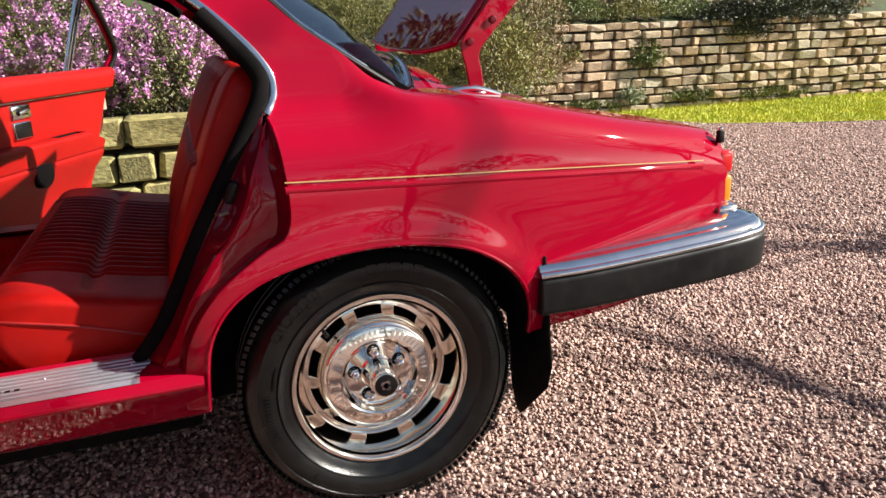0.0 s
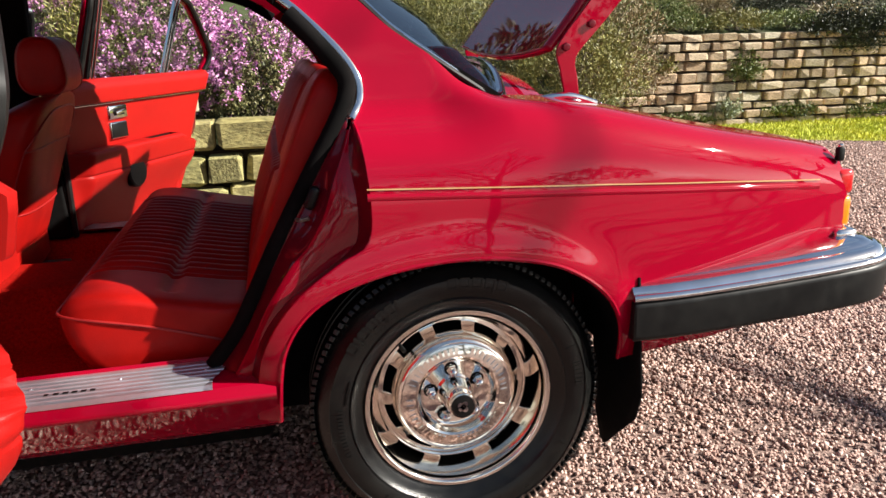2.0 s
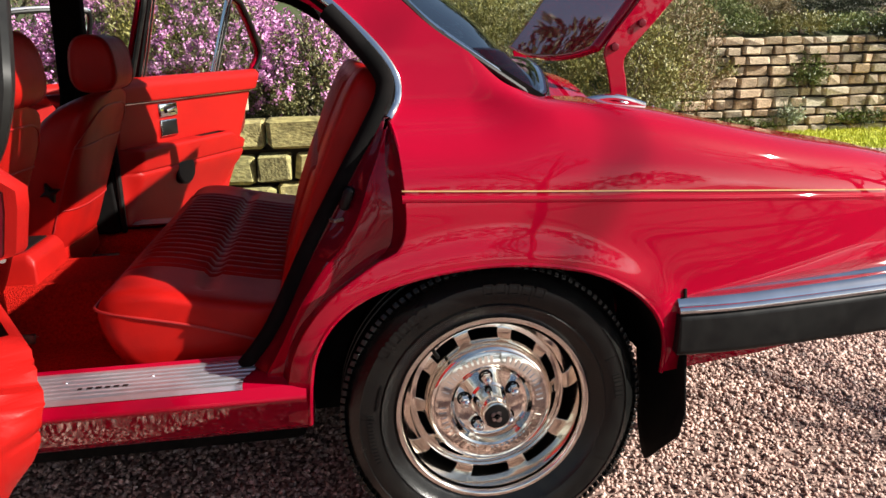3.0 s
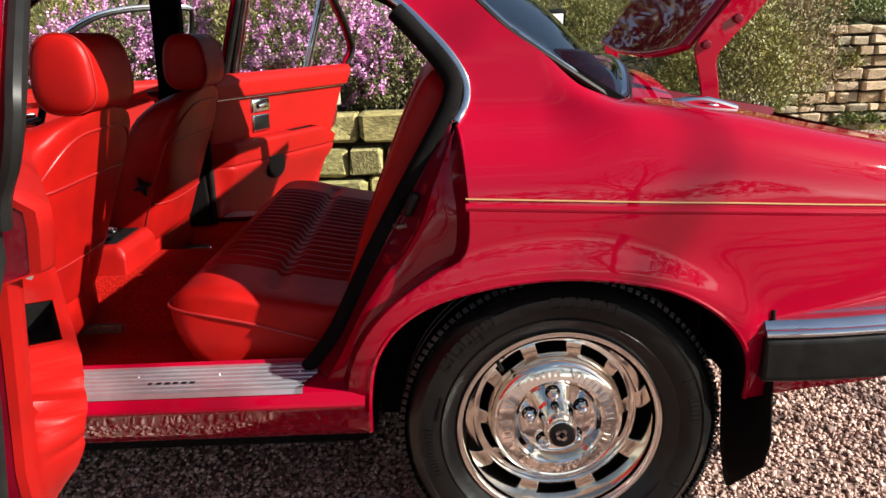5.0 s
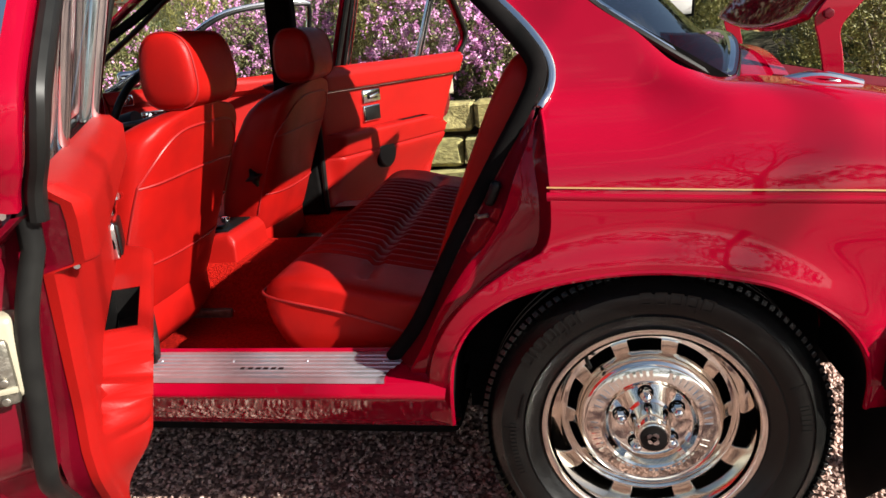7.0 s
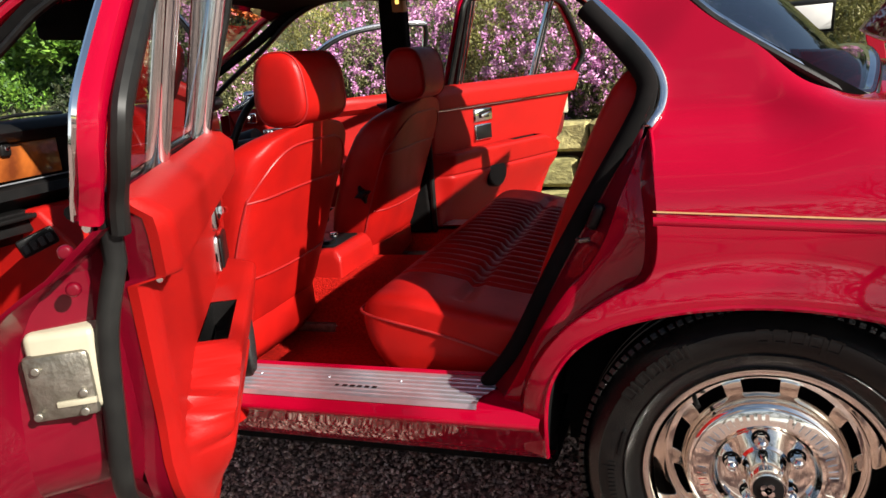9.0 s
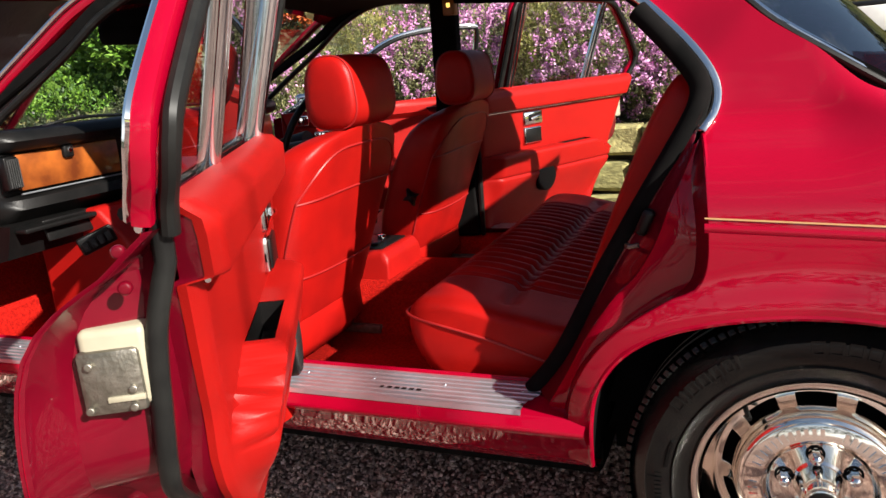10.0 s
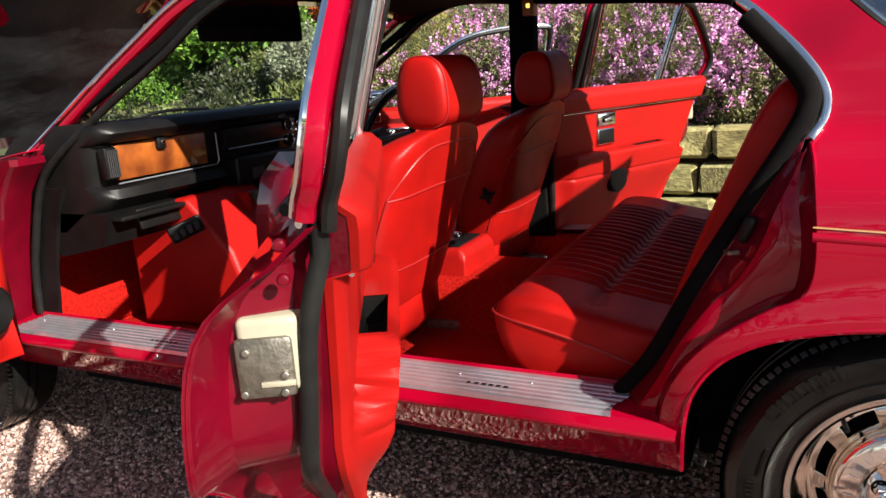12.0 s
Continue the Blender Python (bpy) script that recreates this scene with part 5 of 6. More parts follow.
sub(dash, "under_cover", BLACK, lambda bm: loft(bm, [[Vector(p) for p in ((-2.06, y, 0.80), (-2.10, y, 0.70), (-2.30, y, 0.66), (-2.40, y, 0.80))] for y in (0.115, 0.60)]), "black under-dash cover")
sub(dash, "stowage_flap", BLACK, lambda bm: block(bm, -0.006, 0.006, -0.11, 0.11, -0.035, 0.035, 0.006, 2, m=Matrix.Translation((-2.06, 0.33, 0.765)) @ Matrix.Rotation(radians(-15), 4, "Y")))
sub(dash, "radio_panel", BLACK, lambda bm: block(bm, -2.078, -2.040, 0.63, 0.95, 0.935, 1.0, 0.005), "black centre dash panel")
sub(dash, "panel_edge", SATIN, lambda bm: sweep(bm, [(-2.04, 0.64, 0.93), (-2.04, 0.96, 0.93)], 0.004, 0.004, 8))
for y, z, r in ((0.985, 0.985, 0.026), (0.985, 0.925, 0.026), (1.075, 0.955, 0.052), (1.21, 0.955, 0.052)):
    g = sub(dash, "gauge", CHROME, lambda bm: lathe_x(bm, (-2.042, y, z), r))
    sub(dash, "gauge_face", BLACK, lambda bm: disc(bm, (-2.046, y, z), r * 0.9, 0.01, "x", 28))
sub(dash, "instrument_binnacle", WALNUT, lambda bm: block(bm, -2.085, -2.052, 0.96, 1.42, 0.89, 1.005, 0.008), "dark walnut instrument panel")
heater = sub(dash, "heater_panel", BLACK, lambda bm: block(bm, -2.09, -2.00, 0.63, 0.97, 0.80, 0.90, 0.012, 3), "black heater control panel")
for k in range(3):
    sub(heater, "heater_switch", GREYSPK, lambda bm: block(bm, -2.004, -1.990, 0.70 + 0.09 * k, 0.76 + 0.09 * k, 0.815, 0.855, 0.004))
radio = sub(dash, "radio", STEEL, lambda bm: block(bm, -2.02, -1.955, 0.66, 0.95, 0.68, 0.775, 0.006, 2, m=Matrix.Translation((0, 0, 0))), "silver and black radio")
sub(radio, "radio_slot", BLACK, lambda bm: block(bm, -1.958, -1.950, 0.715, 0.90, 0.705, 0.75, 0.004))
for y in (0.685, 0.925):
    sub(radio, "radio_knob", BLACK, lambda bm: disc(bm, (-1.945, y, 0.728), 0.016, 0.025, "x", 20, 0.003))
column = sub(car, "steering_wheel", BLACK, lambda bm: bmesh_ring(bm, (-1.72, 1.21, 0.90), 0.195, 0.014), "thin black steering wheel", angle=80)
sub(column, "steering_boss", BLACK, lambda bm: sweep(bm, [(-2.08, 1.21, 0.82), (-1.74, 1.21, 0.895)], 0.09, 0.09, 16))
sub(column, "steering_spoke", BLACK, lambda bm: sweep(bm, [(-1.725, 1.03, 0.90), (-1.73, 1.21, 0.895), (-1.725, 1.39, 0.90)], 0.03, 0.02, 8))
sub(car, "sun_visor", DARK, lambda bm: block(bm, -1.765, -1.735, 0.275, 0.74, 1.272, 1.41, 0.014, 3), "black sun visor")
screen = part("windscreen", sheet([(0.14, 0.0), (2 * MID - 0.14, 0.0), (2 * MID - 0.26, 1.0), (0.26, 1.0)], lambda a, b: Vector((-2.36 + 0.63 * b + 0.05 * (a - MID) ** 2, a, 1.0 + 0.32 * b)), 0.15), GLASS, car, "clear windscreen")
screen.visible_shadow = False
for y0, y1 in ((0.35, 0.82), (0.90, 1.35)):
    sub(car, "wiper", BLACK, lambda bm: sweep(bm, smooth_line([(-2.40, y0, 1.02), (-2.30, (y0 + y1) / 2, 1.072), (-2.29, y1, 1.068)], 6), 0.014, 0.012, 8), "black windscreen wiper")

# ---- front: scuttle, wings, bonnet ----
for s, o in ((1, 0), (-1, 2 * MID)):
    bm = bmesh.new()
    loft(bm, [[Vector((x, o + s * (flank(-1.2, z) + d), z + dz)) for z, d, dz in ((0.37, 0, 0), (0.5, 0, 0), (0.65, 0, 0), (0.8, 0, 0), (0.9, 0, 0), (0.94, 0.05, 0.01), (0.945, 0.16, 0.015))] for x in np.linspace(-3.7, -2.40, 12)], closed=False)
    part("front_wing", bm, PAINT, car, "red front wing", solid=0.004)
    bm = bmesh.new()
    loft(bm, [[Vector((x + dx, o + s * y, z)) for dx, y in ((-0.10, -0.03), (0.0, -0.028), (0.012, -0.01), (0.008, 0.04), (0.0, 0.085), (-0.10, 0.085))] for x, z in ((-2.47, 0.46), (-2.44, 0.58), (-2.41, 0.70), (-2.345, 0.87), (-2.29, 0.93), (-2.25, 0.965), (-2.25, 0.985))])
    part("front_jamb", bm, PAINT_SHADED, car, "red front door jamb")
    bm = bmesh.new()
    sweep(bm, smooth_line([(-2.44, o + s * 0.095, 0.47), (-2.415, o + s * 0.09, 0.60), (-2.385, o + s * 0.09, 0.70), (-2.315, o + s * 0.092, 0.873), (-2.23, o + s * 0.10, 0.965), (-2.05, o + s * 0.135, 1.090), (-1.80, o + s * 0.168, 1.235), (-1.63, o + s * 0.190, 1.342), (-1.45, o + s * 0.205, 1.395), (-1.20, o + s * 0.21, 1.372)], 6), 0.022, 0.024, 10, up=(0, 1, 0))
    part("door_seal", bm, SEAL, car, "black rubber door seal")
sub(car, "scuttle", PAINT, lambda bm: loft(bm, [[Vector((x, y, z)) for x, z in ((-2.30, 1.0), (-2.42, 0.985), (-2.60, 0.955))] for y in np.linspace(0.09, 2 * MID - 0.09, 9)], closed=False), solid=0.004)
sub(car, "scuttle_grille", SATIN, lambda bm: block(bm, -2.56, -2.46, 0.25, 0.62, 0.972, 0.985, 0.004))
sub(car, "engine_cover", DARK, lambda bm: block(bm, -3.6, -2.62, 0.15, 2 * MID - 0.15, 0.55, 0.86, 0.04))
def bonnet_at(a, b, up=0.0):
    return Vector((-3.83 + 0.55 * b * 1.76, 0.18 + a * (2 * MID - 0.36), 0.93 + 0.43 * b * 1.76)) + Vector((0.61, 0, -0.79)) * up
bonnet = sub(car, "bonnet", PAINT, lambda bm: loft(bm, [[bonnet_at(a, b, 0.0) for a in np.linspace(0, 1, 9)] for b in np.linspace(0, 1, 9)], closed=False), "raised red bonnet with black felt lining", solid=0.02)
sub(bonnet, "bonnet_lining", FELT, lambda bm: loft(bm, [[bonnet_at(a, b, 0.018) + Vector((0.02 * noise.noise((a * 5, b * 5, 0)), 0, -0.02 * noise.noise((a * 5, b * 5, 3)))) for a in np.linspace(0.04, 0.94, 25)] for b in np.linspace(0.08, 0.86, 25)], closed=False), "black felt bonnet lining")
for a0, a1, b0, b1 in ((0, 1, 0.88, 0.99), (0.95, 1.0, 0.02, 0.88), (0, 0.05, 0.02, 0.88)):
    sub(bonnet, "bonnet_frame", PAINT_SHADED, lambda bm: loft(bm, [[bonnet_at(a, b0, 0.012), bonnet_at(a, b0 + 0.01, 0.04), bonnet_at(a, b1 - 0.01, 0.04), bonnet_at(a, b1, 0.012)] for a in np.linspace(a0, a1, 5)], closed=False), solid=0.003)
sub(bonnet, "bonnet_label", WHITE, lambda bm: loft(bm, [[bonnet_at(0.60, b, 0.0445), bonnet_at(0.72, b, 0.0445)] for b in (0.895, 0.975)], closed=False), "white label on the bonnet frame")

# ---- boot ----
def lid_at(y, b):
    bow = 0.10 * (1 - ((y - MID) / 0.45) ** 2)
    r = 0.78 * b
    return Vector((0.352 + 0.02 * bow + r * math.cos(radians(49 + 10 * b)), y, 1.10 - 0.30 * bow + r * math.sin(radians(49 + 10 * b)) + bow * 0.30 * min(1.0, b * 5) * 0.6))
lid = sub(car, "boot_lid", PAINT, lambda bm: loft(bm, [[lid_at(y, b) for y in np.linspace(0.345, 2 * MID - 0.345, 25)] for b in (0, 0.01, 0.03, 0.06, 0.10, 0.16, 0.25, 0.4, 0.6, 0.8, 1.0)], closed=False), "raised red boot lid mirroring the shrubs", solid=0.02, offset=-1)
for s, o in ((1, 0), (-1, 2 * MID)):
    arm = smooth_line([(0.405, 0, 0.94), (0.402, 0, 0.985), (0.394, 0, 1.04), (0.385, 0, 1.09), (0.41, 0, 1.13), (0.455, 0, 1.18), (0.505, 0, 1.24)], 5)
    hinge = sub(lid, "boot_hinge", PAINT, lambda bm: loft(bm, [[p + Vector((dx * w, o + s * (0.335 + dy), dz * w)) for dx, dy, dz in ((-0.026, -0.004, 0.012), (0.026, -0.004, -0.012), (0.026, 0.004, -0.012), (-0.026, 0.004, 0.012))] for p, w in zip(arm, [0.75 + 0.5 * (i / len(arm)) for i in range(len(arm))])]), "red boot hinge arm", bevel=0.002)
    for x, z in ((0.377, 1.110), (0.445, 1.165)):
        sub(lid, "hinge_bolt", PAINT_SHADED, lambda bm: disc(bm, (x + 0.006, o + s * 0.327, z), 0.011, 0.012, "y", 6, 0.002))
# boot opening, gutter and seal
sub(car, "boot_well", DARK, lambda bm: loft(bm, [[Vector((x, y, z)) for x, z in ((0.26, 0.93), (0.28, 0.5), (0.96, 0.5), (1.0, 0.82))] for y in (0.36, 2 * MID - 0.36)], closed=False))
sub(car, "boot_gutter", PAINT_SHADED, lambda bm: loft(bm, [[Vector((x, y, lerp_table(DECK_FINE, x) + dz)) for x in (0.27, 0.36, 0.5, 0.7, 0.9, 1.0)] for y, dz in ((0.285, 0.005), (0.295, -0.02), (0.335, -0.022), (0.345, -0.1), (0.35, -0.4))], closed=False), angle=40)
sub(car, "boot_seal", SEAL, lambda bm: sweep(bm, [(x, 0.337, lerp_table(DECK_FINE, x) - 0.010) for x in np.linspace(0.27, 0.98, 20)], 0.014, 0.018, 8), "black rubber boot seal")
sub(car, "boot_gutter", PAINT_SHADED, lambda bm: loft(bm, [[Vector((x, 2 * MID - y, lerp_table(DECK_FINE, x) + dz)) for x in (0.27, 0.36, 0.5, 0.7, 0.9, 1.0)] for y, dz in ((0.285, 0.005), (0.295, -0.02), (0.335, -0.022), (0.345, -0.4))], closed=False), angle=40)
sub(car, "rear_shelf_panel", PAINT, lambda bm: loft(bm, [[Vector((x + 0.035 * c, y, z + 0.060 * c)) for x, z in ((0.185, 0.988), (0.21, 0.990), (0.26, 0.984), (0.30, 0.976), (0.305, 0.95))] for y, c in ((y, 1 - ((y - MID) / 0.56) ** 2) for y in np.linspace(0.25, 2 * MID - 0.25, 25))], closed=False), "red panel below the rear window", solid=0.004, angle=60)
filler = sub(car, "fuel_filler", CHROME, lambda bm: lathe_z(bm, (0.335, 0.235, 0.980), 0.072), "round chrome fuel filler cap", angle=40)
sub(filler, "filler_bar", CHROME, lambda bm: sweep(bm, smooth_line([(0.258, 0.205, 0.990), (0.335, 0.208, 0.998), (0.415, 0.214, 0.976)], 5), 0.026, 0.018, 10), "chrome filler grip")

# ---- garden ----
def stone_meshes(mat, count=10, seed=3):
    """A few rough-hewn block meshes, one metre across, to be shared."""
    rng = random.Random(seed)
    out = []
    for k in range(count):
        bm = bmesh.new()
        bmesh.ops.create_cube(bm, size=1)
        bmesh.ops.bevel(bm, geom=bm.edges[:], offset=0.09, segments=1, profile=0.5, affect="EDGES")
        for v in bm.verts:
            v.co += Vector((rng.uniform(-0.035, 0.035), rng.uniform(-0.05, 0.05), rng.uniform(-0.05, 0.05)))
        me = bpy.data.meshes.new("stone")
        bm.to_mesh(me)
        bm.free()
        me.materials.append(mat)
        out.append(me)
    return out


def dry_wall(name, label, ends, height, courses, length, depth, mat, seed, top=None):
    """A dry stone wall from end to end: a dark core and rough stones laid in courses, each one an object."""
    rng = random.Random(seed)
    a, b = Vector((*ends[0], 0)), Vector((*ends[1], 0))
    along = (b - a).normalized()
    total = (b - a).length
    turn_ = Matrix.Rotation(math.atan2(along.y, along.x), 4, "Z")
    bm = bmesh.new()
    block(bm, 0, total, 0.05, 0.35, -0.1, height - 0.04)
    core = root(name, bm, EARTH, label, "wall", kind="structure", smooth=False)
    core.matrix_basis = Matrix.Translation(a) @ turn_
    shapes = stone_meshes(mat, 10, seed)
    z = -0.02
    step_z = height / courses
    while z < height - 0.02:
        h = step_z * rng.uniform(0.82, 1.2)
        x = -rng.uniform(0, length)
        while x < total:
            w = length * rng.uniform(0.5, 1.5)
            hh = h * rng.uniform(0.86, 1.0)
            ob = new("stone", rng.choice(shapes))
            ob.parent = core
            ob.matrix_basis = Matrix.Translation((x + w / 2, 0.08 + rng.uniform(-0.03, 0.025), z + hh / 2)) @ Euler((rng.uniform(-0.05, 0.05), rng.uniform(-0.035, 0.035), rng.uniform(-0.06, 0.06))).to_matrix().to_4x4() @ Matrix.Diagonal((w - 0.020, depth, hh - 0.015, 1))
            x += w
        z += h
    return core


EARTH = material("dark_earth", (0.035, 0.026, 0.018), 0.95, 0.0, (0.06, 0.045, 0.03), 12.0, 1.0, bump=0.8, bump_scale=30.0)
STONE = mottled("wall_stone", [(0.22, 0.155, 0.095), (0.48, 0.34, 0.20), (0.40, 0.34, 0.235), (0.56, 0.43, 0.28), (0.28, 0.235, 0.17), (0.50, 0.35, 0.22), (0.46, 0.41, 0.30)], rough=0.9, scale=9.0, bump=0.6, source="object")
PALE = mottled("pale_stone", [(0.28, 0.24, 0.09), (0.38, 0.33, 0.14), (0.24, 0.22, 0.08), (0.42, 0.37, 0.20)], rough=0.9, scale=7.0, bump=0.6, source="object")
BANK = material("bank_soil", (0.05, 0.042, 0.022), 0.95, 0.0, (0.05, 0.075, 0.018), 3.0, 1.0, bump=0.8, bump_scale=20.0)
GRASS = material("grass", (0.38, 0.42, 0.03), 0.7, 0.0, (0.54, 0.52, 0.05), 2.5, 1.0, rand=0.35)
TURF = material("turf", (0.34, 0.37, 0.03), 0.9, 0.0, (0.46, 0.46, 0.04), 6.0, 1.0, bump=0.6, bump_scale=120.0)


def leaf_material(name, colours, rough=0.55):
    m = mottled(name, colours, rough=rough, scale=3.0, bump=0.0)
    b = m.node_tree.nodes["Principled BSDF"]
    b.inputs["Subsurface Weight"].default_value = 0.0
    return m


HEATH_LEAF = leaf_material("heather_leaf", [(0.045, 0.055, 0.014), (0.11, 0.12, 0.035), (0.22, 0.21, 0.09), (0.30, 0.27, 0.14)])
HEATH_BLOOM = leaf_material("heather_bloom", [(0.40, 0.12, 0.33), (0.58, 0.24, 0.49), (0.70, 0.38, 0.60), (0.50, 0.17, 0.42)])
BROOM_LEAF = leaf_material("broom_leaf", [(0.09, 0.095, 0.018), (0.19, 0.18, 0.035), (0.28, 0.25, 0.07), (0.13, 0.14, 0.03)])
DRY_LEAF = leaf_material("dry_twig", [(0.11, 0.08, 0.03), (0.24, 0.17, 0.07), (0.32, 0.24, 0.12), (0.16, 0.13, 0.05)])
FIR_LEAF = leaf_material("conifer_leaf", [(0.035, 0.09, 0.012), (0.10, 0.22, 0.02), (0.20, 0.34, 0.04), (0.05, 0.12, 0.015)])
SILVER_LEAF = leaf_material("silver_leaf", [(0.22, 0.26, 0.16), (0.34, 0.37, 0.26), (0.12, 0.15, 0.06), (0.42, 0.44, 0.34)])
RUST_LEAF = leaf_material("rust_leaf", [(0.36, 0.06, 0.01), (0.50, 0.12, 0.02), (0.28, 0.09, 0.02), (0.40, 0.04, 0.02)])
DARK_LEAF = leaf_material("ivy_leaf", [(0.012, 0.020, 0.006), (0.03, 0.045, 0.012), (0.05, 0.055, 0.02), (0.02, 0.025, 0.008)])
GREEN_LEAF = leaf_material("shrub_leaf", [(0.05, 0.075, 0.015), (0.10, 0.14, 0.025), (0.16, 0.19, 0.05), (0.22, 0.22, 0.08)])
BARK = material("bark", (0.07, 0.052, 0.036), 0.9, 0.0, (0.14, 0.11, 0.08), 9.0, 1.0, bump=0.8, bump_scale=40.0)


def scatter_mesh(name, pos, axis, length, width, mat, parent=None, label="", fold=True):
    """Many small pointed leaves in one mesh: position, direction, length and width of each."""
    n = len(pos)
    rng = np.random.default_rng(len(name) * 7 + n)
    axis = axis / np.linalg.norm(axis, axis=1, keepdims=True)
    ref = rng.normal(size=(n, 3))
    sidev = np.cross(axis, ref)
    sidev /= np.linalg.norm(sidev, axis=1, keepdims=True)
    L, W = length[:, None], width[:, None]
    V = np.empty((n, 4, 3))
    V[:, 0] = pos
    V[:, 1] = pos + axis * L * 0.5 + sidev * W * 0.5
    V[:, 2] = pos + axis * L
    V[:, 3] = pos + axis * L * 0.5 - sidev * W * 0.5
    me = bpy.data.meshes.new(name)
    me.vertices.add(n * 4)
    me.vertices.foreach_set("co", V.reshape(-1))
    me.loops.add(n * 4)
    me.loops.foreach_set("vertex_index", np.arange(n * 4))
    me.polygons.add(n)
    me.polygons.foreach_set("loop_start", np.arange(n) * 4)
    me.polygons.foreach_set("loop_total", np.full(n, 4))
    me.update(calc_edges=True)
    me.materials.append(mat)
    ob = new(name, me)
    if parent:
        ob.parent = parent
    return tagged(ob, label)


def shrub(name, at, size, label, leaf, count, bloom=None, blooms=0, seed=1, leafsize=0.03, sprig=14, upright=0.6, category="shrub", thin=0.28, stems=12):
    """A bush: woody stems, leafy sprigs in clumps with gaps, and blossom at the sprig tips where it flowers."""
    rng = np.random.default_rng(seed)
    c, s = np.array(at, float), np.array(size, float)
    base = tagged(empty(name, label, category, at=(0, 0, 0)), group=name.replace("_", " ") + " planting")
    nsp = max(1, count // sprig)
    d = rng.normal(size=(nsp, 3))
    d[:, 2] = np.abs(d[:, 2]) * 0.9 - 0.15
    d /= np.linalg.norm(d, axis=1, keepdims=True)
    lump = np.array([noise.noise(Vector(v * 2.6) + Vector((seed * 3.7, 0, 0))) for v in d])
    r = (1.0 + 0.34 * lump) * rng.uniform(0.45, 1.0, nsp) ** 0.5
    tip = d * r[:, None]
    dirs = d * (1 - upright) + np.array([0, 0, upright])
    t = rng.uniform(0, 1, (nsp, sprig, 1))
    reach = 0.10 + 0.10 * rng.uniform(size=(nsp, 1, 1))
    pos = (tip[:, None, :] + dirs[:, None, :] * (t - 0.7) * reach / s.mean() * 1.2) * s + c + rng.normal(scale=leafsize * 0.35, size=(nsp, sprig, 3))
    ax = dirs[:, None, :] + rng.normal(scale=0.75, size=(nsp, sprig, 3))
    pos, ax = pos.reshape(-1, 3), ax.reshape(-1, 3)
    n = len(pos)
    keep = pos[:, 2] > 0.02
    pos, ax = pos[keep], ax[keep]
    n = len(pos)
    scatter_mesh("foliage", pos, ax, rng.uniform(0.6, 1.4, n) * leafsize, rng.uniform(0.6, 1.3, n) * leafsize * thin * 1.6, leaf, base)
    if bloom:
        m = max(1, blooms // 10)
        pick = rng.choice(nsp, m)
        lean = d[pick]
        p = (tip[pick][:, None, :] + dirs[pick][:, None, :] * rng.uniform(0.2, 0.55, (m, 10, 1)) * reach[pick] / s.mean() * 1.2) * s + c + rng.normal(scale=0.008, size=(m, 10, 3)) + lean[:, None, :] * 0.02
        axb = rng.normal(size=(m, 10, 3))
        p, axb = p.reshape(-1, 3), axb.reshape(-1, 3)
        n = len(p)
        scatter_mesh("blossom", p, axb, rng.uniform(0.012, 0.026, n), rng.uniform(0.010, 0.020, n), bloom, base)
    bm = bmesh.new()
    for k in range(stems):
        j = rng.integers(nsp)
        a = Vector(c) + Vector((rng.uniform(-0.2, 0.2) * s[0], rng.uniform(-0.2, 0.2) * s[1], -s[2] * 0.35))
        b = Vector(tip[j] * 0.85 * s + c)
        mid = a.lerp(b, 0.5) + Vector((0, 0, 0.12 * s[2]))
        sweep(bm, smooth_line([a, mid, b], 3), 0.022, 0.022, 5, taper=lambda q: 1 - 0.75 * q)
    part("stem", bm, BARK, base)
    return base


# walls
dry_wall("garden_wall", "mossy pale stone retaining wall under the heather", ((-5.2, 3.05), (1.4, 3.02)), 0.58, 3, 0.34, 0.26, PALE, 5)
dry_wall("terrace_wall", "dry stone terrace wall of brown sandstone behind the lawn", ((2.6, 6.85), (10.4, 6.25)), 1.12, 10, 0.22, 0.26, STONE, 11)

# the planted bank: one sheet that climbs behind the walls
def bank_z(x, y):
    front = 3.3 if x < 1.6 else 3.3 + (6.95 - 3.3) * step(1.6, 3.2, x)
    zt = 0.52 + (0.50 if x > 2.4 else 0.50 * step(1.0, 2.4, x))
    d = max(0.0, y - front)
    return zt + 0.42 * d ** 0.9 + 0.10 * noise.noise((x * 0.9, y * 0.9, 0)) * min(1, d * 2)
bm = bmesh.new()
xs, us = np.linspace(-30, 34, 90), np.linspace(0, 1, 26) ** 1.6
rows = []
for x in xs:
    front = 3.28 if x < 1.6 else 3.28 + (6.95 - 3.28) * step(1.6, 3.2, x) - max(0.0, x - 3.2) * 0.078
    rows.append([Vector((x, front + 26 * u, bank_z(x, front + 26 * u) if u > 0 else -0.05)) for u in us])
loft(bm, rows, closed=False)
root("bank", bm, BANK, "steep planted bank of soil and rough grass", "bank", kind="structure")

# lawn
LAWN = [(3.0, 6.88), (4.75, 6.55), (4.86, 5.75), (5.05, 5.2), (5.5, 4.9), (6.2, 4.5), (7.2, 4.05), (9.0, 3.4), (13.0, 2.0), (20.0, 0.5), (20.0, 5.4), (10.4, 6.2)]
lawn = root("lawn", sheet([(x, y) for x, y in LAWN], lambda a, b: Vector((a, b, 0.012 + 0.012 * noise.noise((a, b, 0)))), 0.4), TURF, "sunlit strip of mown lawn", "lawn", kind="structure")
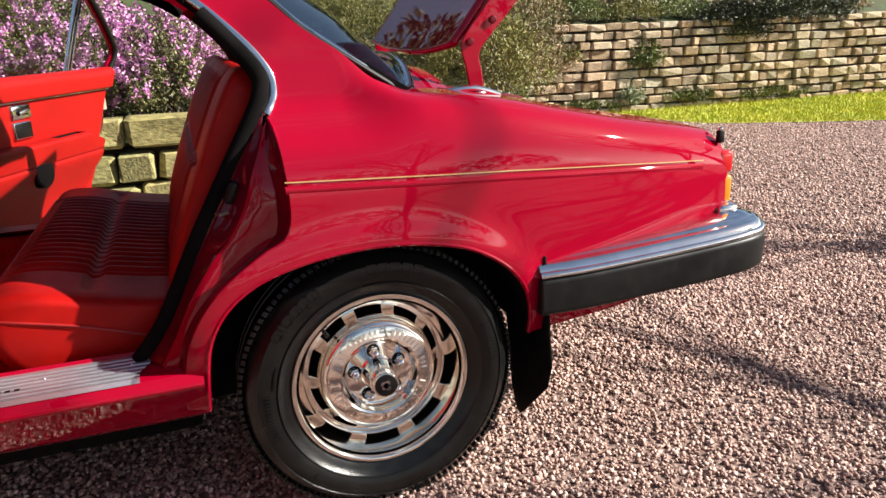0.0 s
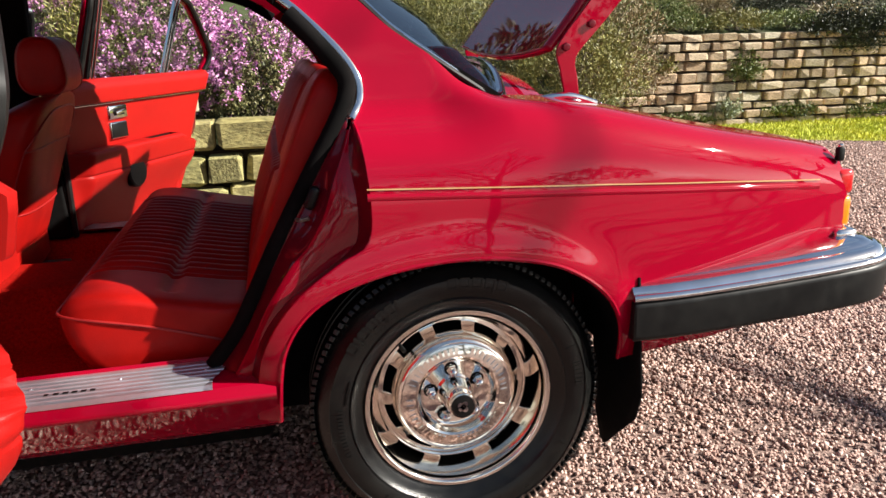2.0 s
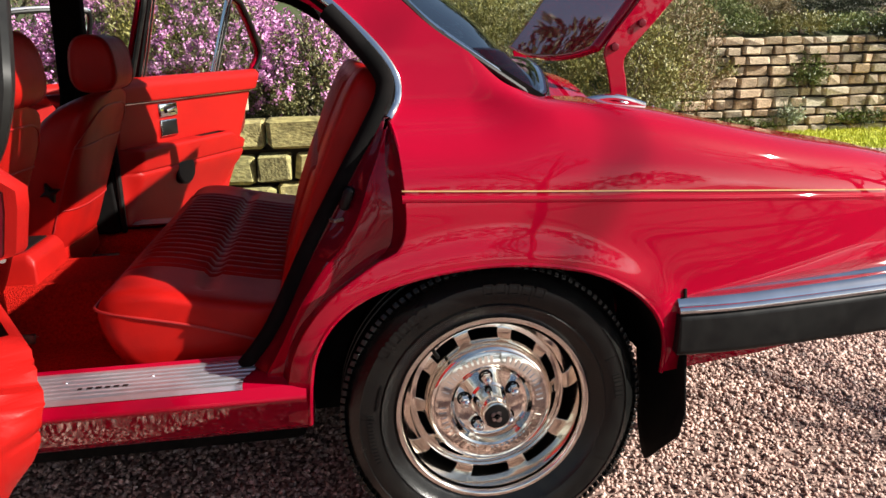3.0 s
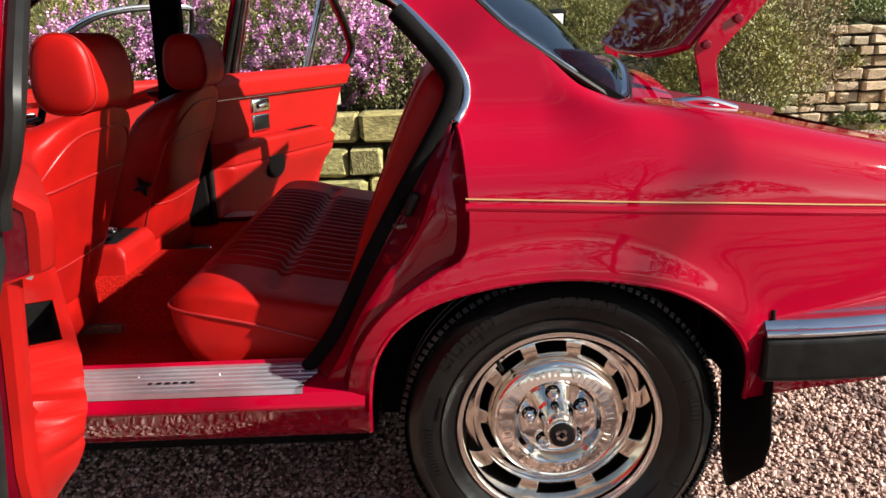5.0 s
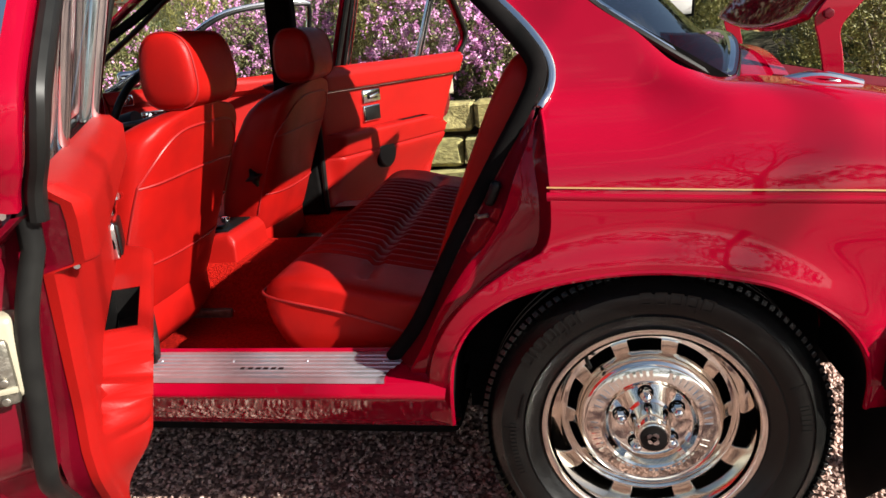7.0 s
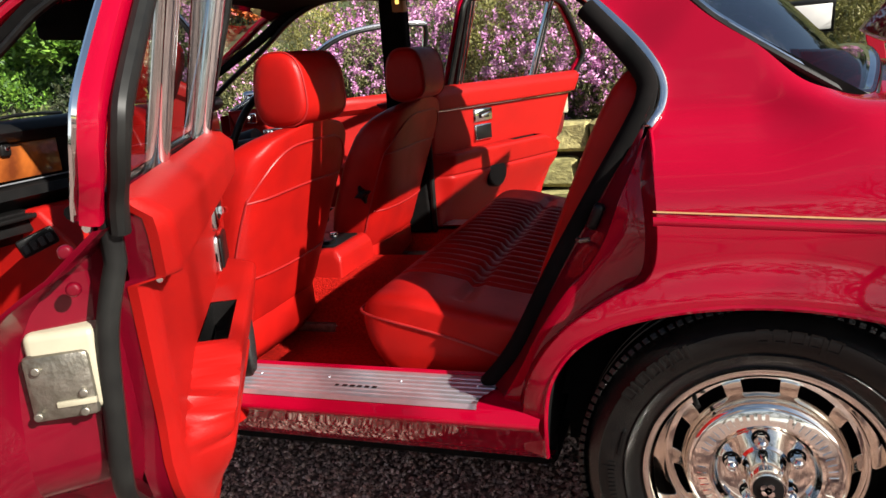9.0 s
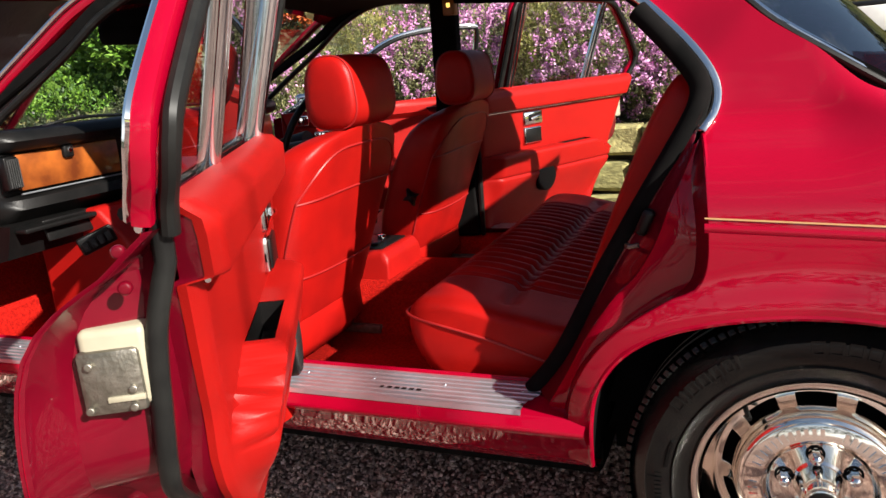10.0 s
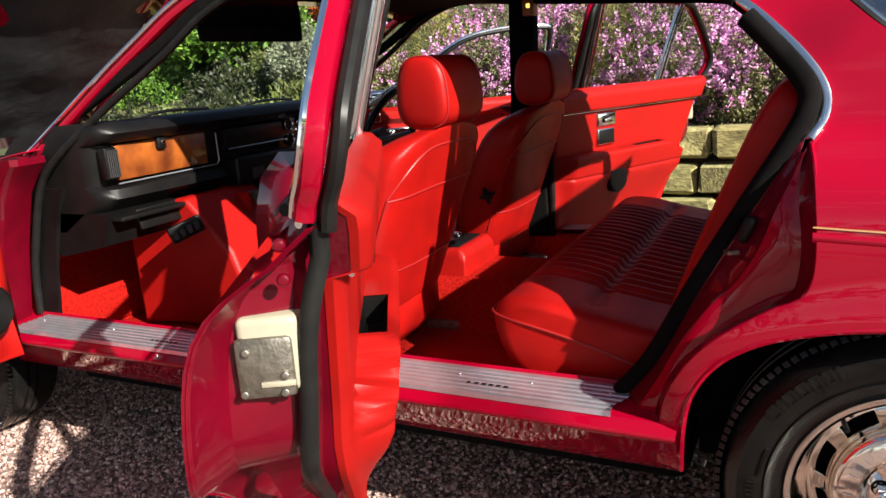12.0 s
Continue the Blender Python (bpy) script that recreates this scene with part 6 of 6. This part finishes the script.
def inside_loop(px, py, loop):
    c = np.zeros(len(px), bool)
    for i in range(len(loop)):
        (x0, y0), (x1, y1) = loop[i - 1], loop[i]
        c ^= ((y0 > py) != (y1 > py)) & (px < (x1 - x0) * (py - y0) / (y1 - y0 + 1e-12) + x0)
    return c
rng = np.random.default_rng(4)
gx, gy = rng.uniform(3.0, 11.0, 90000), rng.uniform(3.0, 6.9, 90000)
ok = inside_loop(gx, gy, LAWN)
gp = np.stack([gx[ok], gy[ok], np.full(ok.sum(), 0.005)], 1)
n = len(gp)
ga = np.stack([rng.normal(scale=0.35, size=n), rng.normal(scale=0.35, size=n), np.ones(n)], 1)
tagged(scatter_mesh("grass", gp, ga, rng.uniform(0.025, 0.06, n), rng.uniform(0.006, 0.012, n), GRASS), "short yellow-green lawn grass", "grass", kind="stuff")

# heather and other shrubs along the near wall
HE = "heather bush in pink blossom on the bank"
for k, (x, y, z, sx, sy, sz, nl, nb) in enumerate((
        (-3.3, 3.75, 0.85, 0.50, 0.40, 0.46, 9000, 2600), (-2.45, 3.75, 0.90, 0.42, 0.40, 0.50, 9000, 7500), (-1.85, 3.95, 1.05, 0.34, 0.36, 0.62, 7000, 8000),
        (-0.98, 3.62, 0.92, 0.46, 0.42, 0.56, 15000, 12000), (-0.42, 3.50, 0.80, 0.40, 0.36, 0.48, 15000, 5500), (-0.15, 3.85, 1.0, 0.5, 0.4, 0.5, 12000, 6500),
        (-1.30, 4.35, 1.35, 0.60, 0.40, 0.50, 8000, 6500), (-2.6, 4.6, 1.5, 0.8, 0.4, 0.45, 8000, 4500))):
    shrub("heather_bush", (x, y, z), (sx, sy, sz), HE, HEATH_LEAF, nl, HEATH_BLOOM, nb, 20 + k, 0.024, 16, 0.55, "heather", 0.30)
for k, (x, y, z, sx, sy, sz, nl) in enumerate(((-1.42, 3.70, 1.02, 0.26, 0.30, 0.62, 9000), (-1.62, 3.42, 0.70, 0.34, 0.24, 0.24, 6000), (-2.95, 4.15, 1.15, 0.46, 0.4, 0.5, 6500), (0.85, 4.75, 1.15, 0.6, 0.4, 0.5, 9000), (1.25, 4.4, 1.1, 0.55, 0.5, 0.7, 9000))):
    shrub("broom_bush", (x, y, z), (sx, sy, sz), "olive green feathery broom bush", BROOM_LEAF, int(nl * 1.5), None, 0, 50 + k, 0.034, 14, 0.75, "bush", 0.12)
for k, (x, y, z, sx, sy, sz, nl, lf) in enumerate(((1.6, 3.35, 0.8, 0.5, 0.4, 0.62, 9000, BROOM_LEAF), (2.0, 3.75, 0.85, 0.5, 0.45, 0.75, 9000, DRY_LEAF), (2.35, 4.55, 0.9, 0.5, 0.5, 0.85, 9000, GREEN_LEAF), (2.62, 5.35, 0.85, 0.5, 0.5, 0.8, 9000, DRY_LEAF), (2.9, 6.05, 0.8, 0.5, 0.45, 0.75, 9000, GREEN_LEAF), (3.35, 6.7, 0.95, 0.55, 0.35, 0.62, 9000, DRY_LEAF), (3.1, 6.6, 0.35, 0.5, 0.3, 0.4, 6000, GREEN_LEAF),
        (4.4, 7.5, 1.35, 0.6, 0.4, 0.34, 6000, GREEN_LEAF), (5.2, 7.6, 1.35, 0.5, 0.4, 0.26, 5000, DRY_LEAF), (6.0, 7.6, 1.4, 0.6, 0.4, 0.3, 5000, DARK_LEAF), (7.0, 7.7, 1.5, 0.8, 0.5, 0.4, 6000, DARK_LEAF), (8.6, 7.4, 1.5, 0.9, 0.5, 0.5, 6000, DARK_LEAF),
        (1.2, 5.8, 1.9, 0.9, 0.6, 0.8, 9000, GREEN_LEAF), (2.4, 7.2, 1.9, 0.9, 0.6, 0.7, 8000, BROOM_LEAF))):
    shrub("garden_shrub", (x, y, z), (sx, sy, sz), "dense mixed shrub growing on the terrace bank", lf, int(nl * 1.7), None, 0, 80 + k, 0.028, 14, 0.55, "shrub", 0.20)
for k, (x, y, z, sx, sz, lf) in enumerate(((3.9, 7.15, 1.25, 0.5, 0.25, DRY_LEAF), (4.6, 7.05, 1.2, 0.45, 0.16, GREEN_LEAF), (5.3, 7.0, 1.2, 0.45, 0.18, BROOM_LEAF), (6.0, 6.95, 1.2, 0.5, 0.16, GREEN_LEAF), (6.7, 6.9, 1.22, 0.5, 0.22, DRY_LEAF), (7.5, 6.85, 1.2, 0.5, 0.2, GREEN_LEAF), (8.4, 6.8, 1.2, 0.6, 0.22, DRY_LEAF), (4.9, 7.9, 1.55, 0.7, 0.4, DRY_LEAF), (6.4, 8.0, 1.6, 0.8, 0.4, DRY_LEAF), (8.0, 8.0, 1.6, 0.8, 0.45, GREEN_LEAF), (3.6, 7.9, 1.6, 0.7, 0.5, GREEN_LEAF))):
    shrub("terrace_plant", (x, y, z), (sx, 0.3, sz), "low plant along the top of the terrace wall", lf, 3200, None, 0, 230 + k, 0.035, 12, 0.5, "plant", 0.25, 5)
# trailing plants on the terrace wall
for k, (x, z, sx, sz, lf, nl) in enumerate(((5.25, 0.62, 0.28, 0.30, GREEN_LEAF, 2600), (5.05, 0.18, 0.16, 0.20, SILVER_LEAF, 1800), (6.75, 0.95, 0.36, 0.42, DARK_LEAF, 5200), (6.4, 1.1, 0.5, 0.24, DARK_LEAF, 4200), (5.9, 0.14, 0.35, 0.14, GREEN_LEAF, 2200), (4.55, 0.1, 0.5, 0.10, GREEN_LEAF, 2200), (7.6, 1.1, 0.9, 0.30, DARK_LEAF, 5200), (7.2, 0.10, 0.7, 0.10, GREEN_LEAF, 2200), (4.2, 0.72, 0.14, 0.12, BROOM_LEAF, 900))):
    shrub("wall_plant", (x, 6.85 - 0.077 * (x - 2.6) - 0.02, z), (sx, 0.12, sz), "small plant rooted in the dry stone wall", lf, nl, None, 0, 120 + k, 0.034, 12, 0.4, "plant", 0.3, 5)
for k, x in enumerate((-0.75, -0.62, -0.95, -0.35)):
    shrub("bluebell_clump", (x, 2.82, 0.10), (0.13, 0.09, 0.10), "low clump of pale blue spring flowers", GREEN_LEAF, 500, leaf_material("blue_petal", [(0.45, 0.50, 0.75), (0.62, 0.66, 0.85)]), 160, 140 + k, 0.04, 10, 0.8, "flowers", 0.12, 3)

# garden floodlight on a short post above the wall
def floodlight(at, deg):
    base = empty("floodlight", "square black garden floodlight with a pale glass on a short post", "floodlight")
    base.matrix_basis = Matrix.Translation(at) @ Matrix.Rotation(radians(deg), 4, "Z")
    tip = Matrix.Translation((0, 0, 0.38)) @ Matrix.Rotation(radians(12), 4, "X")
    bm = bmesh.new()
    sweep(bm, [(0, 0.03, -0.1), (0, 0.03, 0.36)], 0.03, 0.03, 10, up=(0, 1, 0))
    part("post", bm, BLACK, base)
    bm = bmesh.new()
    block(bm, -0.15, 0.15, -0.03, 0.05, -0.10, 0.10, 0.012, 2, m=tip)
    body = part("housing", bm, BLACK, base)
    bm = bmesh.new()
    block(bm, -0.128, 0.128, -0.036, -0.026, -0.078, 0.078, 0.004, 2, m=tip)
    part("lamp_glass", bm, WHITE, body, "pale lamp glass")
    return base


floodlight((0.56, 4.10, 0.82), 4)

# far planting seen past the windscreen
shrub("conifer", (-5.9, 5.1, 1.55), (0.9, 0.6, 0.9), "bright green feathery conifer", FIR_LEAF, 16000, None, 0, 160, 0.085, 16, 0.12, "conifer", 0.30)
shrub("conifer", (-7.4, 5.4, 1.4), (0.9, 0.6, 1.0), "bright green feathery conifer", FIR_LEAF, 12000, None, 0, 161, 0.085, 16, 0.12, "conifer", 0.30)
shrub("garden_shrub", (-6.6, 6.4, 1.9), (2.0, 0.7, 1.2), "dark evergreen shrub in shade", DARK_LEAF, 12000, None, 0, 162, 0.08, 14, 0.4, "shrub", 0.3)
shrub("silver_shrub", (-4.45, 4.5, 1.25), (0.42, 0.35, 0.36), "silvery grey-green shrub on the bank", SILVER_LEAF, 9000, None, 0, 163, 0.035, 14, 0.4, "shrub", 0.3)
shrub("silver_shrub", (-4.95, 4.7, 1.15), (0.42, 0.35, 0.34), "dark green shrub with pale tips", GREEN_LEAF, 8000, None, 0, 164, 0.035, 14, 0.4, "shrub", 0.3)
shrub("rust_shrub", (-4.25, 4.9, 1.75), (0.35, 0.3, 0.30), "rust-red leaved shrub on the bank", RUST_LEAF, 4500, None, 0, 165, 0.05, 14, 0.4, "shrub", 0.3)
for k, (x, y, z, sx, sz, lf) in enumerate(((-6.6, 3.9, 0.55, 0.7, 0.5, DARK_LEAF), (-5.6, 3.8, 0.5, 0.6, 0.5, GREEN_LEAF), (-4.9, 3.75, 0.7, 0.5, 0.35, DARK_LEAF), (-4.1, 3.8, 0.75, 0.5, 0.35, GREEN_LEAF), (-3.7, 4.2, 0.95, 0.45, 0.35, BROOM_LEAF), (-7.8, 4.0, 0.5, 0.8, 0.5, DARK_LEAF), (-5.3, 4.3, 0.9, 0.5, 0.4, DARK_LEAF), (-6.9, 4.7, 0.95, 0.8, 0.5, FIR_LEAF))):
    shrub("low_shrub", (x, y, z), (sx, 0.4, sz), "low dark green shrub in the bed", lf, 6000, None, 0, 170 + k, 0.05, 14, 0.3, "shrub", 0.3)
dry_wall("low_wall", "low mossy stone edging of the far bed", ((-9.0, 4.4), (-5.2, 4.25)), 0.95, 4, 0.5, 0.26, PALE, 21)


def wood(seed, spots, size, n, leaf, label):
    for k, (x, y, z) in enumerate(spots):
        shrub("evergreen_tree", (x, y, z), size, label, leaf, n, None, 0, seed + k, 0.16, 14, 0.3, "tree", 0.35, 8)
wood(200, [(-9, 10, 2.7), (-4.5, 11, 3.0), (0, 11.5, 3.0), (4.5, 12, 3.0), (9, 11.5, 3.0), (14, 10, 2.8), (-14, 8, 2.6)], (2.6, 1.6, 1.5), 7000, DARK_LEAF, "tall dark evergreen tree behind the bank")


def bare_tree(at, height, seed, label, twigs=4, spread=4):
    """A leafless tree: trunk, limbs and twigs, each tapering."""
    rng = random.Random(seed)
    base = tagged(empty("bare_tree", label, "tree"), group="bare trees round the drive")
    trunk, limbs = bmesh.new(), bmesh.new()
    def grow(bm, p, d, length, r, depth):
        pts = [p]
        for k in range(5):
            d = (d + Vector((rng.uniform(-1, 1), rng.uniform(-1, 1), rng.uniform(-0.4, 0.7))) * 0.16).normalized()
            pts.append(pts[-1] + d * length / 5)
        sweep(bm, pts, 2 * r, 2 * r, 6 if depth > 1 else 9, up=(0.3, 0.2, 0.9), taper=lambda q: 1 - 0.5 * q)
        if depth < twigs:
            for k in range(5 if depth < 2 else spread):
                q = pts[rng.randint(2, 5)]
                out = Vector((rng.uniform(-1, 1), rng.uniform(-1, 1), rng.uniform(-0.1, 0.8))).normalized()
                grow(limbs, q, (d * 0.55 + out).normalized(), length * rng.uniform(0.5, 0.72), r * 0.45, depth + 1)
    grow(trunk, Vector(at), Vector((0, 0, 1)), height * 0.42, height * 0.022, 0)
    part("trunk", trunk, BARK, base)
    part("limb", limbs, BARK, base)
    return base


bare_tree((8.9, -2.55, 0), 9.6, 7, "leafless tree beside the drive", 3, 3)
bare_tree((12.6, -5.9, 0), 10.0, 15, "leafless tree beside the drive", 4, 3)
bare_tree((3.5, -11.0, 0), 9.0, 9, "leafless tree across the drive")
bare_tree((-4.0, -12.0, 0), 9.5, 12, "leafless tree across the drive")
wood(300, [(-12, -14, 1.6), (-5, -16, 1.6), (2, -16, 1.6), (9, -15, 1.6), (-18, -6, 0.8)], (4.0, 1.6, 1.9), 5000, DARK_LEAF, "clipped dark hedge across the drive")

# ---- ground ----
bm = bmesh.new()
bmesh.ops.create_grid(bm, x_segments=4, y_segments=4, size=120)
GRAVEL_BED = material("gravel_bed", (0.085, 0.052, 0.043), 0.95, 0.0, (0.36, 0.24, 0.20), 60.0, 1.0, bump=1.0, bump_scale=75.0)
root("ground", bm, GRAVEL_BED, "reddish crushed gravel drive", "ground", kind="structure", smooth=False)

# loose chippings, thickest where the camera passes
CHIPS = mottled("gravel_chip", [(0.14, 0.082, 0.068), (0.49, 0.325, 0.27), (0.36, 0.215, 0.175), (0.72, 0.55, 0.48), (0.42, 0.27, 0.225), (0.57, 0.38, 0.32), (0.26, 0.17, 0.145)], rough=0.8, scale=60.0, bump=0.2)


def chippings(name, x0, x1, y0, y1, count, size, seed, label):
    rng = np.random.default_rng(seed)
    base = np.array([(-1, -0.8, -0.7), (0.9, -1, -0.6), (1, 0.8, -0.7), (-0.8, 1, -0.6), (-0.7, -0.6, 0.7), (0.7, -0.8, 0.6), (0.6, 0.7, 0.8), (-0.8, 0.6, 0.6)], float)
    quads = np.array([(0, 3, 2, 1), (4, 5, 6, 7), (0, 1, 5, 4), (1, 2, 6, 5), (2, 3, 7, 6), (3, 0, 4, 7)])
    v = base[None] * rng.uniform(0.55, 1.1, (count, 8, 3))
    v *= (rng.uniform(0.6, 1.15, (count, 1, 3)) * np.array([1.0, 0.85, 0.6])) * size * rng.uniform(0.6, 1.25, (count, 1, 1)) * 0.5
    q = rng.normal(size=(count, 4))
    q[:, 1:3] *= 0.45
    q /= np.linalg.norm(q, axis=1, keepdims=True)
    w, x, y, z = q.T
    R = np.stack([1 - 2 * (y * y + z * z), 2 * (x * y - w * z), 2 * (x * z + w * y), 2 * (x * y + w * z), 1 - 2 * (x * x + z * z), 2 * (y * z - w * x), 2 * (x * z - w * y), 2 * (y * z + w * x), 1 - 2 * (x * x + y * y)], 1).reshape(-1, 3, 3)
    v = np.einsum("nij,nkj->nki", R, v)
    px, py = rng.uniform(x0, x1, count), rng.uniform(y0, y1, count)
    keep = ~inside_loop(px, py, LAWN)
    v = v + np.stack([px, py, rng.uniform(0.0, size * 0.45, count)], 1)[:, None, :]
    v = v[keep]
    n = len(v)
    me = bpy.data.meshes.new(name)
    me.vertices.add(n * 8)
    me.vertices.foreach_set("co", v.reshape(-1))
    idx = (quads[None] + (np.arange(n) * 8)[:, None, None]).reshape(-1)
    me.loops.add(n * 24)
    me.loops.foreach_set("vertex_index", idx)
    me.polygons.add(n * 6)
    me.polygons.foreach_set("loop_start", np.arange(n * 6) * 4)
    me.polygons.foreach_set("loop_total", np.full(n * 6, 4))
    me.update(calc_edges=True)
    me.materials.append(CHIPS)
    return tagged(new(name, me), label, "gravel", kind="stuff")


chippings("gravel", -3.2, 2.6, -0.9, 2.2, 120000, 0.017, 1, "loose reddish brown gravel chippings")
chippings("gravel", 0.4, 8.5, 0.4, 6.6, 150000, 0.022, 2, "loose reddish brown gravel chippings")
